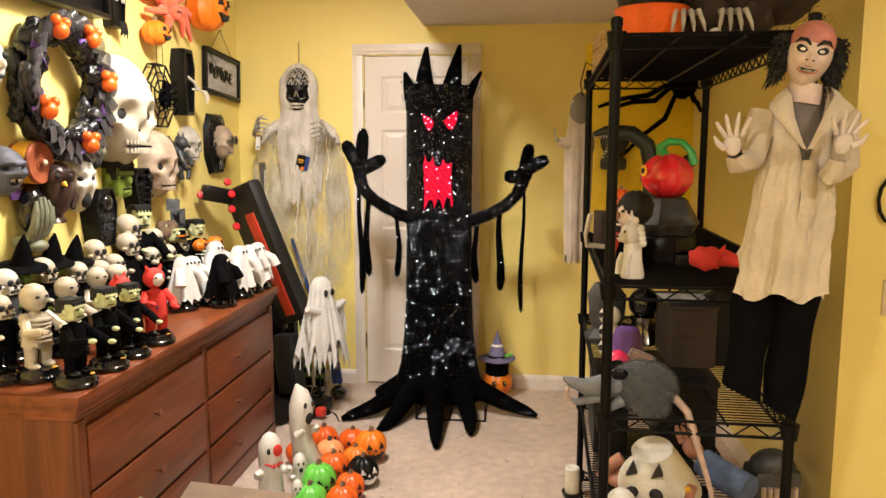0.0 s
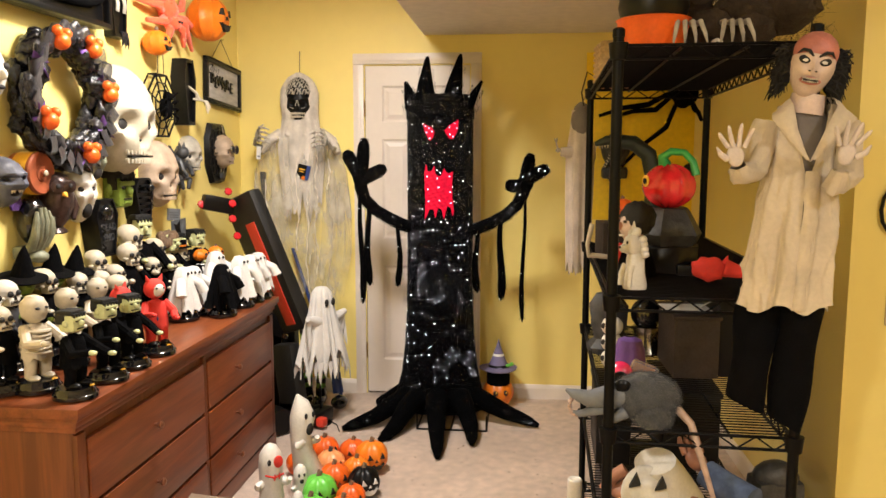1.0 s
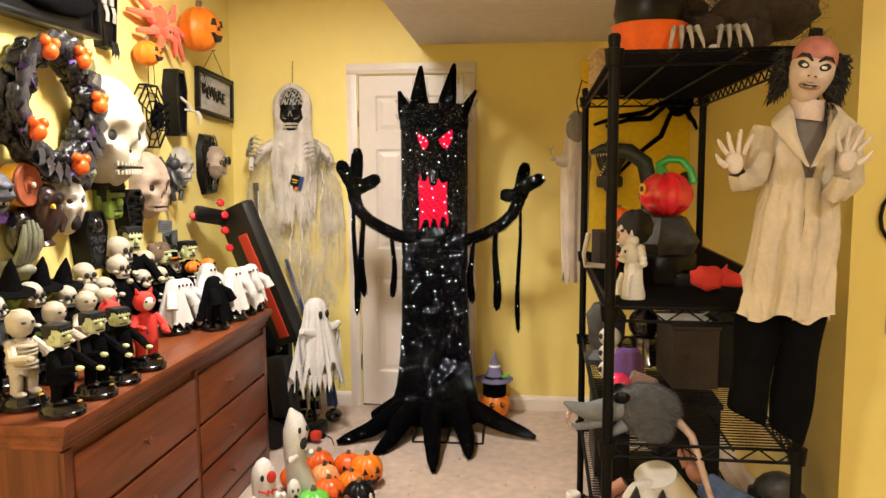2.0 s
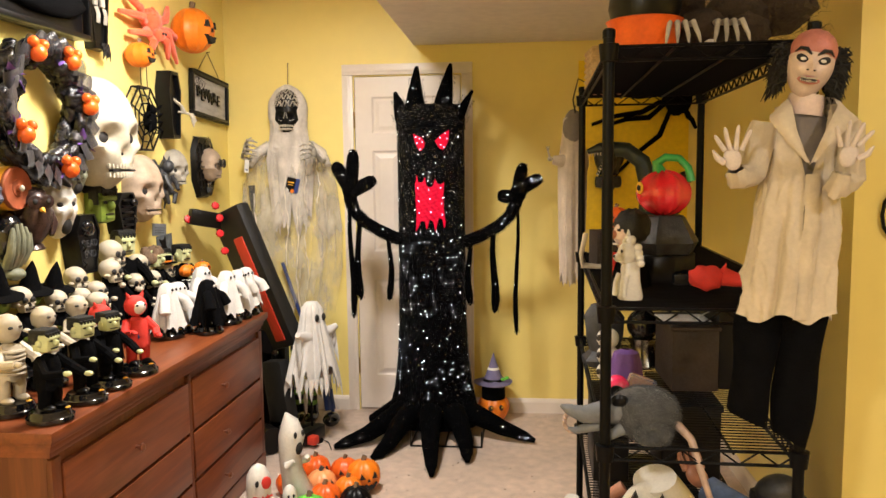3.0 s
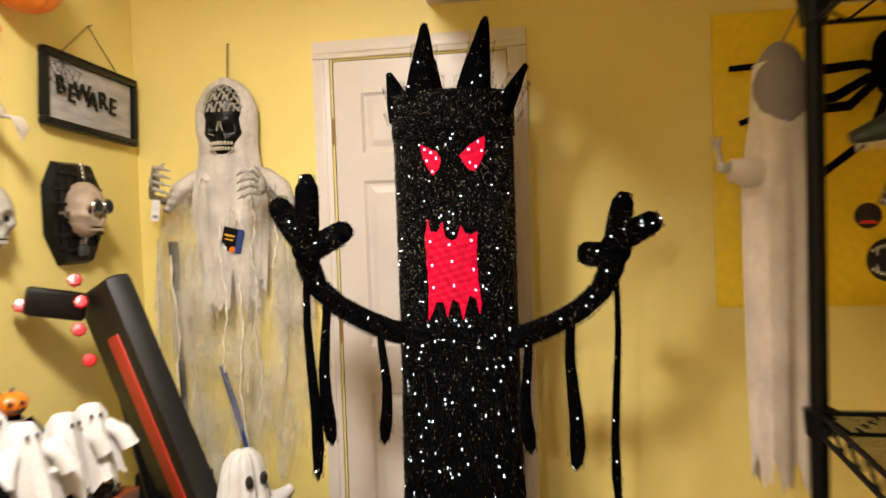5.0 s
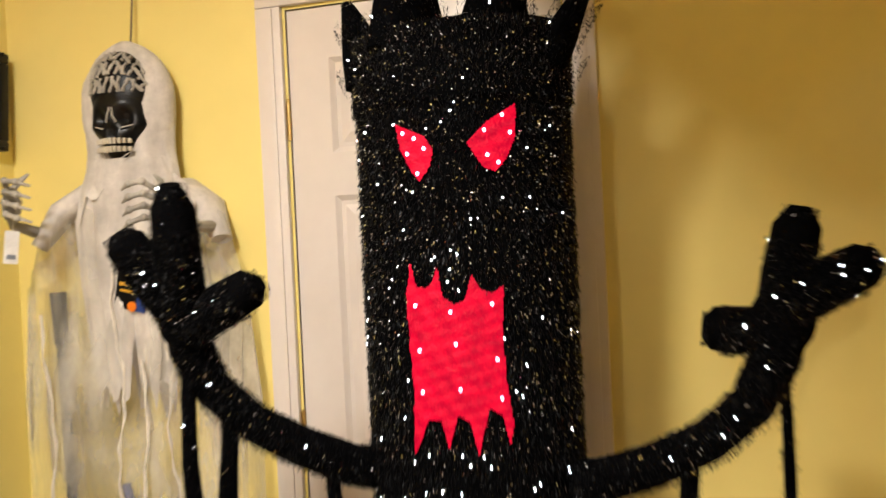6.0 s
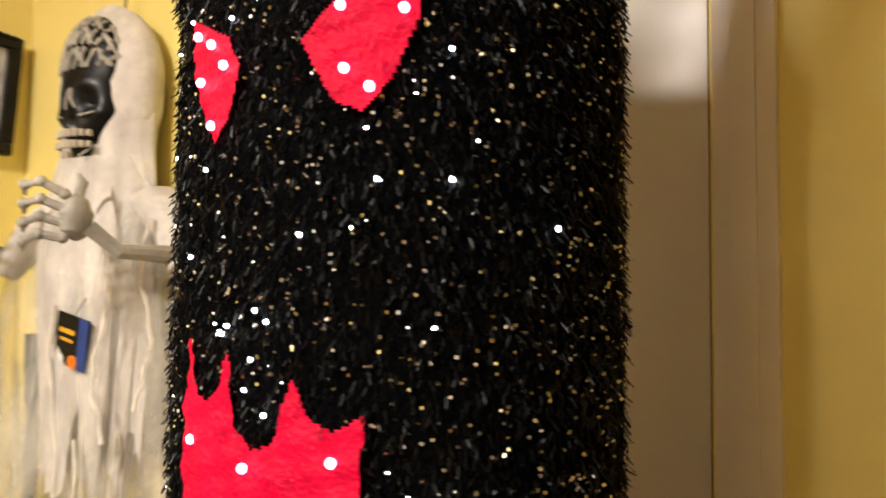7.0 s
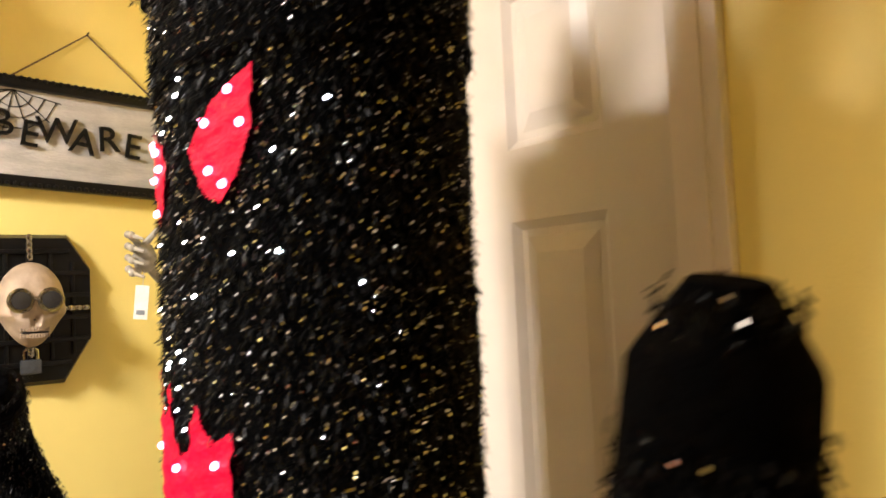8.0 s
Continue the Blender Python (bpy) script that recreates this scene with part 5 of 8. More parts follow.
# masks and heads
def mask(h, w, material, mouth=(0.16, 0.24), long=False, ears=False, deep=0.5):
    """A face with heavy brows, sunken eyes and an open mouth."""
    mz = -0.55 if long else -0.42

    def shape(p):
        x, y, z = p
        out = 1.0
        if y < 0:
            a = abs(x)
            out -= 0.30 * bell(a, z, 0.40, 0.12, 0.22, 0.12) + 0.30 * bell(a, z, 0.0, mz, 0.30, 0.26 if long else 0.15) + 0.14 * bell(a, z, 0.72, -0.40, 0.2, 0.25)
            out += 0.16 * bell(a, z, 0.36, 0.30, 0.34, 0.08) + 0.20 * bell(a, z, 0.0, -0.08, 0.12, 0.16) + 0.12 * bell(a, z, 0.55, -0.12, 0.20, 0.12)
            out += 0.03 * math.sin(17 * z + 5 * a) * bell(a, z, 0.3, 0.5, 0.6, 0.3)
        return x * (1 - 0.34 * max(0, -z)), y * out, z

    m = Mesh().ell((0, -w * deep * 0.4, 0), (w / 2, w * deep, h / 2), material, None, 48, 36, shape)
    for k in (-1, 1):
        m.ell((k * w * 0.19, -w * deep * 1.10, h * 0.055), (w * 0.10, w * 0.06, h * 0.040), M_SOCKET, rot(0, k * -18, 0), 14, 8)
        if ears:
            m.prism([(k * w * 0.42, -h * 0.02), (k * w * 0.86, h * 0.20), (k * w * 0.48, h * 0.16)][::k], -w * 0.12, -w * 0.02, material)
    m.ell((0, -w * deep * 0.98, h * mz * 0.5), (w * mouth[0], w * 0.14, h * (0.15 if long else 0.08)), M_SOCKET, seg=18, rings=10)
    if not long:
        for k in (-2, -1, 1, 2):
            m.lathe([(w * 0.030, 0.0), (w * 0.02, -h * 0.03), (w * 0.003, -h * 0.07)], (k * w * 0.06, -w * deep * 1.22, h * mz * 0.5 + h * 0.06), M_BONE, 8)
    return m


solo("mask", mask(0.175, 0.135, M_HANDG, long=True, ears=True), "grey-green screaming ghoul mask", "mask", ON_LEFT(2.93, 1.475) @ pose(0, 0, 0, 0, 0, -14))
solo("mask", mask(0.235, 0.15, M_WHITE, long=True), "white long-jawed screaming ghoul mask", "mask", ON_LEFT(2.83, 1.35) @ pose(0, 0, 0, 0, 0, -14))
mon = thing("monster_head", "blue-grey snarling monster head with a purple curtain", "monster head", ON_LEFT(2.37, 1.405) @ pose(0, 0, 0, 0, 0, -12))
part("head", mask(0.17, 0.16, M_SLATE, mouth=(0.20, 0.2), ears=False, deep=0.62), mon)
cur = [[(0.06 + 0.05 * j / 6 + 0.006 * math.sin(j * 2.2), -0.02 - 0.012 * math.sin(j * 2.0 + i), 0.05 - 0.15 * i / 8) for j in range(7)] for i in range(9)]
part("curtain", Mesh().grid(cur, M_PURPLE).grid([[(x, y + 0.003, z) for x, y, z in r] for r in cur], M_PURPLE), mon, "purple cloth flap")

m = Mesh().lathe([(0.072, 0.0), (0.074, 0.012), (0.074, 0.085), (0.070, 0.090), (0.066, 0.088), (0.030, 0.088), (0.028, 0.091), (0.014, 0.091), (0.013, 0.10), (0.002, 0.10)], (0, 0, 0), M_TERRA, 36, rot(90, 0, 0))
m.lathe([(0.0745, 0.02), (0.0752, 0.024), (0.0752, 0.07), (0.0745, 0.075)], (0, 0, 0), M_AMBER, 36, rot(90, 0, 0))
m.ell((0, -0.104, 0), (0.011, 0.007, 0.011), M_BONE, seg=10, rings=6)
solo("round_tin", m, "round rust-orange tin drum with a small button", "tin", ON_LEFT(2.525, 1.43))

m = Mesh().lathe([(0.040, -0.11), (0.046, -0.105), (0.030, -0.085), (0.052, -0.06), (0.070, -0.015), (0.072, 0.03), (0.060, 0.075), (0.052, 0.10), (0.03, 0.112), (0.002, 0.115)], (0, -0.065, 0), M_COPPER, 28, ripple=lambda a, i: 1 + 0.03 * math.cos(3 * a))
m.ell((0, -0.10, 0.055), (0.05, 0.04, 0.05), M_COPPER)
for k in (-1, 1):
    m.lathe([(0.022, 0.0), (0.024, 0.006), (0.014, 0.010)], (k * 0.024, -0.132, 0.062), M_COPPER, 14, rot(90, 0, 0))
    m.ell((k * 0.024, -0.143, 0.062), (0.010, 0.005, 0.010), M_SOCKET, seg=10, rings=6)
    m.tube([(k * 0.06, -0.07, 0.03), (k * 0.075, -0.08, -0.02), (k * 0.055, -0.10, -0.06)], [0.02, 0.018, 0.008], M_COPPER, 10)
m.lathe([(0.010, 0.0), (0.006, 0.010), (0.001, 0.022)], (0, -0.14, 0.035), M_AMBER, 8, rot(120, 0, 0))
solo("owl_jar", m, "dark bronze-painted owl-shaped jar", "jar", ON_LEFT(2.65, 1.32) @ pose(0, 0, 0, 0, 0, -25))

m = Mesh().ell((0.012, -0.05, 0.02), (0.056, 0.05, 0.085), M_GLOSS, seg=22, rings=14)
m.box((0, -0.035, -0.09), (0.10, 0.06, 0.05), M_HANDG, bev=0.018)
for j in range(4):
    x = -0.05 + 0.026 * j
    m.tube([(x * 0.7, -0.07, -0.075), (x * 1.05, -0.10, -0.03), (x * 1.0, -0.108, 0.02), (x * 0.8, -0.105, 0.055 + 0.012 * (j in (1, 2)))], [0.017, 0.014, 0.012, 0.006], M_HANDG, 9)
m.tube([(0.05, -0.06, -0.07), (0.07, -0.085, -0.02), (0.062, -0.095, 0.03)], [0.018, 0.014, 0.007], M_HANDG, 9)
m.ell((0.0, -0.075, -0.105), (0.04, 0.03, 0.022), M_HANDG)
solo("hand_ornament", m, "grey-green clawed hand gripping a glossy black egg", "ornament", ON_LEFT(2.50, 1.245))

m = Mesh().box((0, -0.05, -0.005), (0.125, 0.10, 0.15), M_GREEN, bev=0.028)
m.box((0, -0.052, 0.068), (0.135, 0.11, 0.035), M_HAIR, bev=0.012)
m.box((0, -0.095, 0.028), (0.12, 0.03, 0.024), M_GREEN, bev=0.009)
m.ell((0, -0.112, -0.005), (0.015, 0.022, 0.022), M_GREEN)
m.box((0, -0.102, -0.042), (0.062, 0.008, 0.007), M_SOCKET, bev=0.002)
m.box((0, -0.10, -0.055), (0.058, 0.014, 0.014), M_GREEN, bev=0.005)
for k in (-1, 1):
    m.ell((k * 0.032, -0.102, 0.010), (0.014, 0.008, 0.008), M_SOCKET, seg=10, rings=6)
    m.ell((k * 0.066, -0.045, 0.0), (0.010, 0.018, 0.028), M_GREEN, seg=10, rings=7)
    m.box((k * 0.062, -0.06, 0.03), (0.012, 0.05, 0.06), M_HAIR, bev=0.005)
for j in range(6):
    m.prism([(-0.012, 0.01), (0.012, 0.01), (0, -0.022)], -0.112, -0.10, M_HAIR, (-0.05 + 0.02 * j, 0, 0.058))
solo("monster_head", m, "green square-jawed monster head with black hair", "monster head", ON_LEFT(3.11, 1.35) @ pose(0, 0, 0, 0, 0, -4) @ Matrix.Diagonal((0.85, 0.85, 0.95, 1)))

m = Mesh()
inner = coffin(m, 0.17, 0.18, 0.07, M_BLACK)
m.prism(inner, -0.055, -0.04, M_BLACK)
for j in range(5):
    m.box((0.0, -0.066, 0.055 - 0.027 * j), (0.09 - 0.006 * abs(j - 1), 0.016, 0.011), M_BLACK, bev=0.004)
m.ell((0.03, -0.08, 0.045), (0.020, 0.018, 0.018), M_GLOSS)
m.tube([(0.02, -0.085, -0.01), (0.035, -0.09, -0.035), (0.025, -0.085, -0.05)], 0.004, M_CHROME, 6)
solo("coffin_plaque", m, "black coffin plaque with raised ribs", "wall plaque", ON_LEFT(3.29, 1.305))

dead = thing("coffin_plaque", "black coffin plaque lettered DEAD END", "wall plaque", ON_LEFT(2.96, 1.20))
m = Mesh()
inner = coffin(m, 0.165, 0.235, 0.075, M_BLACK, 0.08)
m.prism(inner, -0.068, -0.04, M_BLACK)
m.ell((0.0, -0.07, 0.062), (0.036, 0.026, 0.034), M_GLOSS)
for j in range(3):
    m.tube([(-0.055, -0.078, 0.07 - 0.065 * j), (-0.05, -0.09, 0.055 - 0.065 * j), (-0.05, -0.078, 0.04 - 0.065 * j)], 0.006, M_BLACK, 8)
part("box", m, dead)
for txt, z in (("DEAD", 0.0), ("END", -0.042)):
    word(txt, 0.042, 0.0015, M_PEWTER, dead, pose(0.012, -0.0695, z, 90, 0, 0), "lettering", "pale scratched letters")

m = Mesh().box((0, -0.002, 0.075), (0.145, 0.003, 0.06), M_PAPER2)
for z in (0.085, 0.072, 0.06):
    m.box((0, -0.0045, z), (0.09, 0.001, 0.005), M_PAPER)
solo("card", m, "small grey printed card on the wall", "card", ON_LEFT(3.70, 1.125) @ pose(0, 0, 0, 0, 5, 0))
m = Mesh().box((0.02, -0.003, -0.03), (0.165, 0.003, 0.15), M_PAPER)
m.prism([(-0.05, -0.09), (-0.02, 0.0), (-0.04, 0.03), (0.0, 0.02), (0.03, 0.04), (0.03, -0.01), (0.08, -0.08)], -0.0065, -0.005, M_BLACK)
m.prism([(-0.045, -0.1), (0.095, -0.1), (0.095, -0.075), (-0.045, -0.085)], -0.0065, -0.005, M_PAPER2)
solo("card", m, "dark blue-grey picture card on the wall", "card", ON_LEFT(3.735, 1.125) @ pose(0, 0, 0, 0, -2, 0))


# ---- hanging figures by the north wall ----
m = Mesh()
LH, RH = (-0.226, -0.148, -0.379), (0.178, -0.205, -0.405)
# skull face in a hood, hanging gown, bony hands; origin at the crown of the hood
m.ell((0, -0.030, -0.155), (0.118, 0.072, 0.158), M_GAUZE2, seg=36, rings=22, fn=lambda p: p * (1 + 0.025 * math.sin(7 * p.x + 5 * p.z) * math.sin(4 * p.z)))
m.robe((0, -0.030, 0), [(0.100, -0.13), (0.112, -0.19), (0.108, -0.26), (0.115, -0.33), (0.150, -0.385)], M_GAUZE2, 6, 0.07, 0.03, 60, 0.60, 4)
m.ell((0, -0.062, -0.125), (0.076, 0.058, 0.100), M_BLACK, seg=40, rings=26)
m.ell((0, -0.062, -0.180), (0.098, 0.064, 0.122), M_BLACK, None, 56, 48, skull_form)
# pale folded ridges over the brow
rng = random.Random(31)
for j in range(-6, 7):
    for part_i in range(3):
        pts = []
        for i in range(7):
            g = -0.05 + (part_i + i / 7) * 0.43
            s = (j * 0.150 + 0.075 * math.sin(9 * g + j * 1.7 + part_i)) * math.cos(g * 0.55)
            c = math.sqrt(max(0.02, 1 - s * s))
            pts.append((0.0775 * s, -0.062 - 0.0595 * c * math.cos(g), -0.125 + 0.1015 * c * math.sin(g)))
        m.tube(pts, [0.002 + 0.0028 * abs(math.sin(0.9 + i * 0.9 + j + part_i)) for i in range(7)], M_GREYBONE, 6)
for k in (-1, 1):
    m.tube([(k * 0.012, -0.126, -0.200), (k * 0.006, -0.131, -0.184), (k * 0.003, -0.126, -0.165)], [0.002, 0.003, 0.002], M_GREYBONE, 7)
    # Pale strokes put highlights along the black face's cheekbones and jaw.
    m.tube([(k * 0.022, -0.126, -0.214), (k * 0.048, -0.110, -0.206)], [0.0022, 0.0012], M_GREYBONE, 6)
    m.tube([(k * 0.020, -0.120, -0.282), (k * 0.044, -0.102, -0.262)], [0.0020, 0.0012], M_GREYBONE, 6)
for k in range(-4, 5):
    for z in (-0.243, -0.262):
        m.box((k * 0.0098, -0.132 + abs(k) * abs(k) * 0.0011, z), (0.0080, 0.010, 0.0155 - 0.001 * abs(k)), M_BONE, bev=0.0026)
m.v = [(x, y * 0.82 + 0.005, z) for x, y, z in m.v]
m.robe((0, -0.035, 0), [(0.095, -0.32), (0.12, -0.35), (0.17, -0.385), (0.22, -0.42), (0.255, -0.60), (0.27, -0.85), (0.26, -1.10), (0.21, -1.38)], M_GAUZE, 6, 0.14, 0.07, 90, 0.24, 3)
m.robe((0, -0.04, 0), [(0.095, -0.28), (0.12, -0.36), (0.13, -0.44), (0.12, -0.58), (0.10, -0.80)], M_GAUZE2, 7, 0.16, 0.06, 70, 0.42, 8)
for k in (-1, 1):
    m.tube([(k * 0.12, 0.0, -0.36), (k * 0.19, -0.02, -0.40), (k * 0.235, -0.05, -0.48)], [0.06, 0.052, 0.03], M_GAUZE2, 16, 0.6)
    rows = []
    for i in range(12):
        t = i / 11
        rows.append([(k * (0.15 + 0.13 * j / 9 + 0.02 * t * math.sin(j * 1.9)), -0.05 + 0.02 * math.sin(j * 1.7 + 3 * t), -0.40 - 0.62 * t * (0.75 + 0.25 * math.sin(j * 2.3 + k)) - 0.02 * j) for j in range(10)])
    m.grid(rows, M_GAUZE)
    h = Vector(LH if k < 0 else RH)
    m.tube([(k * 0.215, -0.05, -0.45), h + Vector((k * 0.035, 0.045, -0.045)), h + Vector((k * 0.015, 0.01, -0.012))], [0.016, 0.011, 0.012], M_GREYBONE, 9)
    m.ell(h, (0.018, 0.026, 0.034), M_GREYBONE, seg=14, rings=9, fn=lambda p: p * (1 + 0.06 * math.sin(9 * p.z)))
    for j in range(4):
        b = h + Vector((-k * 0.004, -0.018, 0.034 - 0.021 * j))
        q = [b, b + Vector((-k * 0.016, -0.026, 0.016 - 0.004 * j)), b + Vector((-k * 0.046, -0.030, 0.012 - 0.006 * j)), b + Vector((-k * 0.070, -0.014, 0.002 - 0.006 * j))]
        m.tube(q, [0.0068, 0.0062, 0.0055, 0.0028], M_GREYBONE, 8)
        for c in q[:3]:
            m.ell(c, (0.0085, 0.0085, 0.0085), M_GREYBONE, seg=9, rings=6)
    m.tube([h + Vector((0, 0.0, 0.03)), h + Vector((-k * 0.012, 0.018, 0.055)), h + Vector((-k * 0.030, 0.022, 0.070))], [0.008, 0.0065, 0.003], M_GREYBONE, 8)
rng = random.Random(5)
for i in range(7):
    x = rng.uniform(-0.2, 0.2)
    y = -0.09 + rng.uniform(-0.02, 0.03)
    z0, length = rng.uniform(-0.75, -0.35), rng.uniform(0.25, 0.75)
    pts = [(x + 0.008 * math.sin(9 * t + i) + 0.004 * math.sin(31 * t), y + 0.006 * math.cos(7 * t + i), z0 - length * t) for t in [k / 14 for k in range(15)]]
    m.tube(pts, [0.0030 + 0.0018 * math.sin(k * 2.4) for k in range(15)], M_STRAND, 5)
m.tube([(0, 0, -0.01), (0, 0.02, 0.135), (0, 0.085, 0.14)], 0.0024, M_STEM, 5)
solo("hanging_reaper", m, "hanging black-faced skeleton in torn white gauze", "hanging figure", pose(-1.36, 4.622, 1.992, 0, 0, 6))
tag = thing("price_tag", "black and blue cardboard price tag on the gown", "tag", pose(-1.322, 4.53, 1.40, 8, 14, 10))
part("card", Mesh().box((0, 0, 0), (0.075, 0.002, 0.088), M_BLACK), tag)
part("stripe", Mesh().box((0.026, -0.002, 0), (0.022, 0.001, 0.088), M_BLUE), tag)
part("print", Mesh().box((-0.012, -0.002, 0.015), (0.036, 0.001, 0.008), M_AMBER).box((-0.012, -0.002, 0.0), (0.03, 0.001, 0.005), M_AMBER), tag, "amber bars of unreadable print")
part("seal", Mesh().lathe([(0.012, 0), (0.012, 0.001), (0.001, 0.001)], (0.006, -0.0015, -0.034), M_ORANGE, 14, rot(90, 0, 0)), tag)
part("seal", Mesh().lathe([(0.007, 0), (0.007, 0.001), (0.001, 0.001)], (-0.022, -0.0015, -0.034), M_TAG, 14, rot(90, 0, 0)), tag)
part("string", Mesh().tube([(0, 0, 0.044), (0.004, 0.04, 0.11)], 0.001, M_BLACK, 4), tag)
tag2 = thing("price_tag", "small white paper tag hung from the bony hand", "tag", pose(-1.565, 4.44, 1.515, 0, 6, 55))
part("card", Mesh().box((0, 0, 0), (0.030, 0.002, 0.075), M_TAG), tag2)
part("print", Mesh().box((0, -0.002, -0.022), (0.018, 0.001, 0.010), M_PAPER2), tag2)
part("string", Mesh().tube([(0, 0, 0.037), (0.0, 0.0, 0.12)], 0.0008, M_TAG, 4), tag2)

# second hanging figure, seen from its side, on the shelving's far post; shade is in its gauze colour
m = Mesh()
m.ell((0, 0, -0.08), (0.055, 0.06, 0.085), M_GREYCLOTH, seg=24, rings=14)
m.robe((0, 0, 0), [(0.05, -0.03), (0.058, -0.12), (0.072, -0.22), (0.068, -0.40), (0.060, -0.60), (0.055, -0.70)], M_GAUZE_SHADED, 6, 0.12, 0.02, 50, 0.85, 21)
m.robe((0, 0, 0), [(0.03, -0.12), (0.05, -0.22), (0.05, -0.45), (0.045, -0.66)], M_GAUZE_SHADED, 5, 0.1, 0.02, 40, 0.8, 22)
m.tube([(-0.02, -0.02, -0.20), (-0.07, -0.03, -0.205), (-0.105, -0.03, -0.20)], [0.03, 0.024, 0.018], M_GAUZE_SHADED, 12)
m.ell((-0.118, -0.03, -0.195), (0.014, 0.012, 0.010), M_GREYBONE, seg=10, rings=6)
for j in range(3):
    m.tube([(-0.12, -0.035 + j * 0.008, -0.19), (-0.128, -0.035 + j * 0.008, -0.165), (-0.122 - 0.008 * j, -0.035 + j * 0.008, -0.145)], [0.004, 0.0035, 0.002], M_GREYBONE, 6)
m.ell((0.045, 0.0, -0.21), (0.035, 0.05, 0.06), M_GAUZE_SHADED, seg=16, rings=10)
m.tube([(0, 0, -0.005), (0.03, -0.05, 0.055), (0.058, -0.085, 0.045)], 0.002, M_STEM, 5)
solo("hanging_reaper", m, "hanging figure in off-white gauze on the shelf post", "hanging figure", pose(0.235, 3.275, 1.712)).scale = (0.8, 0.9, 1)

# cloth ghost on a stake
gh = thing("cloth_ghost", "white cloth ghost with torn hem on a thin stake", "ghost", pose(-1.10, 4.07, 0, 0, 0, 62))
m = Mesh().robe((0, 0, 0), [(0.006, 0.785), (0.035, 0.778), (0.058, 0.752), (0.068, 0.70), (0.078, 0.64), (0.100, 0.56), (0.122, 0.46), (0.138, 0.38), (0.142, 0.34)], M_CLOTHW, 8, 0.17, 0.06, 110, 0.85, 5)
for k in (-1, 1):
    m.tube([(k * 0.06, -0.02, 0.60), (k * 0.11, -0.03, 0.61), (k * 0.15, -0.04, 0.63)], [0.036, 0.026, 0.015], M_CLOTHW, 14)
    rows = []
    for i in range(9):
        t = i / 8
        rows.append([(k * (0.08 + 0.075 * j / 7), -0.03 + 0.018 * math.sin(j * 2.2 + 2 * t), 0.61 + 0.015 * j / 7 - t * (0.16 + 0.07 * math.sin(j * 2.9 + k))) for j in range(8)])
    m.grid(rows, M_CLOTHW)
part("sheet", m, gh)
rng, m = random.Random(19), Mesh()
for j in range(26):
    a = j / 26 * 6.283
    r, w, ln = 0.128 + 0.016 * math.sin(5 * a), rng.uniform(0.012, 0.022), rng.uniform(0.05, 0.12)
    u = Vector((-math.sin(a), math.cos(a) * 0.85, 0))
    c = Vector((r * math.cos(a), 0.85 * r * math.sin(a), 0.385))
    m.grid([[c - u * w * (1 - t) + Vector((0, 0, -ln * t)), c + Vector((0.008 * math.cos(a) * t, 0.008 * math.sin(a) * t, -ln * t)), c + u * w * (1 - t) + Vector((0, 0, -ln * t))] for t in (0.0, 0.35, 0.7, 1.0)], M_CLOTHW)
tagged(part("torn_hem", m, gh), kind="stuff")
for k in (-1, 1):
    part("eye", Mesh().ell((k * 0.026, -0.062, 0.70), (0.013, 0.009, 0.021), M_SOCKET, seg=12, rings=8), gh)
part("stake", Mesh().tube([(0, 0.02, 0.0), (0, 0.02, 0.72)], 0.006, M_STEEL, 8).lathe([(0.06, 0), (0.06, 0.006), (0.004, 0.008)], (0, 0.02, 0), M_STEEL, 20), gh, "thin black stake on a round foot")

# striped witch legs with boots
legs = thing("witch_legs", "green and black striped witch legs in black boots", "witch legs", pose(-1.235, 4.42, 0))
for x, dy in ((-0.055, 0.0), (0.03, -0.01)):
    part("stocking", Mesh().tube([(x, dy, 0.09), (x + 0.004, dy, 0.28), (x, dy, 0.46)], [0.026, 0.034, 0.042], M_STRIPE, 16), legs)
    b = Mesh().ell((x, dy - 0.03, 0.035), (0.038, 0.085, 0.034), M_GLOSS, seg=18, rings=10).tube([(x, dy + 0.01, 0.03), (x, dy, 0.11)], [0.036, 0.030], M_GLOSS, 14)
    part("boot", b, legs, "black boot")
b = Mesh().tube([(0.10, 0.0, 0.34), (0.13, -0.04, 0.2), (0.15, -0.06, 0.09)], [0.03, 0.03, 0.032], M_BLUE, 12).ell((0.16, -0.08, 0.04), (0.05, 0.07, 0.04), M_GLOSS, seg=16, rings=10)
part("boot", b, legs, "tall dark blue boot")

# pole
m = Mesh().tube([(-1.56, 4.60, 0.0), (-1.60, 4.615, 1.32)], 0.012, M_BLACK, 10).tube([(-1.598, 4.614, 1.27), (-1.603, 4.616, 1.40)], [0.016, 0.02], M_BLACK, 10)
solo("broom_handle", m, "dark handle leaning in the corner", "handle")
m = Mesh().tube([(-1.10, 4.52, 0.0), (-1.42, 4.60, 0.93)], 0.011, M_BLUE, 10)
solo("pole", m, "dark blue pole leaning on the wall", "pole")

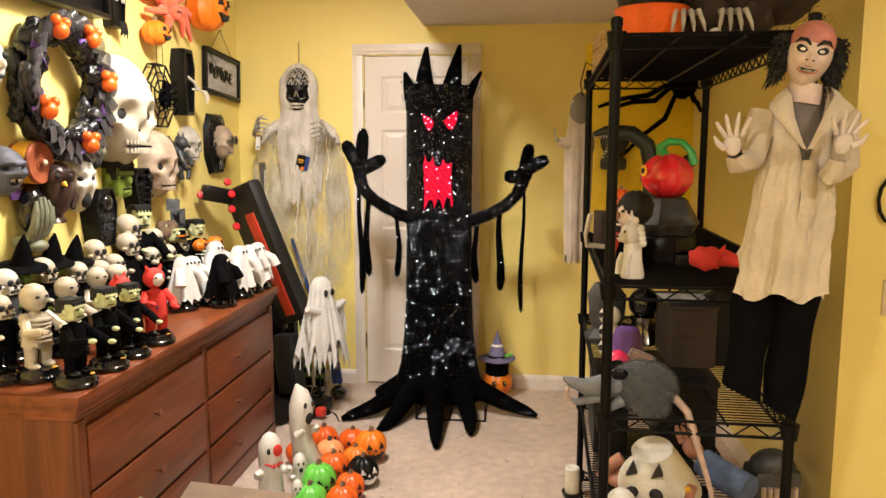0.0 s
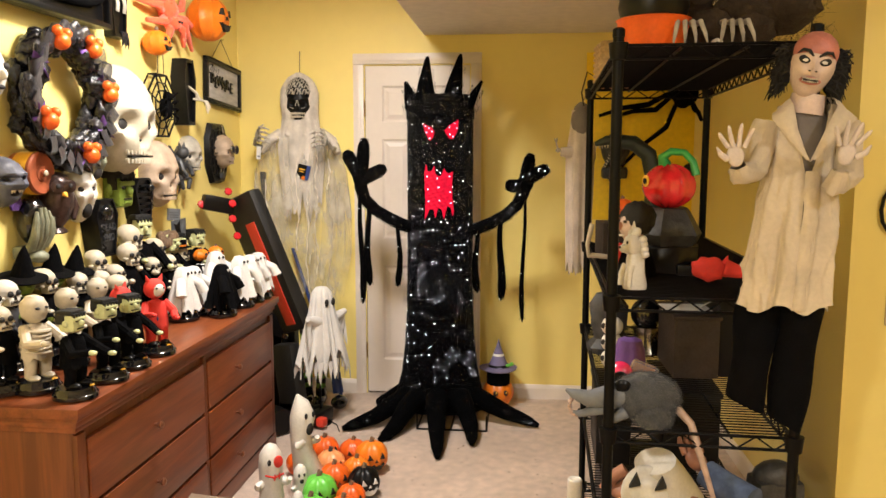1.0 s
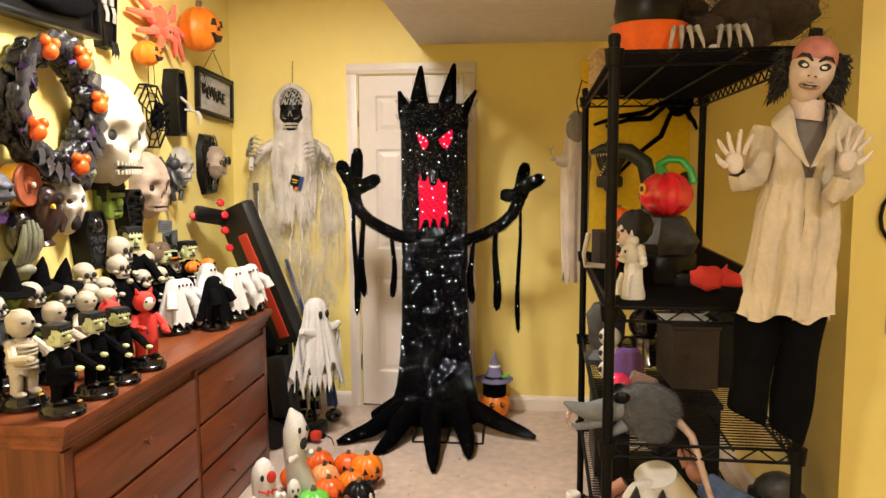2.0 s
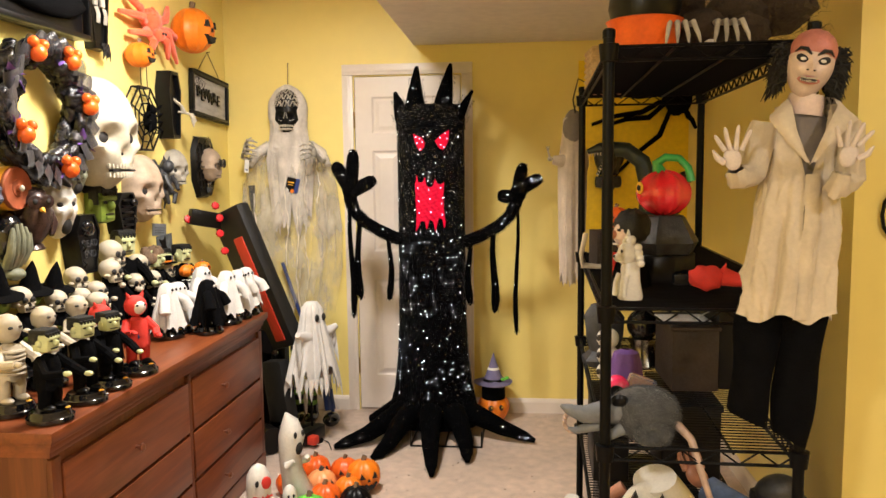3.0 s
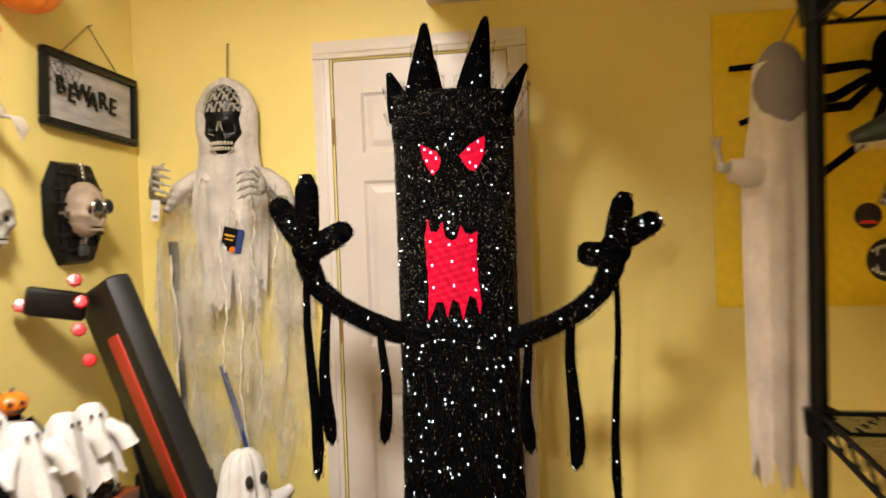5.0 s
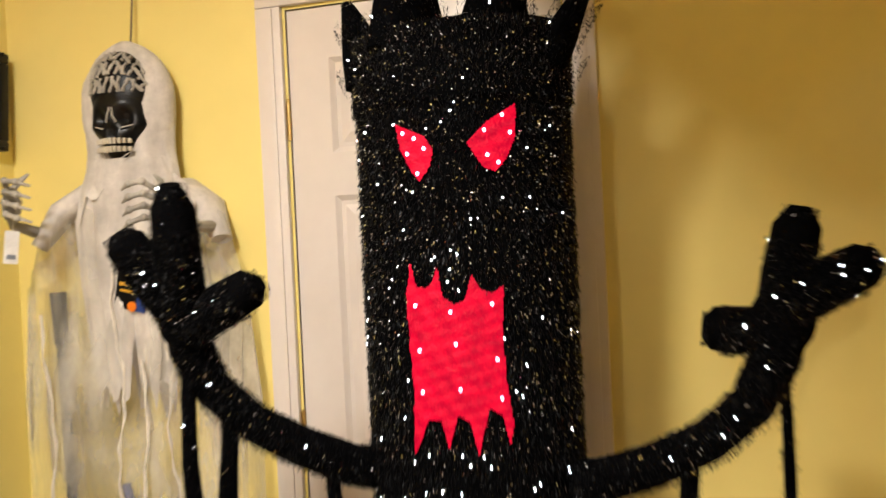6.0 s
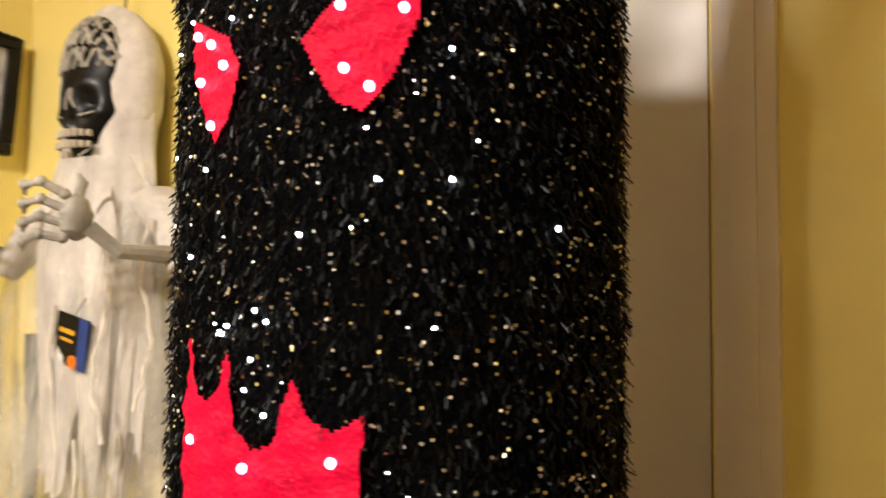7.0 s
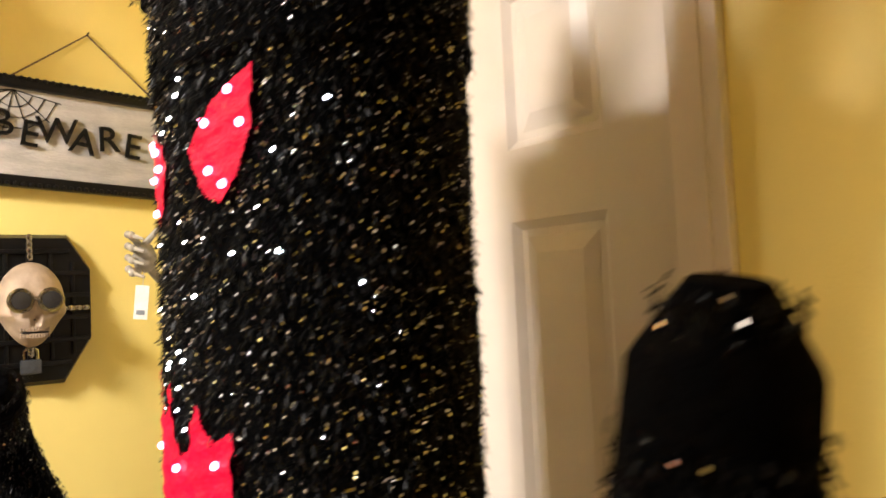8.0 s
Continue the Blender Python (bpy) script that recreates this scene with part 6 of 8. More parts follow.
# folded exercise bench, leaning behind the dresser
bench = thing("exercise_bench", "black and red folding exercise bench, stood on end", "exercise bench", Matrix())
A, B = Vector((-1.545, 4.08, 1.285)), Vector((-1.255, 4.10, 0.525))
axis = (A - B).normalized()
side = Vector((math.cos(radians(-32)), math.sin(radians(-32)), 0))
side = (side - axis * side.dot(axis)).normalized()
nrm = axis.cross(side)
frm = Matrix((side, nrm, axis)).transposed()
mid = (A + B) / 2
L = (A - B).length
part("back_pad", Mesh().box(mid, (0.27, 0.085, L), M_VINYL, frm, bev=0.028), bench)
face = nrm if nrm.y < 0 else -nrm
part("red_panel", Mesh().box(mid + face * 0.036 - axis * 0.06 + side * 0.035, (0.085, 0.022, L * 0.74), M_REDVINYL, frm, bev=0.0055), bench, "red vinyl stripe")
part("seat_pad", Mesh().box((-1.275, 4.02, 0.30), (0.16, 0.085, 0.34), M_VINYL, rot(0, -10, -30), bev=0.03), bench)
part("red_panel", Mesh().box((-1.243, 3.985, 0.31), (0.062, 0.012, 0.25), M_REDVINYL, rot(0, -10, -30), bev=0.0055), bench, "red vinyl stripe")
fr = Mesh().tube([(-1.47, 4.16, 0.03), (-1.45, 4.16, 0.6), (-1.56, 4.14, 1.1)], 0.026, M_BLACK, 12).tube([(-1.36, 4.16, 0.05), (-1.33, 4.16, 0.55)], 0.026, M_BLACK, 12)
fr.tube([(-1.40, 4.0, 0.045), (-1.12, 4.14, 0.045)], 0.045, M_BLACK, 14)
fr.box((-1.38, 4.14, 0.55), (0.12, 0.08, 0.12), M_BLACK, rot(0, 20, 0), bev=0.012)
fr.box((-1.40, 4.20, 0.36), (0.24, 0.09, 0.62), M_BLACK, bev=0.02)
part("frame", fr, bench, "black steel frame")
part("foot", Mesh().box((-1.12, 4.05, 0.05), (0.07, 0.20, 0.075), M_BLACK, rot(0, 0, -20), bev=0.02), bench)
part("foot_cap", Mesh().box((-1.085, 3.975, 0.045), (0.05, 0.05, 0.05), M_REDVINYL, rot(0, 0, -20), bev=0.012), bench, "red end cap")
part("roller", Mesh().tube([(-1.34, 3.93, 0.075), (-1.27, 3.86, 0.075)], 0.07, M_BLACK, 20), bench)
part("head_bracket", Mesh().box((-1.645, 4.0, 1.235), (0.17, 0.075, 0.085), M_BLACK, rot(0, 12, 40), bev=0.016), bench)
for p in ((-1.715, 3.94, 1.235), (-1.60, 4.03, 1.30), (-1.565, 3.99, 1.155), (-1.55, 4.01, 1.06), (-1.575, 4.02, 1.235)):
    k = Mesh().lathe([(0.010, 0.0), (0.020, 0.003), (0.021, 0.013), (0.017, 0.018), (0.002, 0.019)], p, M_REDPLASTIC, 16, rot(70, 0, 40), lambda a, i: 1 + 0.09 * math.cos(8 * a))
    part("adjusting_knob", k, bench, "red star knob")
part("bolt", Mesh().lathe([(0.016, 0.0), (0.016, 0.012), (0.008, 0.014), (0.002, 0.014)], (-1.312, 4.085, 0.495), M_CHROME, 14, rot(90, 0, 0)), bench, "bright steel bolt")

# pumpkin with a witch hat beside the tree
ph = thing("pumpkin_witch", "orange pumpkin in a purple witch hat with black band", "pumpkin", pose(-0.135, 4.49, 0, 0, 0, 12))
part("pumpkin", Mesh().ell((0, 0, 0.085), (0.092, 0.085, 0.085), M_ORANGE, seg=40, rings=14, fn=lambda p: p * (1 + 0.04 * math.cos(9 * math.atan2(p.y, p.x)))), ph)
for k in (-1, 1):
    part("eye", Mesh().ell((k * 0.03, -0.078, 0.10), (0.015, 0.010, 0.017), M_SOCKET, seg=12, rings=8).ell((k * 0.03 + 0.004, -0.088, 0.105), (0.005, 0.003, 0.006), M_AMBER, seg=8, rings=5), ph)
part("cap", Mesh().lathe([(0.068, 0.14), (0.070, 0.16), (0.068, 0.235), (0.002, 0.238)], (0, 0, 0), M_BLACKCLOTH, 26), ph, "black band with small eyes")
part("hat", Mesh().lathe([(0.112, 0.232), (0.114, 0.237), (0.062, 0.244), (0.046, 0.28), (0.028, 0.33), (0.012, 0.375), (0.002, 0.41)], (0, 0, 0), mat("lilac_felt", (0.17, 0.15, 0.27), 0.9, var=0.15, bump=0.4), 26, ripple=lambda a, i: 1 + 0.05 * math.sin(3 * a) * (i < 3)), ph, "lilac felt hat")
part("hat_band", Mesh().lathe([(0.0625, 0.247), (0.058, 0.26)], (0, 0, 0), M_BLACK, 26).lathe([(0.036, 0.312), (0.031, 0.325)], (0, 0, 0), M_TAG, 20), ph)
part("bow", Mesh().ell((0.05, -0.05, 0.262), (0.016, 0.008, 0.010), M_LIME, seg=10, rings=6).ell((0.072, -0.045, 0.268), (0.014, 0.008, 0.011), M_LIME, seg=10, rings=6), ph, "small green bow")


# ---- wire shelving ----
SU = math.radians(-1.9)
SHELF = pose(0.222, 1.94, 0, 0, 0, -1.9)
SW, SL = 0.455, 1.25
LEVELS = (0.10, 0.42, 0.79, 1.135, 1.755)
shelf = thing("wire_shelving", "tall black wire shelving unit crowded with halloween props", "shelving", SHELF)
for x, y in ((0, 0), (SW, 0), (0, SL), (SW, SL)):
    p = Mesh().tube([(x, y, 0.02), (x, y, 1.775)], 0.0135, M_STEEL, 14)
    p.lathe([(0.015, 0.0), (0.015, 0.018), (0.010, 0.022), (0.002, 0.022)], (x, y, 1.775), M_STEEL, 14)
    p.lathe([(0.020, 0.0), (0.020, 0.012), (0.012, 0.022)], (x, y, 0.0), M_STEEL, 14)
    post = part("post", p, shelf)
    for z in LEVELS:
        part("collar", Mesh().lathe([(0.0138, -0.035), (0.020, -0.034), (0.024, 0.006), (0.0138, 0.008)], (x, y, z), M_STEEL, 14), post)
for z in LEVELS:
    m = Mesh()
    for dz in (0.0, -0.032):
        m.tube([(0, 0, z + dz), (SW, 0, z + dz)], 0.0042, M_STEEL, 6)
        m.tube([(0, SL, z + dz), (SW, SL, z + dz)], 0.0042, M_STEEL, 6)
        m.tube([(0, 0, z + dz), (0, SL, z + dz)], 0.0042, M_STEEL, 6)
        m.tube([(SW, 0, z + dz), (SW, SL, z + dz)], 0.0042, M_STEEL, 6)
    for y in (0, SL):
        m.tube([(SW * k / 10, y, z - 0.032 * (k % 2)) for k in range(11)], 0.0028, M_STEEL, 5)
    for x in (0, SW):
        m.tube([(x, SL * k / 34, z - 0.032 * (k % 2)) for k in range(35)], 0.0028, M_STEEL, 5)
    rim = part("shelf_rim", m, shelf, "truss-edged wire rim")
    m = Mesh()
    for k in range(1, 58):
        y = SL * k / 58
        m.tube([(0.004, y, z + 0.001), (SW - 0.004, y, z + 0.001)], 0.0020, M_STEEL, 5)
    for x in (0.15, 0.305):
        m.tube([(x, 0, z - 0.006), (x, SL, z - 0.006)], 0.0036, M_STEEL, 6)
    tagged(part("wire_deck", m, shelf, "closely spaced black wires"), kind="stuff")


def on_shelf(u, v, level, turn=0.0):
    """A place v across and u along the shelf, on one of its decks."""
    return SHELF @ pose(v, u, LEVELS[level] + 0.0035, 0, 0, turn)


# top deck
tub = thing("orange_tub", "orange plastic bowl with a black cauldron lid", "bowl", on_shelf(0.20, 0.105, 4))
part("bowl", Mesh().lathe([(0.055, 0.0), (0.072, 0.004), (0.088, 0.05), (0.095, 0.085), (0.098, 0.088), (0.094, 0.09), (0.002, 0.084)], (0, 0, 0), M_ORANGE2, 32), tub)
part("cauldron", Mesh().lathe([(0.085, 0.092), (0.092, 0.12), (0.085, 0.17), (0.06, 0.20), (0.066, 0.215), (0.002, 0.215)], (0, 0, 0), M_BLACK, 28), tub, "black plastic cauldron")
bk = thing("wicker_box", "pale woven wicker box on the top deck", "box", on_shelf(1.02, 0.06, 4, 6))
part("body", Mesh().box((0, 0, 0.075), (0.10, 0.15, 0.15), M_WICKER, bev=0.012), bk)
for k in range(7):
    part("woven_band", Mesh().box((0, 0, 0.015 + k * 0.02), (0.108, 0.158, 0.013), M_WICKER, bev=0.005), bk)
m = Mesh()
for k in range(5):
    m.tube([(-0.02 + 0.02 * k, 0, 0.02 + 0.01 * k), (-0.06 + 0.03 * k, -0.03, 0.05), (-0.07 + 0.03 * k, -0.02, 0.0), (-0.05 + 0.02 * k, 0.03, 0.012)], [0.016, 0.012, 0.01, 0.006], M_SKIN, 8)
m.tube([(-0.05, 0.0, 0.03), (-0.10, 0.01, 0.06), (-0.12, 0.0, -0.02), (-0.11, 0.01, -0.07)], 0.003, M_BLACK, 6)
m.ell((0, 0.01, 0.018), (0.05, 0.04, 0.017), M_SKIN)
solo("severed_hand", m, "crumpled latex hand with a loose black wire", "prop hand", on_shelf(1.15, 0.08, 4))
beast = thing("furry_beast", "dark brown furry creature with long pale claws", "prop creature", on_shelf(0.45, 0.29, 4))
m = Mesh()
rng = random.Random(9)
for k in range(26):
    m.ell((rng.uniform(-0.09, 0.20), rng.uniform(-0.2, 0.42), rng.uniform(0.055, 0.20)), (0.075, 0.09, 0.055), M_HAIRBROWN, None, 12, 8, lambda p: p * (1 + 0.12 * math.sin(13 * p.x + 7 * p.z) * math.sin(11 * p.y)))
tagged(part("pelt", m, beast), kind="stuff")
m = Mesh()
for _ in range(7000):
    c = Vector((rng.uniform(-0.15, 0.26), rng.uniform(-0.29, 0.45), rng.uniform(0.02, 0.26)))
    d = Vector((rng.gauss(0, 0.5), rng.gauss(-0.3, 0.5), rng.gauss(-0.4, 0.5))).normalized() * rng.uniform(0.02, 0.045)
    s = d.orthogonal().normalized() * 0.0008
    m.add([c - s, c + s, c + d], [(0, 1, 2)], M_HAIRBROWN)
tagged(part("fur", m, beast), kind="stuff")
for g, x0 in enumerate((-0.13, -0.015)):
    for j in range(4):
        x = x0 + 0.019 * j
        c = Mesh().tube([(x, -0.27, 0.075), (x - 0.004, -0.325, 0.07), (x - 0.012 + 0.006 * j, -0.345, 0.035), (x - 0.016 + 0.010 * j, -0.340, 0.004 + 0.005 * (j % 2))], [0.008, 0.007, 0.005, 0.001], M_GREYBONE, 8)
        part("claw", c, beast, "long pale claw")
m = Mesh().ell((0, 0, 0.012), (0.024, 0.016, 0.012), M_REDPLASTIC, seg=12, rings=8).lathe([(0.015, 0.0), (0.018, 0.004), (0.015, 0.010), (0.007, 0.010)], (0.028, -0.012, 0.016), M_WHITE, 14, rot(70, 0, 0))
m.ell((0.028, -0.020, 0.019), (0.006, 0.003, 0.006), M_SOCKET, seg=8, rings=5)
solo("toy_eye", m, "small red toy with a round white eye", "toy", SHELF @ pose(0.235, 0.18, 1.7585))

def face_form(p):
    x, y, z = p
    out, low = 1.0, max(0.0, -z)
    if y < 0:
        a = abs(x)
        out += 0.24 * bell(a, z, 0.0, -0.12, 0.11, 0.17) + 0.08 * bell(a, z, 0.34, 0.20, 0.26, 0.07) + 0.09 * bell(a, z, 0.46, -0.22, 0.20, 0.14) + 0.10 * bell(a, z, 0.0, -0.82, 0.22, 0.14)
        out -= 0.15 * bell(a, z, 0.36, 0.06, 0.17, 0.10) + 0.08 * bell(a, z, 0.0, -0.46, 0.34, 0.09) + 0.08 * bell(a, z, 0.66, -0.46, 0.2, 0.2)
    return x * (1.0 - 0.34 * low ** 1.5), y * out, z


# second deck
dog = thing("white_dog", "white plastic dog lamp with curly ears", "dog figure", on_shelf(0.13, 0.07, 3, -62) @ Matrix.Scale(0.92, 4))
m = Mesh().lathe([(0.034, 0.0), (0.036, 0.01), (0.028, 0.05), (0.026, 0.09), (0.02, 0.11)], (0, 0, 0), M_WHITE, 22, ripple=lambda a, i: 1 + 0.05 * math.sin(4 * a))
m.ell((0, -0.006, 0.128), (0.030, 0.034, 0.032), M_WHITE, seg=18, rings=12)
m.ell((0, -0.036, 0.118), (0.015, 0.018, 0.013), M_WHITE)
for k in (-1, 1):
    for j in range(4):
        m.ell((k * (0.030 + 0.004 * j), 0.004, 0.146 - 0.014 * j), (0.012, 0.012, 0.011), M_WHITE, seg=10, rings=7)
    m.tube([(k * 0.012, -0.022, 0.07), (k * 0.016, -0.032, 0.045), (k * 0.016, -0.034, 0.01)], [0.012, 0.011, 0.012], M_WHITE, 10)
for j in range(4):
    m.ell((-0.012 + 0.009 * j, -0.006, 0.158 + 0.008 * (j % 2)), (0.012, 0.012, 0.013), M_WHITE, seg=10, rings=7)
m.lathe([(0.012, 0.0), (0.006, 0.02), (0.001, 0.035)], (-0.012, 0, 0.160), M_WHITE, 10)
part("body", m, dog)
for k in (-1, 1):
    part("eye", Mesh().ell((k * 0.011, -0.036, 0.136), (0.004, 0.003, 0.005), M_SOCKET, seg=8, rings=5), dog)
part("nose", Mesh().ell((0, -0.053, 0.122), (0.005, 0.004, 0.004), M_SOCKET, seg=8, rings=5), dog)
m = Mesh().ell((0, 0, 0.165), (0.040, 0.046, 0.058), M_FACE, None, 36, 28, face_form)
m.ell((0, 0.020, 0.188), (0.062, 0.060, 0.056), M_HAIR, None, 26, 16, lambda p: p * (1 + 0.08 * math.sin(11 * p.x + 7 * p.z) * math.sin(9 * p.y)))
m.ell((0, -0.052, 0.165), (0.008, 0.016, 0.014), M_SKIN)
m.box((0, -0.046, 0.135), (0.026, 0.012, 0.006), M_WHITE, bev=0.002)
for k in (-1, 1):
    m.ell((k * 0.018, -0.043, 0.18), (0.008, 0.006, 0.005), M_SOCKET, seg=8, rings=5)
m.robe((0, 0, 0), [(0.03, 0.12), (0.06, 0.10), (0.085, 0.05), (0.095, 0.004)], M_BLACKCLOTH, 6, 0.08, 0.002, 40, 0.8, 3)
m.prism([(-0.02, 0.11), (0.02, 0.11), (0.012, 0.03), (-0.012, 0.03)], -0.075, -0.05, M_RED)
solo("vampire_bust", m, "dark-haired vampire bust in a black cape", "bust", on_shelf(0.36, 0.085, 3, -62)).scale = (0.85, 0.85, 0.9)
lan = thing("hexagonal_lantern", "black six-sided plastic lantern base, dusty", "lantern", on_shelf(0.50, 0.205, 3, 12))
part("base", Mesh().lathe([(0.098, 0.0), (0.102, 0.006), (0.102, 0.075), (0.098, 0.08), (0.002, 0.081)], (0, 0, 0), M_BLACK, 8), lan)
part("hood", Mesh().lathe([(0.095, 0.0815), (0.112, 0.115), (0.070, 0.185), (0.062, 0.193), (0.002, 0.194)], (0, 0, 0), M_PEWTERDARK, 6), lan, "dark flecked hood")
pk = thing("red_pumpkin", "shiny red pumpkin pail with a green handle", "pumpkin", on_shelf(0.50, 0.205, 3, -25) @ pose(0, 0, 0.1945))
part("shell", Mesh().ell((0, 0, 0.066), (0.080, 0.076, 0.066), M_WINE, seg=44, rings=16, fn=lambda p: p * (1 + 0.05 * math.cos(8 * math.atan2(p.y, p.x)))), pk)
part("handle", Mesh().tube([(-0.012, 0, 0.125), (-0.02, 0, 0.155), (0.005, 0, 0.172), (0.045, 0, 0.168), (0.072, 0, 0.14), (0.082, 0, 0.10)], [0.022, 0.016, 0.012, 0.011, 0.011, 0.013], M_LEAFG, 12), pk, "curled green vine handle")
part("eye", Mesh().lathe([(0.018, 0), (0.018, 0.003), (0.002, 0.004)], (-0.052, -0.058, 0.082), M_AMBER, 14, rot(90, 0, -42)).lathe([(0.009, 0.004), (0.009, 0.006), (0.001, 0.007)], (-0.052, -0.058, 0.082), M_SOCKET, 12, rot(90, 0, -42)), pk, "round printed eye")
m = Mesh().ell((-0.02, 0, 0.035), (0.048, 0.03, 0.034), M_RED, seg=20, rings=12, fn=lambda p: p * (1 + 0.09 * math.sin(8 * p.x + 5 * p.z)))
m.tube([(0.02, 0, 0.04), (0.06, 0, 0.03), (0.085, 0, 0.022)], [0.026, 0.018, 0.008], M_RED, 12)
m.prism([(0.012, 0.055), (0.03, 0.075), (0.028, 0.045)], -0.01, 0.006, M_RED)
solo("felt_bat", m, "crumpled red felt toy", "toy", on_shelf(0.235, 0.30, 3, -8) @ pose(0, 0, 0.006))
solo("black_case", Mesh().box((0, 0, 0.016), (0.25, 0.86, 0.032), M_BLACK, bev=0.006).box((0, 0, 0.0345), (0.20, 0.80, 0.005), M_BLACKCLOTH, bev=0.002), "flat black case lying on the deck", "case", on_shelf(0.80, 0.345, 3))
ser = Mesh().tube([(0.09, 0, 0.0), (0.11, 0, 0.12), (0.115, 0, 0.26), (0.09, 0, 0.36), (0.03, 0, 0.405), (-0.03, 0, 0.41)], [0.038, 0.034, 0.033, 0.032, 0.030, 0.028], M_DINO, 16)
ser.tube([(-0.02, 0, 0.41), (-0.07, 0, 0.415), (-0.115, 0, 0.40)], [0.030, 0.024, 0.012], M_DINO, 14, 0.8)
ser.tube([(-0.02, 0, 0.395), (-0.05, 0, 0.355), (-0.075, 0, 0.31)], [0.024, 0.017, 0.010], M_DINO, 12, 0.8)
for j in range(6):
    ser.lathe([(0.0032, 0.0), (0.001, 0.012)], (-0.055 - 0.011 * j, -0.012, 0.398 - 0.001 * j), M_BONE, 6, rot(180, 0, 0))
    ser.lathe([(0.0032, 0.0), (0.001, 0.011)], (-0.048 - 0.005 * j, -0.012, 0.362 - 0.01 * j), M_BONE, 6, rot(0, -50, 0))
ser.ell((-0.045, -0.024, 0.43), (0.008, 0.006, 0.006), M_AMBER, seg=8, rings=5)
solo("serpent", ser, "dark green open-jawed serpent rearing up", "serpent", on_shelf(1.13, 0.13, 3))
solo("box", Mesh().box((0, 0, 0.06), (0.16, 0.14, 0.12), M_BROWNBOX, bev=0.004), "plain dark brown box", "box", on_shelf(0.86, 0.10, 3, 8))
solo("pumpkin_lantern", jack(Mesh(), 0.045, M_ORANGE2), "small orange pumpkin on a brown box", "pumpkin", on_shelf(0.86, 0.10, 3) @ pose(0, 0, 0.1205))
solo("black_box", Mesh().box((0, 0, 0.055), (0.13, 0.10, 0.11), M_BLACK, bev=0.005).box((0, 0, 0.113), (0.135, 0.105, 0.008), M_BLACK, bev=0.002), "small black box on the flat case", "box", on_shelf(1.185, 0.31, 3) @ pose(0, 0, 0.0375))
solo("pumpkin_lantern", jack(Mesh(), 0.064, M_ORANGE2, 1.0), "orange plastic jack-o'-lantern on a black box", "pumpkin", on_shelf(1.185, 0.31, 3, -35) @ pose(0, 0, 0.155))
m = Mesh().tube([(0.02, 0, 0.004), (-0.05, 0, 0.008), (-0.055, -0.01, 0.05), (-0.04, -0.01, 0.12)], [0.007, 0.008, 0.008, 0.009], M_BONE, 10).tube([(0.02, 0.03, 0.004), (-0.05, 0.03, 0.01), (-0.055, 0.02, 0.05)], [0.006, 0.007, 0.006], M_BONE, 10)
solo("bone_arm", m, "bent bone-coloured skeleton arm", "bone", on_shelf(0.75, 0.03, 3))

# third deck
stk = Mesh()
for k, z in enumerate((0.028, 0.083, 0.138)):
    stk.ell((0, 0, z), (0.036, 0.036, 0.033), M_WHITE, seg=20, rings=12)
    for s in (-1, 1):
        stk.ell((s * 0.014, -0.031, z + 0.004), (0.009, 0.006, 0.010), M_SOCKET, seg=12, rings=7)
    stk.ell((0, -0.034, z - 0.012), (0.004, 0.003, 0.006), M_SOCKET, seg=8, rings=5)
solo("totem", stk, "three white skulls stacked as one ornament", "skull ornament", on_shelf(0.60, 0.055, 2, -35))
m = Mesh().lathe([(0.07, 0.0), (0.075, 0.02), (0.05, 0.05), (0.06, 0.10), (0.065, 0.17), (0.04, 0.21), (0.002, 0.22)], (0, 0, 0), M_PEWTER, 18, ripple=lambda a, i: 1 + 0.12 * math.sin(5 * a + i))
solo("stone_figure", m, "dark lumpy stone-like figure", "figure", on_shelf(0.82, 0.06, 2))
ball = thing("crystal_ball", "dark glass ball on a silver stand", "crystal ball", on_shelf(0.80, 0.19, 2))
part("globe", Mesh().ell((0, 0, 0.145), (0.056, 0.056, 0.056), M_GLOSS, seg=28, rings=16), ball)
part("stand", Mesh().lathe([(0.052, 0.0), (0.055, 0.008), (0.046, 0.03), (0.038, 0.06), (0.042, 0.085), (0.047, 0.098), (0.044, 0.10)], (0, 0, 0), M_CHROME, 24, ripple=lambda a, i: 1 + 0.05 * math.cos(10 * a)), ball, "embossed silver stand")
solo("wooden_box", Mesh().box((0, 0, 0.095), (0.14, 0.26, 0.19), M_BROWNBOX, bev=0.006).box((0, 0, 0.194), (0.15, 0.27, 0.012), M_BROWNBOX, bev=0.003), "dark brown wooden box on the deck", "box", on_shelf(0.62, 0.30, 2, 3))
m = Mesh().box((0, 0, 0.004), (0.15, 0.12, 0.008), M_TAG, bev=0.002).tube([(0.05, 0, 0.01), (0.10, 0.02, 0.03), (0.12, 0.02, -0.02), (0.11, 0.0, -0.10)], 0.0022, M_TAG, 5)
solo("white_board", m, "thin white panel with a trailing white wire", "panel", on_shelf(0.60, 0.285, 2, 4) @ pose(0, 0, 0.2005))
m = Mesh().robe((0, 0, 0), [(0.012, 0.165), (0.035, 0.155), (0.045, 0.12), (0.05, 0.07), (0.058, 0.02), (0.062, 0.002)], M_PURPLE, 5, 0.10, 0.0, 40, 0.9, 14)
solo("purple_hat", m, "crumpled purple cloth hat", "hat", on_shelf(0.34, 0.085, 2))
toy = thing("wind_up_toy", "pink ball toy in a clear plastic pack", "toy pack", on_shelf(0.185, 0.045, 2))
part("pink_ball", Mesh().ell((0, 0, 0.095), (0.034, 0.034, 0.034), M_PINK, seg=20, rings=12), toy, "hot pink ball")
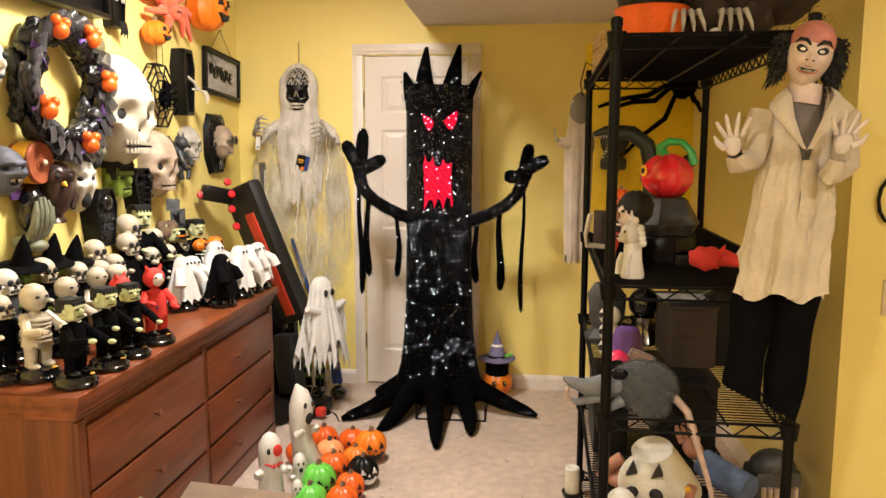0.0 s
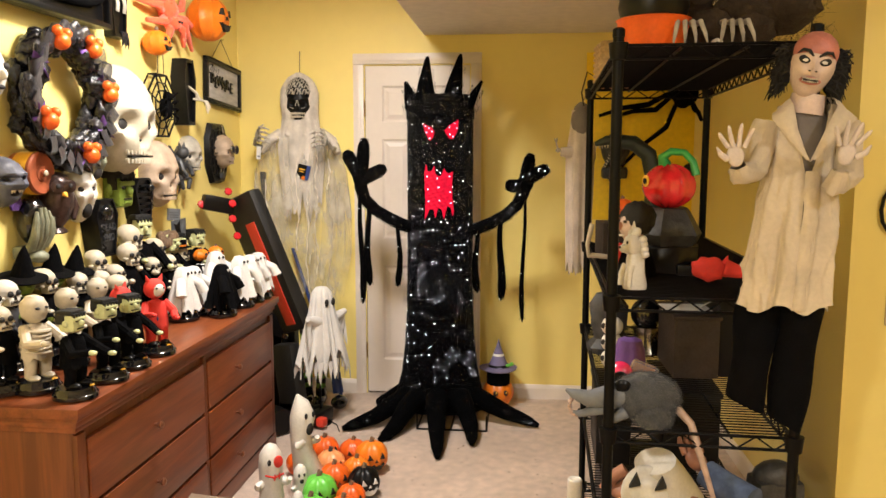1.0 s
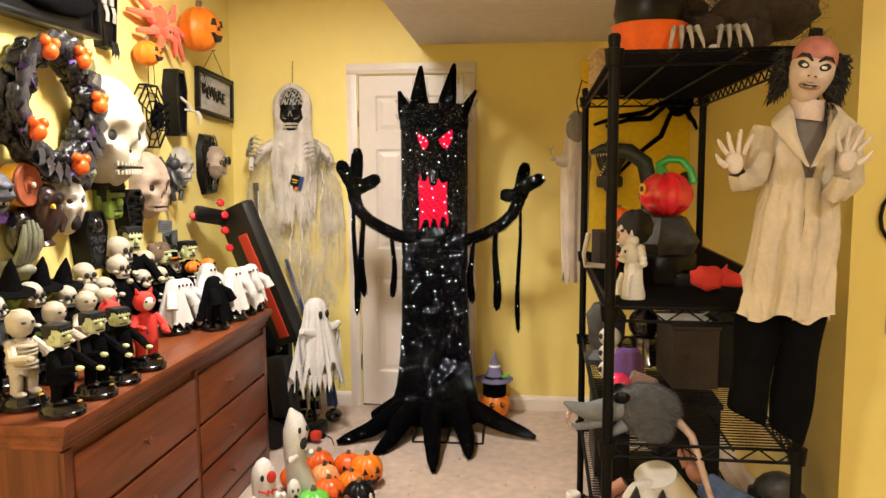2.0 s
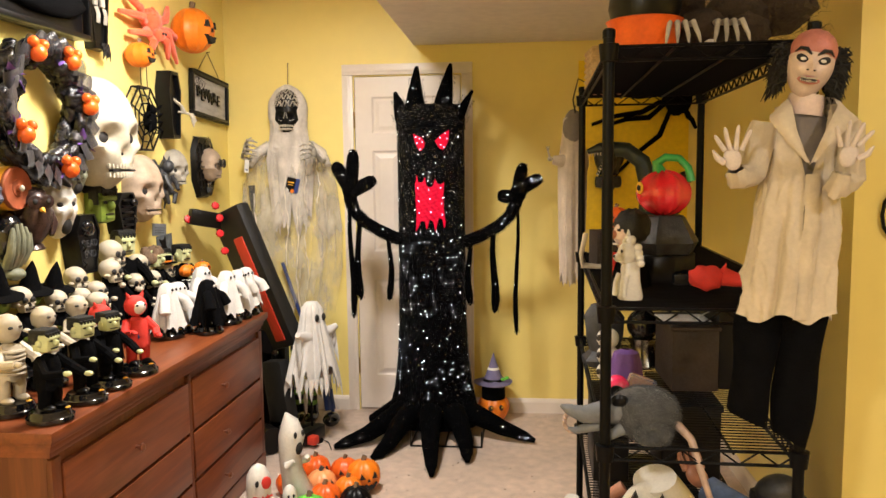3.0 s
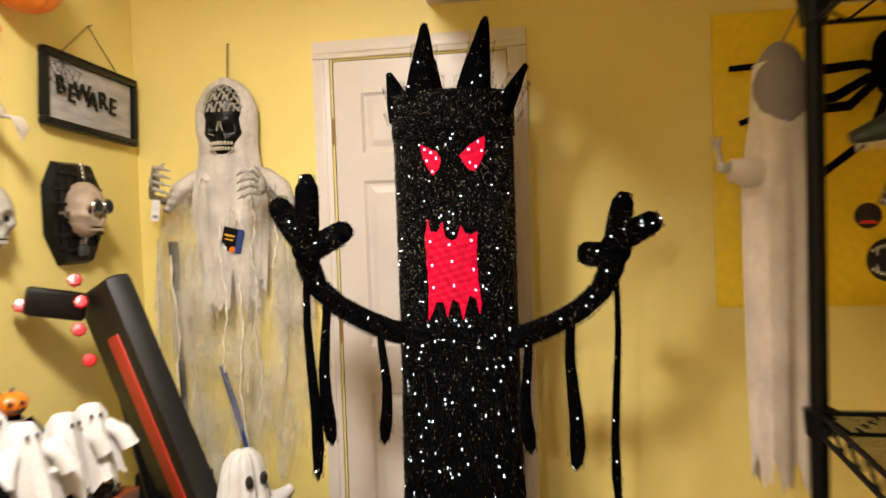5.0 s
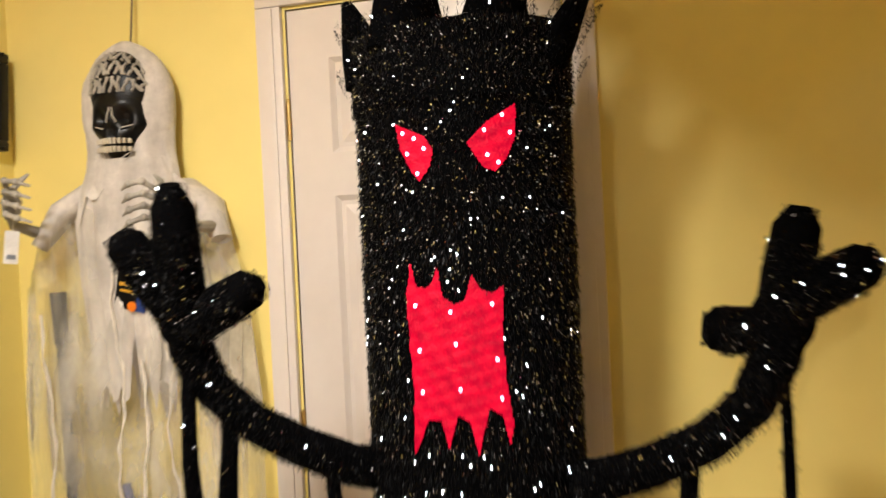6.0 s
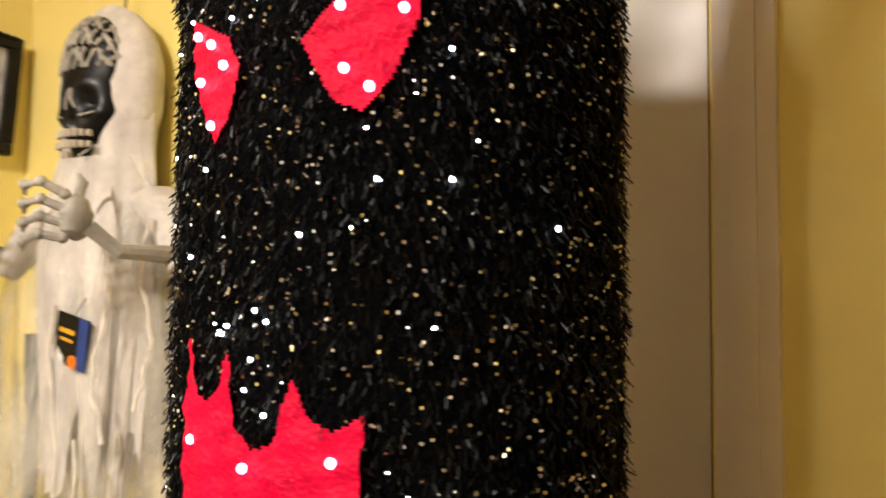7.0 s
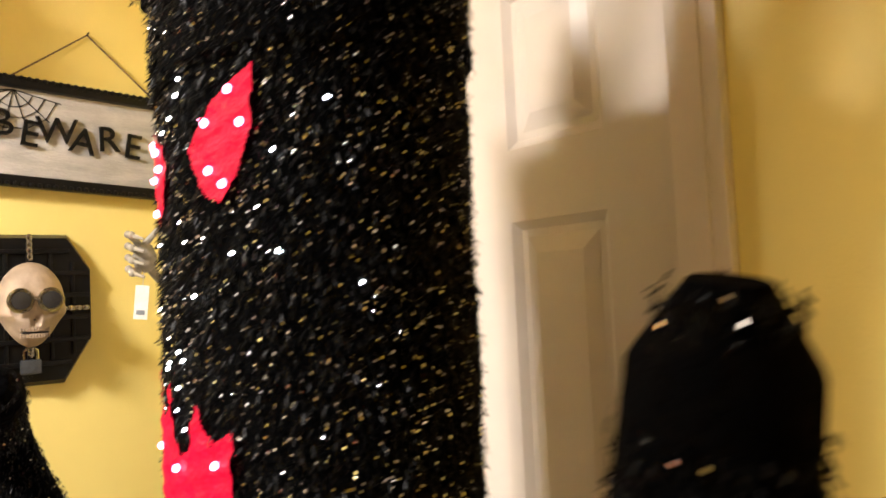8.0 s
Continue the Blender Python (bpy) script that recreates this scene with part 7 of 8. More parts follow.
part("pack", Mesh().box((0.06, 0.01, 0.09), (0.075, 0.03, 0.07), M_CLEAR, rot(0, 20, 0), bev=0.008), toy, "clear plastic blister pack")
part("insert", Mesh().box((0.06, 0.022, 0.09), (0.055, 0.004, 0.05), M_PEACH, rot(0, 20, 0)).box((0.06, 0.018, 0.085), (0.03, 0.003, 0.02), M_PURPLE, rot(0, 20, 0)), toy, "printed insert")
part("carton", Mesh().box((0.03, 0.015, 0.028), (0.10, 0.06, 0.056), M_PURPLE, bev=0.004), toy)

rat = thing("rat", "large grey furry rat prop with open jaws", "rat", on_shelf(0.075, 0.02, 2) @ Matrix.Scale(0.84, 4))
m = Mesh().ell((0.095, 0, 0.075), (0.105, 0.075, 0.078), M_GREYFUR, seg=34, rings=20, fn=lambda p: p * (1 + 0.035 * math.sin(21 * p.x + 5 * p.z) * math.sin(19 * p.z + 3 * p.y)))
m.ell((0.115, -0.05, 0.03), (0.055, 0.04, 0.045), M_GREYFUR, seg=22, rings=12)
part("body", m, rat)
rng = random.Random(2)
fur = Mesh()
for _ in range(9000):
    a, b = rng.uniform(0, 6.283), math.acos(rng.uniform(-1, 1))
    n = Vector((math.sin(b) * math.cos(a), math.sin(b) * math.sin(a), math.cos(b)))
    if rng.random() < 0.75:
        c = Vector((0.095 + 0.105 * n.x, 0.075 * n.y, 0.075 + 0.078 * n.z))
    else:
        c = Vector((0.115 + 0.055 * n.x, -0.05 + 0.04 * n.y, 0.03 + 0.045 * n.z))
    if c.z < 0.002:
        continue
    d = (n + Vector((0.6, rng.gauss(0, 0.3), rng.gauss(-0.3, 0.3)))).normalized() * rng.uniform(0.008, 0.018)
    s = d.orthogonal().normalized() * 0.0006
    fur.add([c - s, c + s, c + d], [(0, 1, 2)], M_GREYFUR)
tagged(part("fur", fur, rat), kind="stuff")
m = Mesh().tube([(0.02, -0.01, 0.085), (-0.03, -0.02, 0.075), (-0.085, -0.025, 0.072), (-0.13, -0.03, 0.088), (-0.152, -0.032, 0.10)], [0.05, 0.042, 0.030, 0.018, 0.005], M_RATSKIN, 18, 0.85)
m.tube([(-0.02, -0.02, 0.045), (-0.075, -0.026, 0.03), (-0.11, -0.03, 0.022), (-0.13, -0.032, 0.03)], [0.026, 0.018, 0.013, 0.006], M_RATSKIN, 14, 0.8)
part("head", m, rat, "grey rubber head")
jw = Mesh()
for j in range(9):
    t = j / 8 * math.pi
    jw.ell((-0.115 - 0.025 * math.sin(t), -0.03, 0.05 - 0.03 * math.cos(t)), (0.008, 0.010, 0.008), M_TAIL, seg=8, rings=5)
part("jaw", jw, rat)
for k in (-1, 1):
    part("eye", Mesh().ell((-0.025, -0.02 + k * 0.038, 0.092), (0.009, 0.006, 0.009), M_REDPLASTIC, seg=12, rings=8), rat, "red eye")
    part("ear", Mesh().lathe([(0.004, 0.0), (0.02, 0.006), (0.026, 0.016), (0.022, 0.017), (0.002, 0.006)], (0.02, k * 0.05 - 0.01, 0.115), M_BLACK, 16, rot(60 * k, 0, 0)), rat)
    part("paw", Mesh().tube([(0.03, k * 0.05, 0.04), (-0.005, k * 0.06, 0.02), (-0.035, k * 0.06, 0.009)], [0.02, 0.013, 0.009], M_RATSKIN, 10), rat)
part("tail", Mesh().tube([(0.19, -0.02, 0.05), (0.225, -0.07, 0.02), (0.245, -0.085, -0.05), (0.275, -0.088, -0.14), (0.30, -0.088, -0.22), (0.308, -0.085, -0.29), (0.302, -0.08, -0.33)], [0.014, 0.012, 0.011, 0.009, 0.008, 0.007, 0.003], M_TAIL, 12), rat, "long bare tail hanging over the rim")

# fourth deck
wm = Mesh().tube([(0.10, 0.06, 0.05), (0.05, 0.0, 0.14), (0.02, -0.03, 0.22)], [0.10, 0.10, 0.075], M_WHITE, 22, 0.8)
wm.ell((0.0, -0.05, 0.11), (0.085, 0.06, 0.10), M_WHITE, seg=22, rings=14)
for k in (-1, 1):
    wm.ell((0.0 + k * 0.038, -0.105, 0.10), (0.024, 0.012, 0.019), M_SOCKET, rot(0, k * 25, 0), 14, 8)
    wm.prism([(-0.018, 0.0), (0.018, 0.012), (0.004, 0.045)], -0.115, -0.085, M_SOCKET, (k * 0.04, 0.0, 0.155))
wm.prism([(-0.05, 0.0), (0.0, -0.02), (0.05, 0.0), (0.0, -0.045)], -0.115, -0.08, M_SOCKET, (0, 0, 0.05))
solo("white_mask", wm, "large white rubber mask with black eye holes", "mask", on_shelf(0.26, 0.14, 1, -8)).scale = (0.88, 0.88, 0.9)
m = skull(Mesh(), 0.13, M_WHITE, deep=0.7)
solo("skull_prop", m, "white skull with a black-stitched jaw", "skull", on_shelf(0.12, 0.07, 1, -40) @ pose(0, 0, 0.064))
m = Mesh().tube([(-0.03, 0, 0.03), (-0.01, 0, 0.07), (0.03, 0, 0.10)], [0.022, 0.020, 0.02], M_SKIN, 12).ell((0.04, 0, 0.03), (0.06, 0.05, 0.03), M_SKIN)
solo("latex_prop", m, "bent latex forearm piece", "prop arm", on_shelf(0.40, 0.06, 1))
ch = thing("rubber_chicken", "pale yellow rubber chicken with a red-brown neck", "rubber chicken", on_shelf(0.11, 0.235, 1))
part("body", Mesh().ell((0, 0, 0.035), (0.05, 0.045, 0.035), M_AMBERPALE, seg=18, rings=10), ch)
part("neck", Mesh().tube([(0, 0, 0.05), (0.0, -0.02, 0.11), (0.008, -0.022, 0.155)], [0.016, 0.012, 0.014], M_SKIN, 12), ch)
part("beak", Mesh().lathe([(0.009, 0.0), (0.001, 0.03)], (-0.005, -0.03, 0.15), M_AMBER, 8, rot(60, 0, -30)), ch)
part("foot", Mesh().tube([(-0.05, -0.02, 0.03), (-0.08, -0.05, 0.012), (-0.10, -0.06, 0.012)], [0.01, 0.01, 0.012], M_AMBER, 8).tube([(-0.08, -0.05, 0.012), (-0.09, -0.03, 0.01)], 0.008, M_AMBER, 8), ch)
arm = thing("zombie_limb", "latex arm in a torn denim sleeve, palm up", "prop arm", on_shelf(0.42, 0.36, 1, 25))
part("sleeve", Mesh().tube([(0.05, -0.12, 0.045), (0.02, -0.02, 0.06), (0.0, 0.04, 0.08)], [0.045, 0.046, 0.042], M_DENIM, 18), arm, "blue denim sleeve")
part("palm", Mesh().ell((-0.008, 0.08, 0.105), (0.034, 0.04, 0.022), M_SKIN, rot(35, 0, 0), 16, 10), arm)
for j in range(4):
    x = -0.035 + 0.02 * j
    part("finger", Mesh().tube([(x, 0.10, 0.118), (x * 1.1, 0.125, 0.150), (x * 1.1, 0.13, 0.18 - 0.008 * abs(j - 1.5))], [0.010, 0.009, 0.006], M_SKIN, 8), arm)
solo("black_box", Mesh().box((0, 0, 0.13), (0.19, 0.42, 0.26), M_BLACK, bev=0.01).box((0, 0, 0.262), (0.20, 0.43, 0.018), M_BLACK, bev=0.004), "plain black storage box with lid", "box", on_shelf(0.88, 0.335, 1))
solo("black_box", Mesh().box((0, 0, 0.14), (0.075, 0.68, 0.28), M_BLACK, bev=0.012).box((0, 0, 0.285), (0.083, 0.69, 0.016), M_BLACK, bev=0.004), "tall black storage box on the deck", "box", on_shelf(0.86, 0.415, 2))
solo("black_box", Mesh().box((0, 0, 0.125), (0.12, 0.30, 0.25), M_BLACK, bev=0.01).box((0, 0, 0.256), (0.13, 0.31, 0.016), M_BLACK, bev=0.004), "plain black storage box with lid", "box", on_shelf(0.82, 0.075, 1))
# Box added where the dim floor shows, so the lower shelving stays dark.
solo("black_box", Mesh().box((0, 0, 0.11), (0.34, 0.40, 0.22), M_BLACK, bev=0.01).box((0, 0, 0.226), (0.35, 0.41, 0.016), M_BLACK, bev=0.004), "low black box added to darken the bottom deck", "box", on_shelf(0.98, 0.22, 0))

solo("black_bag", Mesh().ell((0, 0, 0.12), (0.10, 0.26, 0.12), M_BLACKCLOTH, seg=34, rings=20, fn=lambda p: p * (1 + 0.06 * math.sin(9 * p.y + 4 * p.z) * math.sin(7 * p.x))), "slumped black cloth bag", "bag", on_shelf(0.62, 0.34, 0))
m = Mesh().tube([(0.08, -0.02, 0.02), (0.18, 0.03, 0.06), (0.26, 0.0, 0.012), (0.36, 0.06, 0.02), (0.40, -0.02, 0.006)], 0.004, M_BLACK, 6)
solo("cable", m, "loose black power cable", "cable", on_shelf(0.16, -0.02, 1))
can = thing("candle", "white pillar candle on a dark holder", "candle", on_shelf(0.62, -0.055, 0) @ pose(0, 0, -0.1035))
part("wax", Mesh().lathe([(0.024, 0.30), (0.025, 0.302), (0.025, 0.385), (0.021, 0.39), (0.002, 0.386)], (0, 0, 0), M_WHITE, 22), can)
part("holder", Mesh().lathe([(0.035, 0.0), (0.036, 0.01), (0.012, 0.03), (0.010, 0.26), (0.03, 0.285), (0.036, 0.30), (0.002, 0.301)], (0, 0, 0), M_BLACK, 22), can, "black candlestick")

# brick-patterned prop beside the shelving
bx = thing("tombstone_prop", "grey-brown ribbed stone-look prop behind the shelving", "tombstone", pose(0.87, 2.62, 0, 0, 0, 8))
part("slab", Mesh().box((0, 0, 0.20), (0.16, 0.12, 0.40), M_PEWTER, bev=0.02).ell((0, 0, 0.40), (0.08, 0.06, 0.06), M_PEWTER), bx)
for k in range(6):
    part("rib", Mesh().tube([(-0.055 + 0.022 * k, -0.066, 0.05), (-0.055 + 0.022 * k, -0.066, 0.35)], 0.009, M_TANBONE, 8), bx)

# yellow sheet and what hangs before it
ys = thing("yellow_banner", "bright yellow plastic sheet with printed eyes and fangs", "banner", pose(0, 4.652, 0))
part("sheet", Mesh().box((0.675, 0, 1.61), (0.63, 0.004, 0.98), M_YELLOW, bev=0.0015), ys)
for x in (0.835, 0.972):
    e = Mesh().lathe([(0.042, 0.0), (0.042, 0.002), (0.001, 0.002)], (x, -0.003, 1.415), M_SOCKET, 22, rot(90, 0, 0)).prism([(-0.034, -0.012), (0.034, -0.012), (0.02, 0.0), (-0.02, 0.0)], -0.0065, -0.0055, M_RED, (x, 0, 1.40))
    part("eye", e, ys)
part("mouth", Mesh().lathe([(0.072, 0.0), (0.072, 0.002), (0.001, 0.002)], (0.90, -0.003, 1.27), M_SOCKET, 26, rot(90, 0, 0)), ys)
for k in range(-4, 5):
    for s in (-1, 1):
        z = 1.27 + s * 0.052 * math.sqrt(max(0.1, 1 - (k / 5.5) ** 2))
        part("tooth", Mesh().prism([(-0.006, 0), (0.006, 0), (0, -s * (0.034 if abs(k) == 3 else 0.014))][::-s], -0.0065, -0.0055, M_TAG, (0.90 + k * 0.013, 0, z)), ys)
bs = thing("black_spider", "big black furry spider on the yellow sheet", "toy spider", pose(0.905, 4.56, 1.86))
part("body", Mesh().ell((0, 0, 0.03), (0.085, 0.075, 0.12), M_BLACKCLOTH, seg=24, rings=14, fn=lambda p: p * (1 + 0.05 * math.sin(19 * p.x) * math.sin(17 * p.z))), bs)
for e, t in (((-0.22, -0.01, 0.02), (-0.50, 0.05, 0.05)), ((-0.20, -0.02, -0.07), (-0.47, 0.05, -0.13)), ((-0.16, -0.03, -0.10), (-0.40, 0.05, -0.14)), ((-0.10, -0.03, -0.20), (-0.33, 0.06, -0.42)), ((0.05, -0.02, 0.05), (0.11, 0.03, 0.12)), ((0.06, -0.02, -0.10), (0.11, 0.03, -0.16))):
    e, t = Vector(e), Vector(t)
    part("leg", Mesh().tube([(0, 0, 0), e * 0.5 + Vector((0, 0, 0.02)), e, e.lerp(t, 0.5) + Vector((0, 0, 0.015)), t], [0.014, 0.014, 0.016, 0.013, 0.009], M_BLACKCLOTH, 8), bs)
m = Mesh().ell((0, 0, 0.06), (0.085, 0.05, 0.10), M_PEWTERDARK, seg=20, rings=14, fn=lambda p: p * (1 + 0.09 * math.sin(7 * p.x + 3 * p.z)))
m.ell((0, -0.04, 0.05), (0.045, 0.03, 0.065), M_PEWTERDARK).box((0, 0, -0.07), (0.15, 0.06, 0.07), M_PEWTERDARK, bev=0.02).prism([(-0.04, 0), (0.04, 0), (0.0, -0.06)], -0.02, 0.02, M_PEWTERDARK, (0, 0, -0.10))
solo("dark_bust", m, "black sculpted head plaque on the yellow sheet", "plaque", pose(0.53, 4.60, 1.47))

# hanging mad scientist, one plain mesh; origin at the middle of the head
m = Mesh()
TILTED = rot(0, 12, -14) * 0.88


m.ell((0, 0, 0), (0.055, 0.064, 0.086), M_FACE, TILTED, 52, 44, face_form)
m.ell(TILTED @ Vector((0, 0.002, 0.034)), (0.0555, 0.0635, 0.056), M_SCALP, TILTED, 48, 30, lambda p: p * (1 + 0.018 * math.sin(17 * p.x + 5 * math.sin(9 * p.y)) * (p.z > 0.3)))
at_head = lambda x, y, z: TILTED @ Vector((x, y, z))
m.ell(at_head(0, -0.0615, -0.041), (0.026, 0.008, 0.010), M_SCALP, TILTED, 18, 10)
m.ell(at_head(0, -0.0655, -0.041), (0.0215, 0.006, 0.0065), M_SOCKET, TILTED, 16, 8)
for k in range(-4, 5):
    for z in (-0.0375, -0.0445):
        m.box(at_head(k * 0.0044, -0.0705 + abs(k) * 0.0008, z + 0.0006 * abs(k)), (0.0034, 0.003, 0.0046), M_BONE, TILTED, bev=0.0008)
rng = random.Random(17)
for k in (-1, 1):
    m.ell(at_head(k * 0.0225, -0.0520, 0.010), (0.0165, 0.010, 0.0105), M_SOCKET, TILTED @ rot(0, k * -10, 0), 16, 10)
    m.ell(at_head(k * 0.0225, -0.0575, 0.008), (0.0082, 0.006, 0.0050), M_WHITE, TILTED, 12, 8)
    m.tube([at_head(k * 0.007, -0.0655, 0.019), at_head(k * 0.020, -0.0640, 0.031), at_head(k * 0.034, -0.0560, 0.033), at_head(k * 0.044, -0.0450, 0.024)], [0.0022, 0.0042, 0.0036, 0.0012], M_HAIR, 8)
    m.ell(at_head(k * 0.008, -0.071, -0.018), (0.0035, 0.003, 0.002), M_SOCKET, TILTED, 8, 5)
    m.ell(at_head(k * 0.062, 0.012, -0.004), (0.009, 0.014, 0.021), M_FACE, TILTED, 12, 8)
    # wild side hair in loose locks
    for j in range(420):
        root = at_head(k * rng.uniform(0.044, 0.054), rng.uniform(-0.014, 0.045), rng.uniform(-0.050, 0.040))
        end = root + Vector((k * rng.uniform(0.004, 0.040), rng.uniform(-0.014, 0.030), rng.uniform(-0.045, 0.018)))
        bend = root.lerp(end, 0.5) + Vector((k * rng.uniform(0.002, 0.014), 0, rng.uniform(-0.004, 0.014)))
        m.tube([root, bend, end], [0.0032, 0.0030, 0.0006], M_HAIR, 4)
m.tube([(0.0, 0.012, -0.060), (-0.006, 0.014, -0.105)], [0.036, 0.042], M_FACE, 16)
m.robe((-0.012, 0.016, 0), [(0.036, -0.086), (0.056, -0.108), (0.066, -0.15), (0.060, -0.26)], M_GREYCLOTH, 5, 0.03, 0.0, 40, 0.62, 2)


def coat_skin(a, z):
    """A point of the coat: angle from the front, height; it hangs askew and flares, with long folds."""
    t = max(0.0, min(1.0, (-0.085 - z) / 0.47))
    half = 0.062 + 0.024 * min(1, t * 7) - 0.012 * math.sin(min(1, t * 2.2) * math.pi) + 0.008 * max(0, t - 0.45) / 0.55
    mid = 0.000 - 0.026 * t ** 1.1
    fold = 1 + (0.03 + 0.17 * t) * (math.sin(6 * a + 1.2 + 1.5 * t) + 0.6 * math.sin(11 * a - 2.0 * t) + 0.35 * math.sin(19 * a + 3 * t)) * 0.6
    fold += 0.03 * math.sin(26 * t + 5 * a) * math.exp(-((t - 0.45) / 0.28) ** 2)
    fold += (0.05 + 0.05 * t) * ((1 - abs(math.sin(3.5 * a + 4.2 * t + 0.6))) ** 3 + 0.7 * (1 - abs(math.sin(5 * a - 7 * t))) ** 4) + 0.035 * (1 - abs(math.sin(15 * t + 2.5 * math.sin(3 * a)))) ** 4
    return Vector((mid + half * fold * math.sin(a), 0.014 - half * 0.62 * fold * math.cos(a), z))


rows = []
for i in range(64):
    t = i / 63
    row = []
    for j in range(161):
        gape = 0.05 + 0.62 * max(0.0, 1 - t / 0.34)
        a = gape + (2 * math.pi - 2 * gape) * j / 160
        row.append(coat_skin(a, -0.085 - 0.47 * t - (0.012 * math.sin(5 * a) * t ** 3)))
    rows.append(row)
m.grid(rows, M_LINEN)
# turned-back lapels, collar and the overlapping front edge
edge = [coat_skin(0.06, -0.235 - 0.32 * i / 16) + Vector((0, -0.006, 0)) for i in range(17)]
m.grid([[p + Vector((-0.012, 0.002, 0)), p + Vector((-0.004, -0.004, 0)), p + Vector((0.008, -0.005 - 0.003 * math.sin(i), 0)), p + Vector((0.020 + 0.003 * math.sin(i * 1.3), 0.004, 0))] for i, p in enumerate(edge)], M_LINEN)
for k in (-1, 1):
    base = [Vector((-0.016, -0.064, -0.215)), Vector((-0.014 + k * 0.030, -0.062, -0.140)), Vector((-0.004 + k * 0.046, -0.050, -0.092)), Vector((k * 0.048, -0.012, -0.070)), Vector((k * 0.030, 0.036, -0.062))]
    rows = []
    for i, p in enumerate(base):
        o = Vector((k * (0.010, 0.036, 0.046, 0.034, 0.016)[i], (-0.004, -0.002, 0.004, 0.010, 0.020)[i], (0.006, -0.006, -0.026, -0.034, -0.030)[i]))
        rows.append([p, p + o * 0.35 + Vector((0, -0.008, 0.004)), p + o * 0.75 + Vector((0, -0.008, 0)), p + o])
    m.grid(rows, M_LINEN)
    shoulder = Vector((k * 0.088, 0.012, -0.128))
    palm = Vector((-0.182, -0.085, -0.200)) if k < 0 else Vector((0.046, -0.105, -0.196))
    cuff = palm + (Vector((0.018, 0.020, -0.040)) if k < 0 else Vector((-0.012, 0.018, -0.068)))
    elbow = Vector((-0.122, -0.010, -0.236)) if k < 0 else Vector((0.084, -0.020, -0.250))
    pts = [shoulder, shoulder.lerp(elbow, 0.5), elbow, elbow.lerp(cuff, 0.5), cuff, cuff.lerp(palm, 0.45)]
    rows, side = [], None
    for i, p in enumerate(pts):
        d = (pts[min(i + 1, 5)] - pts[max(i - 1, 0)]).normalized()
        u = d.orthogonal().normalized() if side is None else (side - d * side.dot(d)).normalized()
        side, w = u, d.cross(u)
        r = (0.034, 0.033, 0.030, 0.026, 0.026, 0.017)[i]
        rows.append([p + r * (1 + 0.10 * math.sin(5 * q / 24 * 6.283 + i * 2) + 0.06 * math.sin(9 * q / 24 * 6.283 - i)) * (u * math.cos(q / 24 * 6.283) + w * math.sin(q / 24 * 6.283)) for q in range(24)])
    m.grid(rows, M_LINEN, True)
    m.ell(palm, (0.019, 0.008, 0.026), M_HANDW, rot(0, k * 12, 0), 16, 10)
    for j in range(4):
        spread = (j - 1.5) * 0.34 + k * 0.16
        b = palm + Vector((-0.017 + 0.0114 * j, -0.003, 0.018))
        n = Vector((math.sin(spread), -0.18, math.cos(spread)))
        ln = (0.044, 0.052, 0.050, 0.040)[j if k > 0 else 3 - j]
        m.tube([b, b + n * ln * 0.5, b + n * ln * 0.85 + Vector((0, -0.004, 0)), b + n * ln + Vector((0, -0.006, 0))], [0.0058, 0.0052, 0.0044, 0.0016], M_HANDW, 9)
    b = palm + Vector((k * 0.018, -0.002, -0.008))
    m.tube([b, b + Vector((k * 0.016, -0.008, 0.010)), b + Vector((k * 0.026, -0.010, 0.026))], [0.0075, 0.0066, 0.002], M_HANDW, 9)
    # loose flat trouser legs of uneven length
    x0, x1, end = (-0.080, -0.108, -0.80) if k < 0 else (0.018, -0.014, -0.845)
    rows = []
    for i in range(16):
        t = i / 15
        cx, half = x0 + (x1 - x0) * t, 0.052 - 0.010 * t + 0.004 * math.sin(9 * t + k)
        rows.append([Vector((cx + half * (1 + 0.05 * math.sin(4 * q + 5 * t)) * math.sin(q), 0.016 - 0.030 * math.cos(q) * (1 + 0.10 * math.sin(3 * q + 6 * t)), -0.50 + (end + 0.50) * t - 0.022 * t * math.sin(q))) for q in [2 * math.pi * v / 28 for v in range(28)]])
    m.grid(rows, M_BLACKCLOTH, True, True)
m.tube([(0, 0.01, 0.080), (0.005, 0.03, 0.105)], 0.002, M_STEEL, 5)
solo("hanging_scientist", m, "hanging mad scientist prop in a cream lab coat", "hanging figure", pose(0.646, 1.86, 1.690), angle=75)

# on the wall past the shelving
m = Mesh().tube([(0.045 * math.cos(a / 12 * 6.283), -0.012, 0.075 * math.sin(a / 12 * 6.283)) for a in range(13)], 0.006, M_BLACK, 8)
solo("hoop", m, "thin black wire hoop on a nail", "hoop", pose(1.185, EDGE_Y, 1.32))
m = Mesh().ell((0, -0.02, 0), (0.04, 0.03, 0.07), M_BLACK, seg=16, rings=10)
solo("mask", m, "small black mask on the wall", "mask", pose(1.20, EDGE_Y, 1.60))
m = Mesh().box((0.0, -0.003, 0), (0.075, 0.006, 0.118), M_AMBERPALE, bev=0.0025).box((0, -0.009, 0), (0.01, 0.012, 0.022), M_AMBERPALE, bev=0.002)
solo("switch_1", m, "beige light switch plate", "light switch", pose(1.215, EDGE_Y, 1.0), kind="structure")


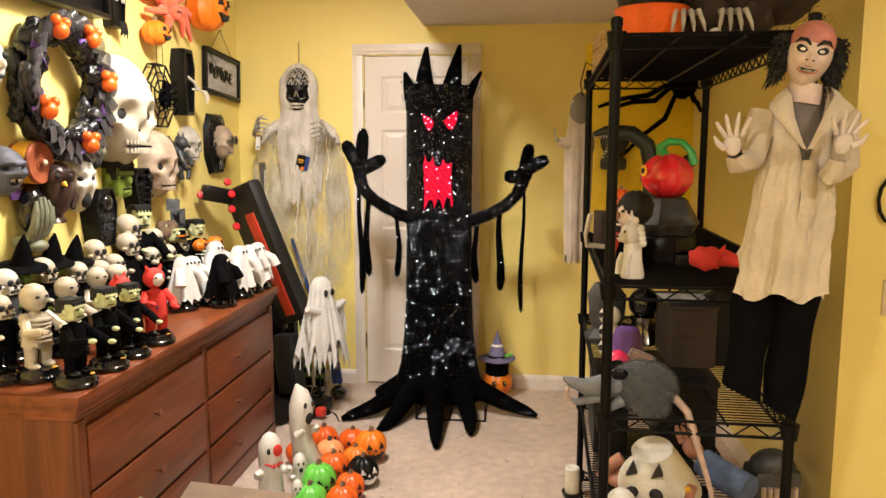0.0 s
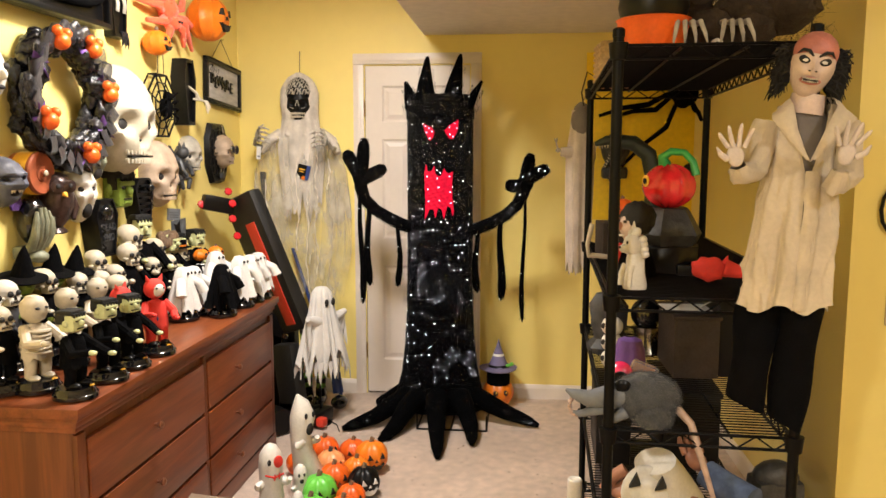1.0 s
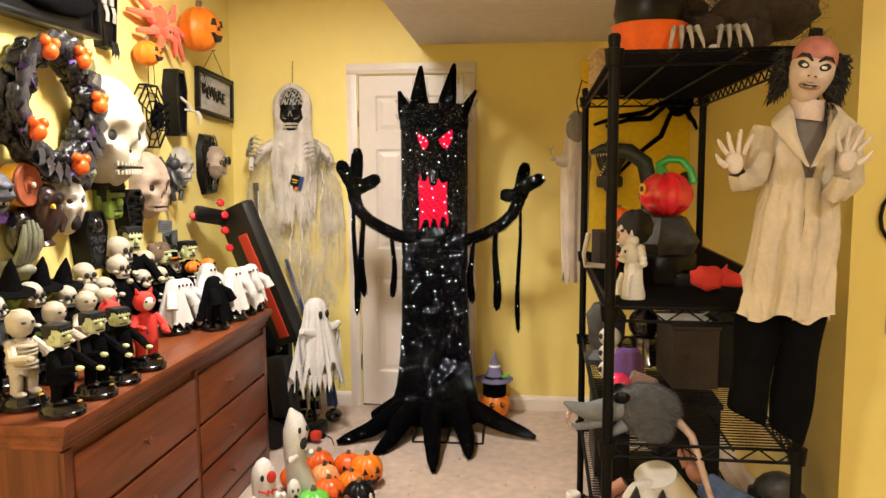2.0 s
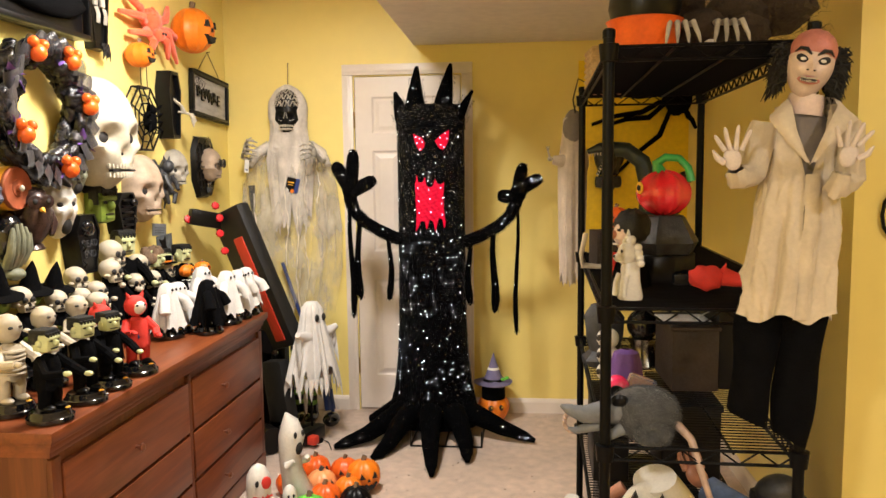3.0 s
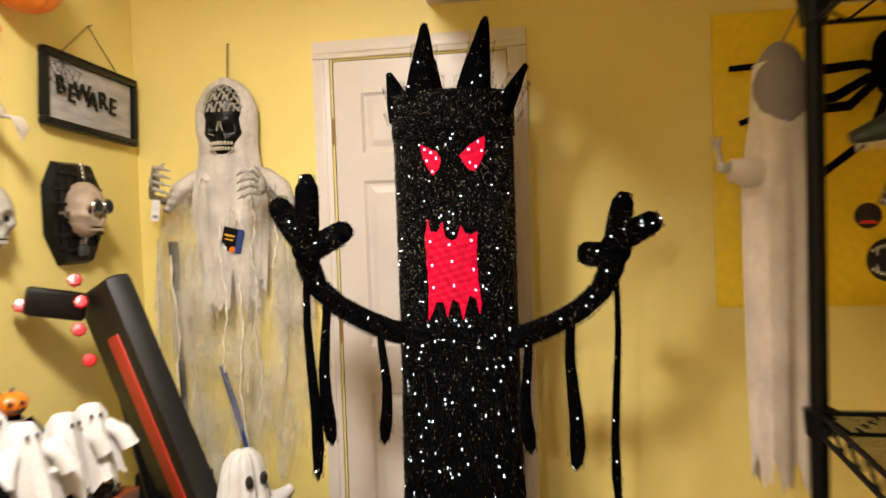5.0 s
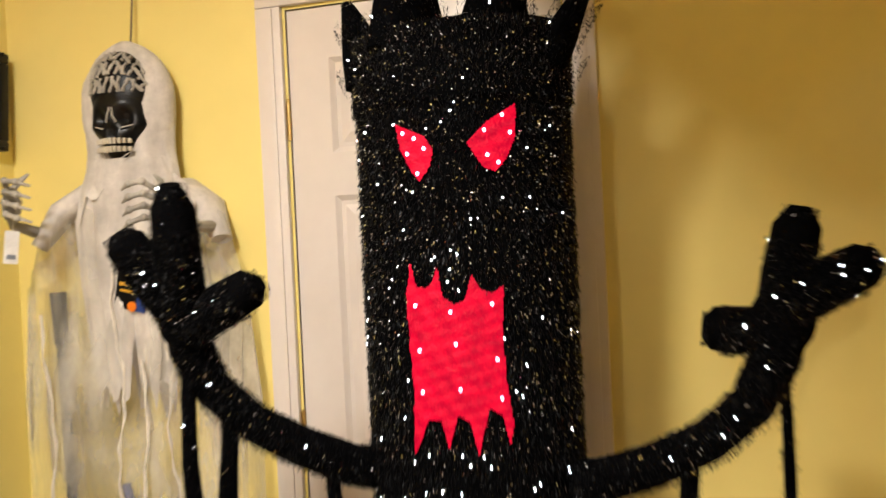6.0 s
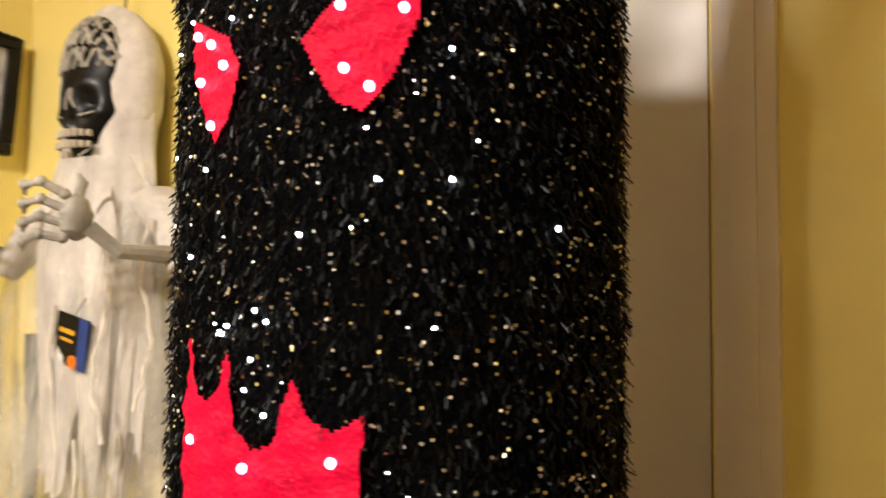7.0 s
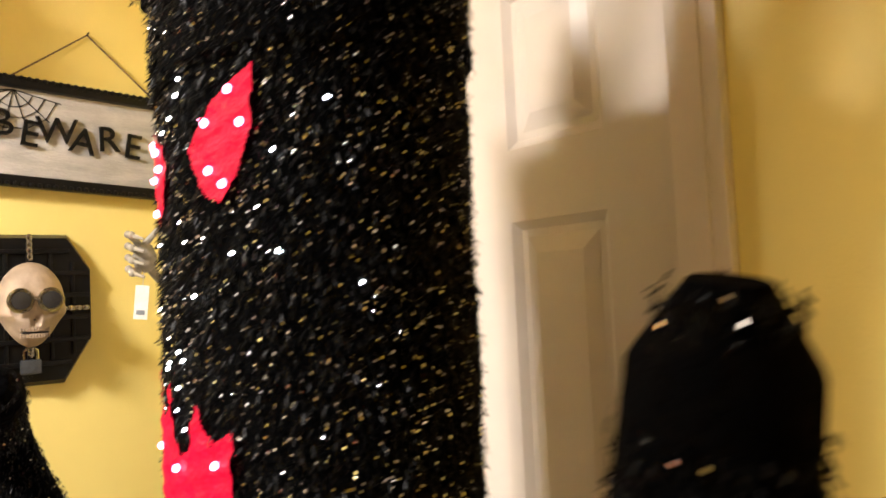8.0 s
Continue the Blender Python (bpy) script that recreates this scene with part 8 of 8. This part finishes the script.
# ---- things on the carpet ----
def blow_ghost(h, seed, mouth=True, eye_mat=None):
    """A hollow plastic ghost; one form with raised arms."""
    e = eye_mat or M_SOCKET
    g = thing("plastic_ghost", "white moulded plastic ghost light", "ghost")
    m = Mesh().lathe([(0.17 * h, 0.0), (0.18 * h, 0.02 * h), (0.155 * h, 0.3 * h), (0.14 * h, 0.55 * h), (0.15 * h, 0.72 * h), (0.135 * h, 0.86 * h), (0.08 * h, 0.96 * h), (0.02 * h, 1.0 * h), (0.001, 1.0 * h)], (0, 0, 0), M_WHITE, 28, ripple=lambda a, i: 1 + (0.05 * math.sin(6 * a + seed) if i < 3 else 0.01))
    for k in (-1, 1):
        m.tube([(k * 0.11 * h, -0.03 * h, 0.52 * h), (k * 0.19 * h, -0.09 * h, 0.50 * h), (k * 0.20 * h, -0.14 * h, 0.56 * h)], [0.06 * h, 0.05 * h, 0.03 * h], M_WHITE, 12)
    part("shell", m, g)
    for k in (-1, 1):
        part("eye", Mesh().ell((k * 0.055 * h, -0.135 * h, 0.80 * h), (0.024 * h, 0.016 * h, 0.04 * h), e, seg=12, rings=8), g)
    if mouth:
        part("mouth", Mesh().ell((0, -0.142 * h, 0.67 * h), (0.045 * h, 0.02 * h, 0.055 * h), e, seg=12, rings=8), g)
    return g


g = blow_ghost(0.33, 1, False)
g.matrix_world = pose(-1.015, 2.92, 0, 0, 0, 35)
m = Mesh().ell((0.055 * 0.33, -0.142 * 0.33, 0.80 * 0.33), (0.020, 0.006, 0.026), M_RED, seg=14, rings=8)
part("eye_ring", m, g, "red painted ring round an eye")
part("stitched_mouth", Mesh().tube([(-0.035, -0.046, 0.215), (0.0, -0.050, 0.200), (0.04, -0.046, 0.21)], 0.004, M_RED, 6).tube([(0.0, -0.052, 0.19), (0.002, -0.051, 0.213)], 0.003, M_RED, 6).tube([(0.02, -0.050, 0.192), (0.022, -0.049, 0.216)], 0.003, M_RED, 6), g, "red painted stitched mouth")

# tall wavy ghost with a curved, pointed head
g = thing("plastic_ghost", "tall curving white plastic ghost with open mouth", "ghost", pose(-0.955, 3.17, 0, 0, 0, 55))
m = Mesh().tube([(0.03, 0, 0.0), (0.03, 0, 0.10), (0.0, 0.0, 0.20), (-0.01, 0, 0.28), (0.0, -0.005, 0.36), (-0.005, 0, 0.42), (-0.02, 0.005, 0.46)], [0.075, 0.066, 0.048, 0.046, 0.056, 0.036, 0.006], M_WHITE, 24)
for k in (-1, 1):
    m.tube([(k * 0.035, -0.01, 0.24), (k * 0.055, -0.04, 0.25), (k * 0.035, -0.06, 0.27)], [0.018, 0.016, 0.010], M_WHITE, 10)
part("shell", m, g)
for k in (-1, 1):
    part("eye", Mesh().ell((k * 0.02, -0.055, 0.375), (0.008, 0.006, 0.014), M_SOCKET, seg=10, rings=7), g)
part("mouth", Mesh().ell((0.0, -0.05, 0.315), (0.018, 0.014, 0.030), M_SOCKET, seg=12, rings=8), g)
g = blow_ghost(0.20, 3)
g.matrix_world = pose(-0.925, 3.03, 0, 0, 0, 30)
g = blow_ghost(0.16, 4)
g.matrix_world = pose(-0.885, 2.86, 0, 0, 0, 25)

PUMPKINS = [(-0.950, 3.520, 0.072, M_ORANGE2, 40), (-0.810, 3.530, 0.066, M_ORANGE2, 20), (-0.705, 3.460, 0.078, M_ORANGE, 30), (-0.880, 3.360, 0.070, M_PEACH, 35), (-0.750, 3.330, 0.062, M_ORANGE, 30),
            (-0.825, 3.210, 0.070, M_ORANGE2, 35), (-0.685, 3.190, 0.070, M_BLACK, 35), (-0.710, 3.040, 0.062, M_ORANGE2, 30), (-0.850, 3.050, 0.078, M_LIME, 40), (-0.840, 2.880, 0.070, M_LIME, 30), (-0.710, 2.900, 0.066, M_ORANGE2, 35),
            (-1.035, 3.380, 0.060, M_ORANGE2, 30)]
NAMES = {M_ORANGE: "bright orange", M_ORANGE2: "deep orange", M_PEACH: "faded peach-orange", M_BLACK: "glossy black", M_LIME: "bright green"}
for i, (x, y, r, mt, turn) in enumerate(PUMPKINS):
    m = jack(Mesh(), r, mt, 0.95, 9, True, stem=M_STEM if mt is not M_PEACH else M_PEWTER, feature=M_TAG if mt is M_BLACK else None)
    solo("pumpkin_light", m, NAMES[mt] + " plastic jack-o'-lantern on the carpet", "pumpkin", pose(x, y, 0, 0, 0, turn), "pumpkins on the carpet")

# open carton near the dresser
box = thing("carton", "open grey-brown cardboard carton with loose flaps", "carton", pose(-0.98, 2.12, 0, 0, 0, -8) @ Matrix.Diagonal((1, 1, 0.8, 1)))
for c, s, t in (((0, -0.15, 0.17), (0.40, 0.005, 0.34), None), ((0, 0.15, 0.17), (0.40, 0.005, 0.34), None), ((-0.20, 0, 0.17), (0.005, 0.30, 0.34), None), ((0.20, 0, 0.17), (0.005, 0.30, 0.34), None), ((0, 0, 0.004), (0.40, 0.30, 0.006), None)):
    part("panel", Mesh().box(c, s, M_CARD), box, smooth=False)
for c, s, t in (((0.0, 0.225, 0.375), (0.39, 0.15, 0.004), rot(28, 0, 0)), ((-0.26, 0.0, 0.385), (0.14, 0.29, 0.004), rot(0, 38, 0)), ((0.235, 0, 0.41), (0.004, 0.29, 0.14), rot(0, 28, 0))):
    part("flap", Mesh().box(c, s, M_CARD, t), box, smooth=False)
part("film", Mesh().box((0.05, 0.05, 0.36), (0.24, 0.05, 0.01), M_CLEAR, rot(20, 8, 0)), box, "crumpled clear film")
m = Mesh().ell((0, 0, 0.05), (0.06, 0.06, 0.05), M_BLACKCLOTH, seg=18, rings=10).lathe([(0.08, 0), (0.08, 0.006), (0.05, 0.01)], (0, 0, 0), M_BLACKCLOTH, 20)
solo("beret", m, "small black cloth cap", "cap", pose(-1.02, 2.68, 0))
m = Mesh()
rng = random.Random(6)
for _ in range(34):
    m.ell((rng.uniform(-0.6, 0.25), rng.uniform(2.6, 3.9), 0.002), (rng.uniform(0.002, 0.006), rng.uniform(0.002, 0.004), 0.002), M_STEM, seg=6, rings=4)
solo("crumbs", m, "dark crumbs and lint on the carpet", "crumbs", kind="stuff")
m = Mesh().tube([(-0.98, 3.95, 0.004), (-1.02, 4.05, 0.006), (-1.10, 4.10, 0.02), (-1.16, 4.2, 0.006), (-1.2, 4.3, 0.006)], 0.003, M_BLACK, 6)
solo("cable", m, "thin black power cable on the carpet", "cable")
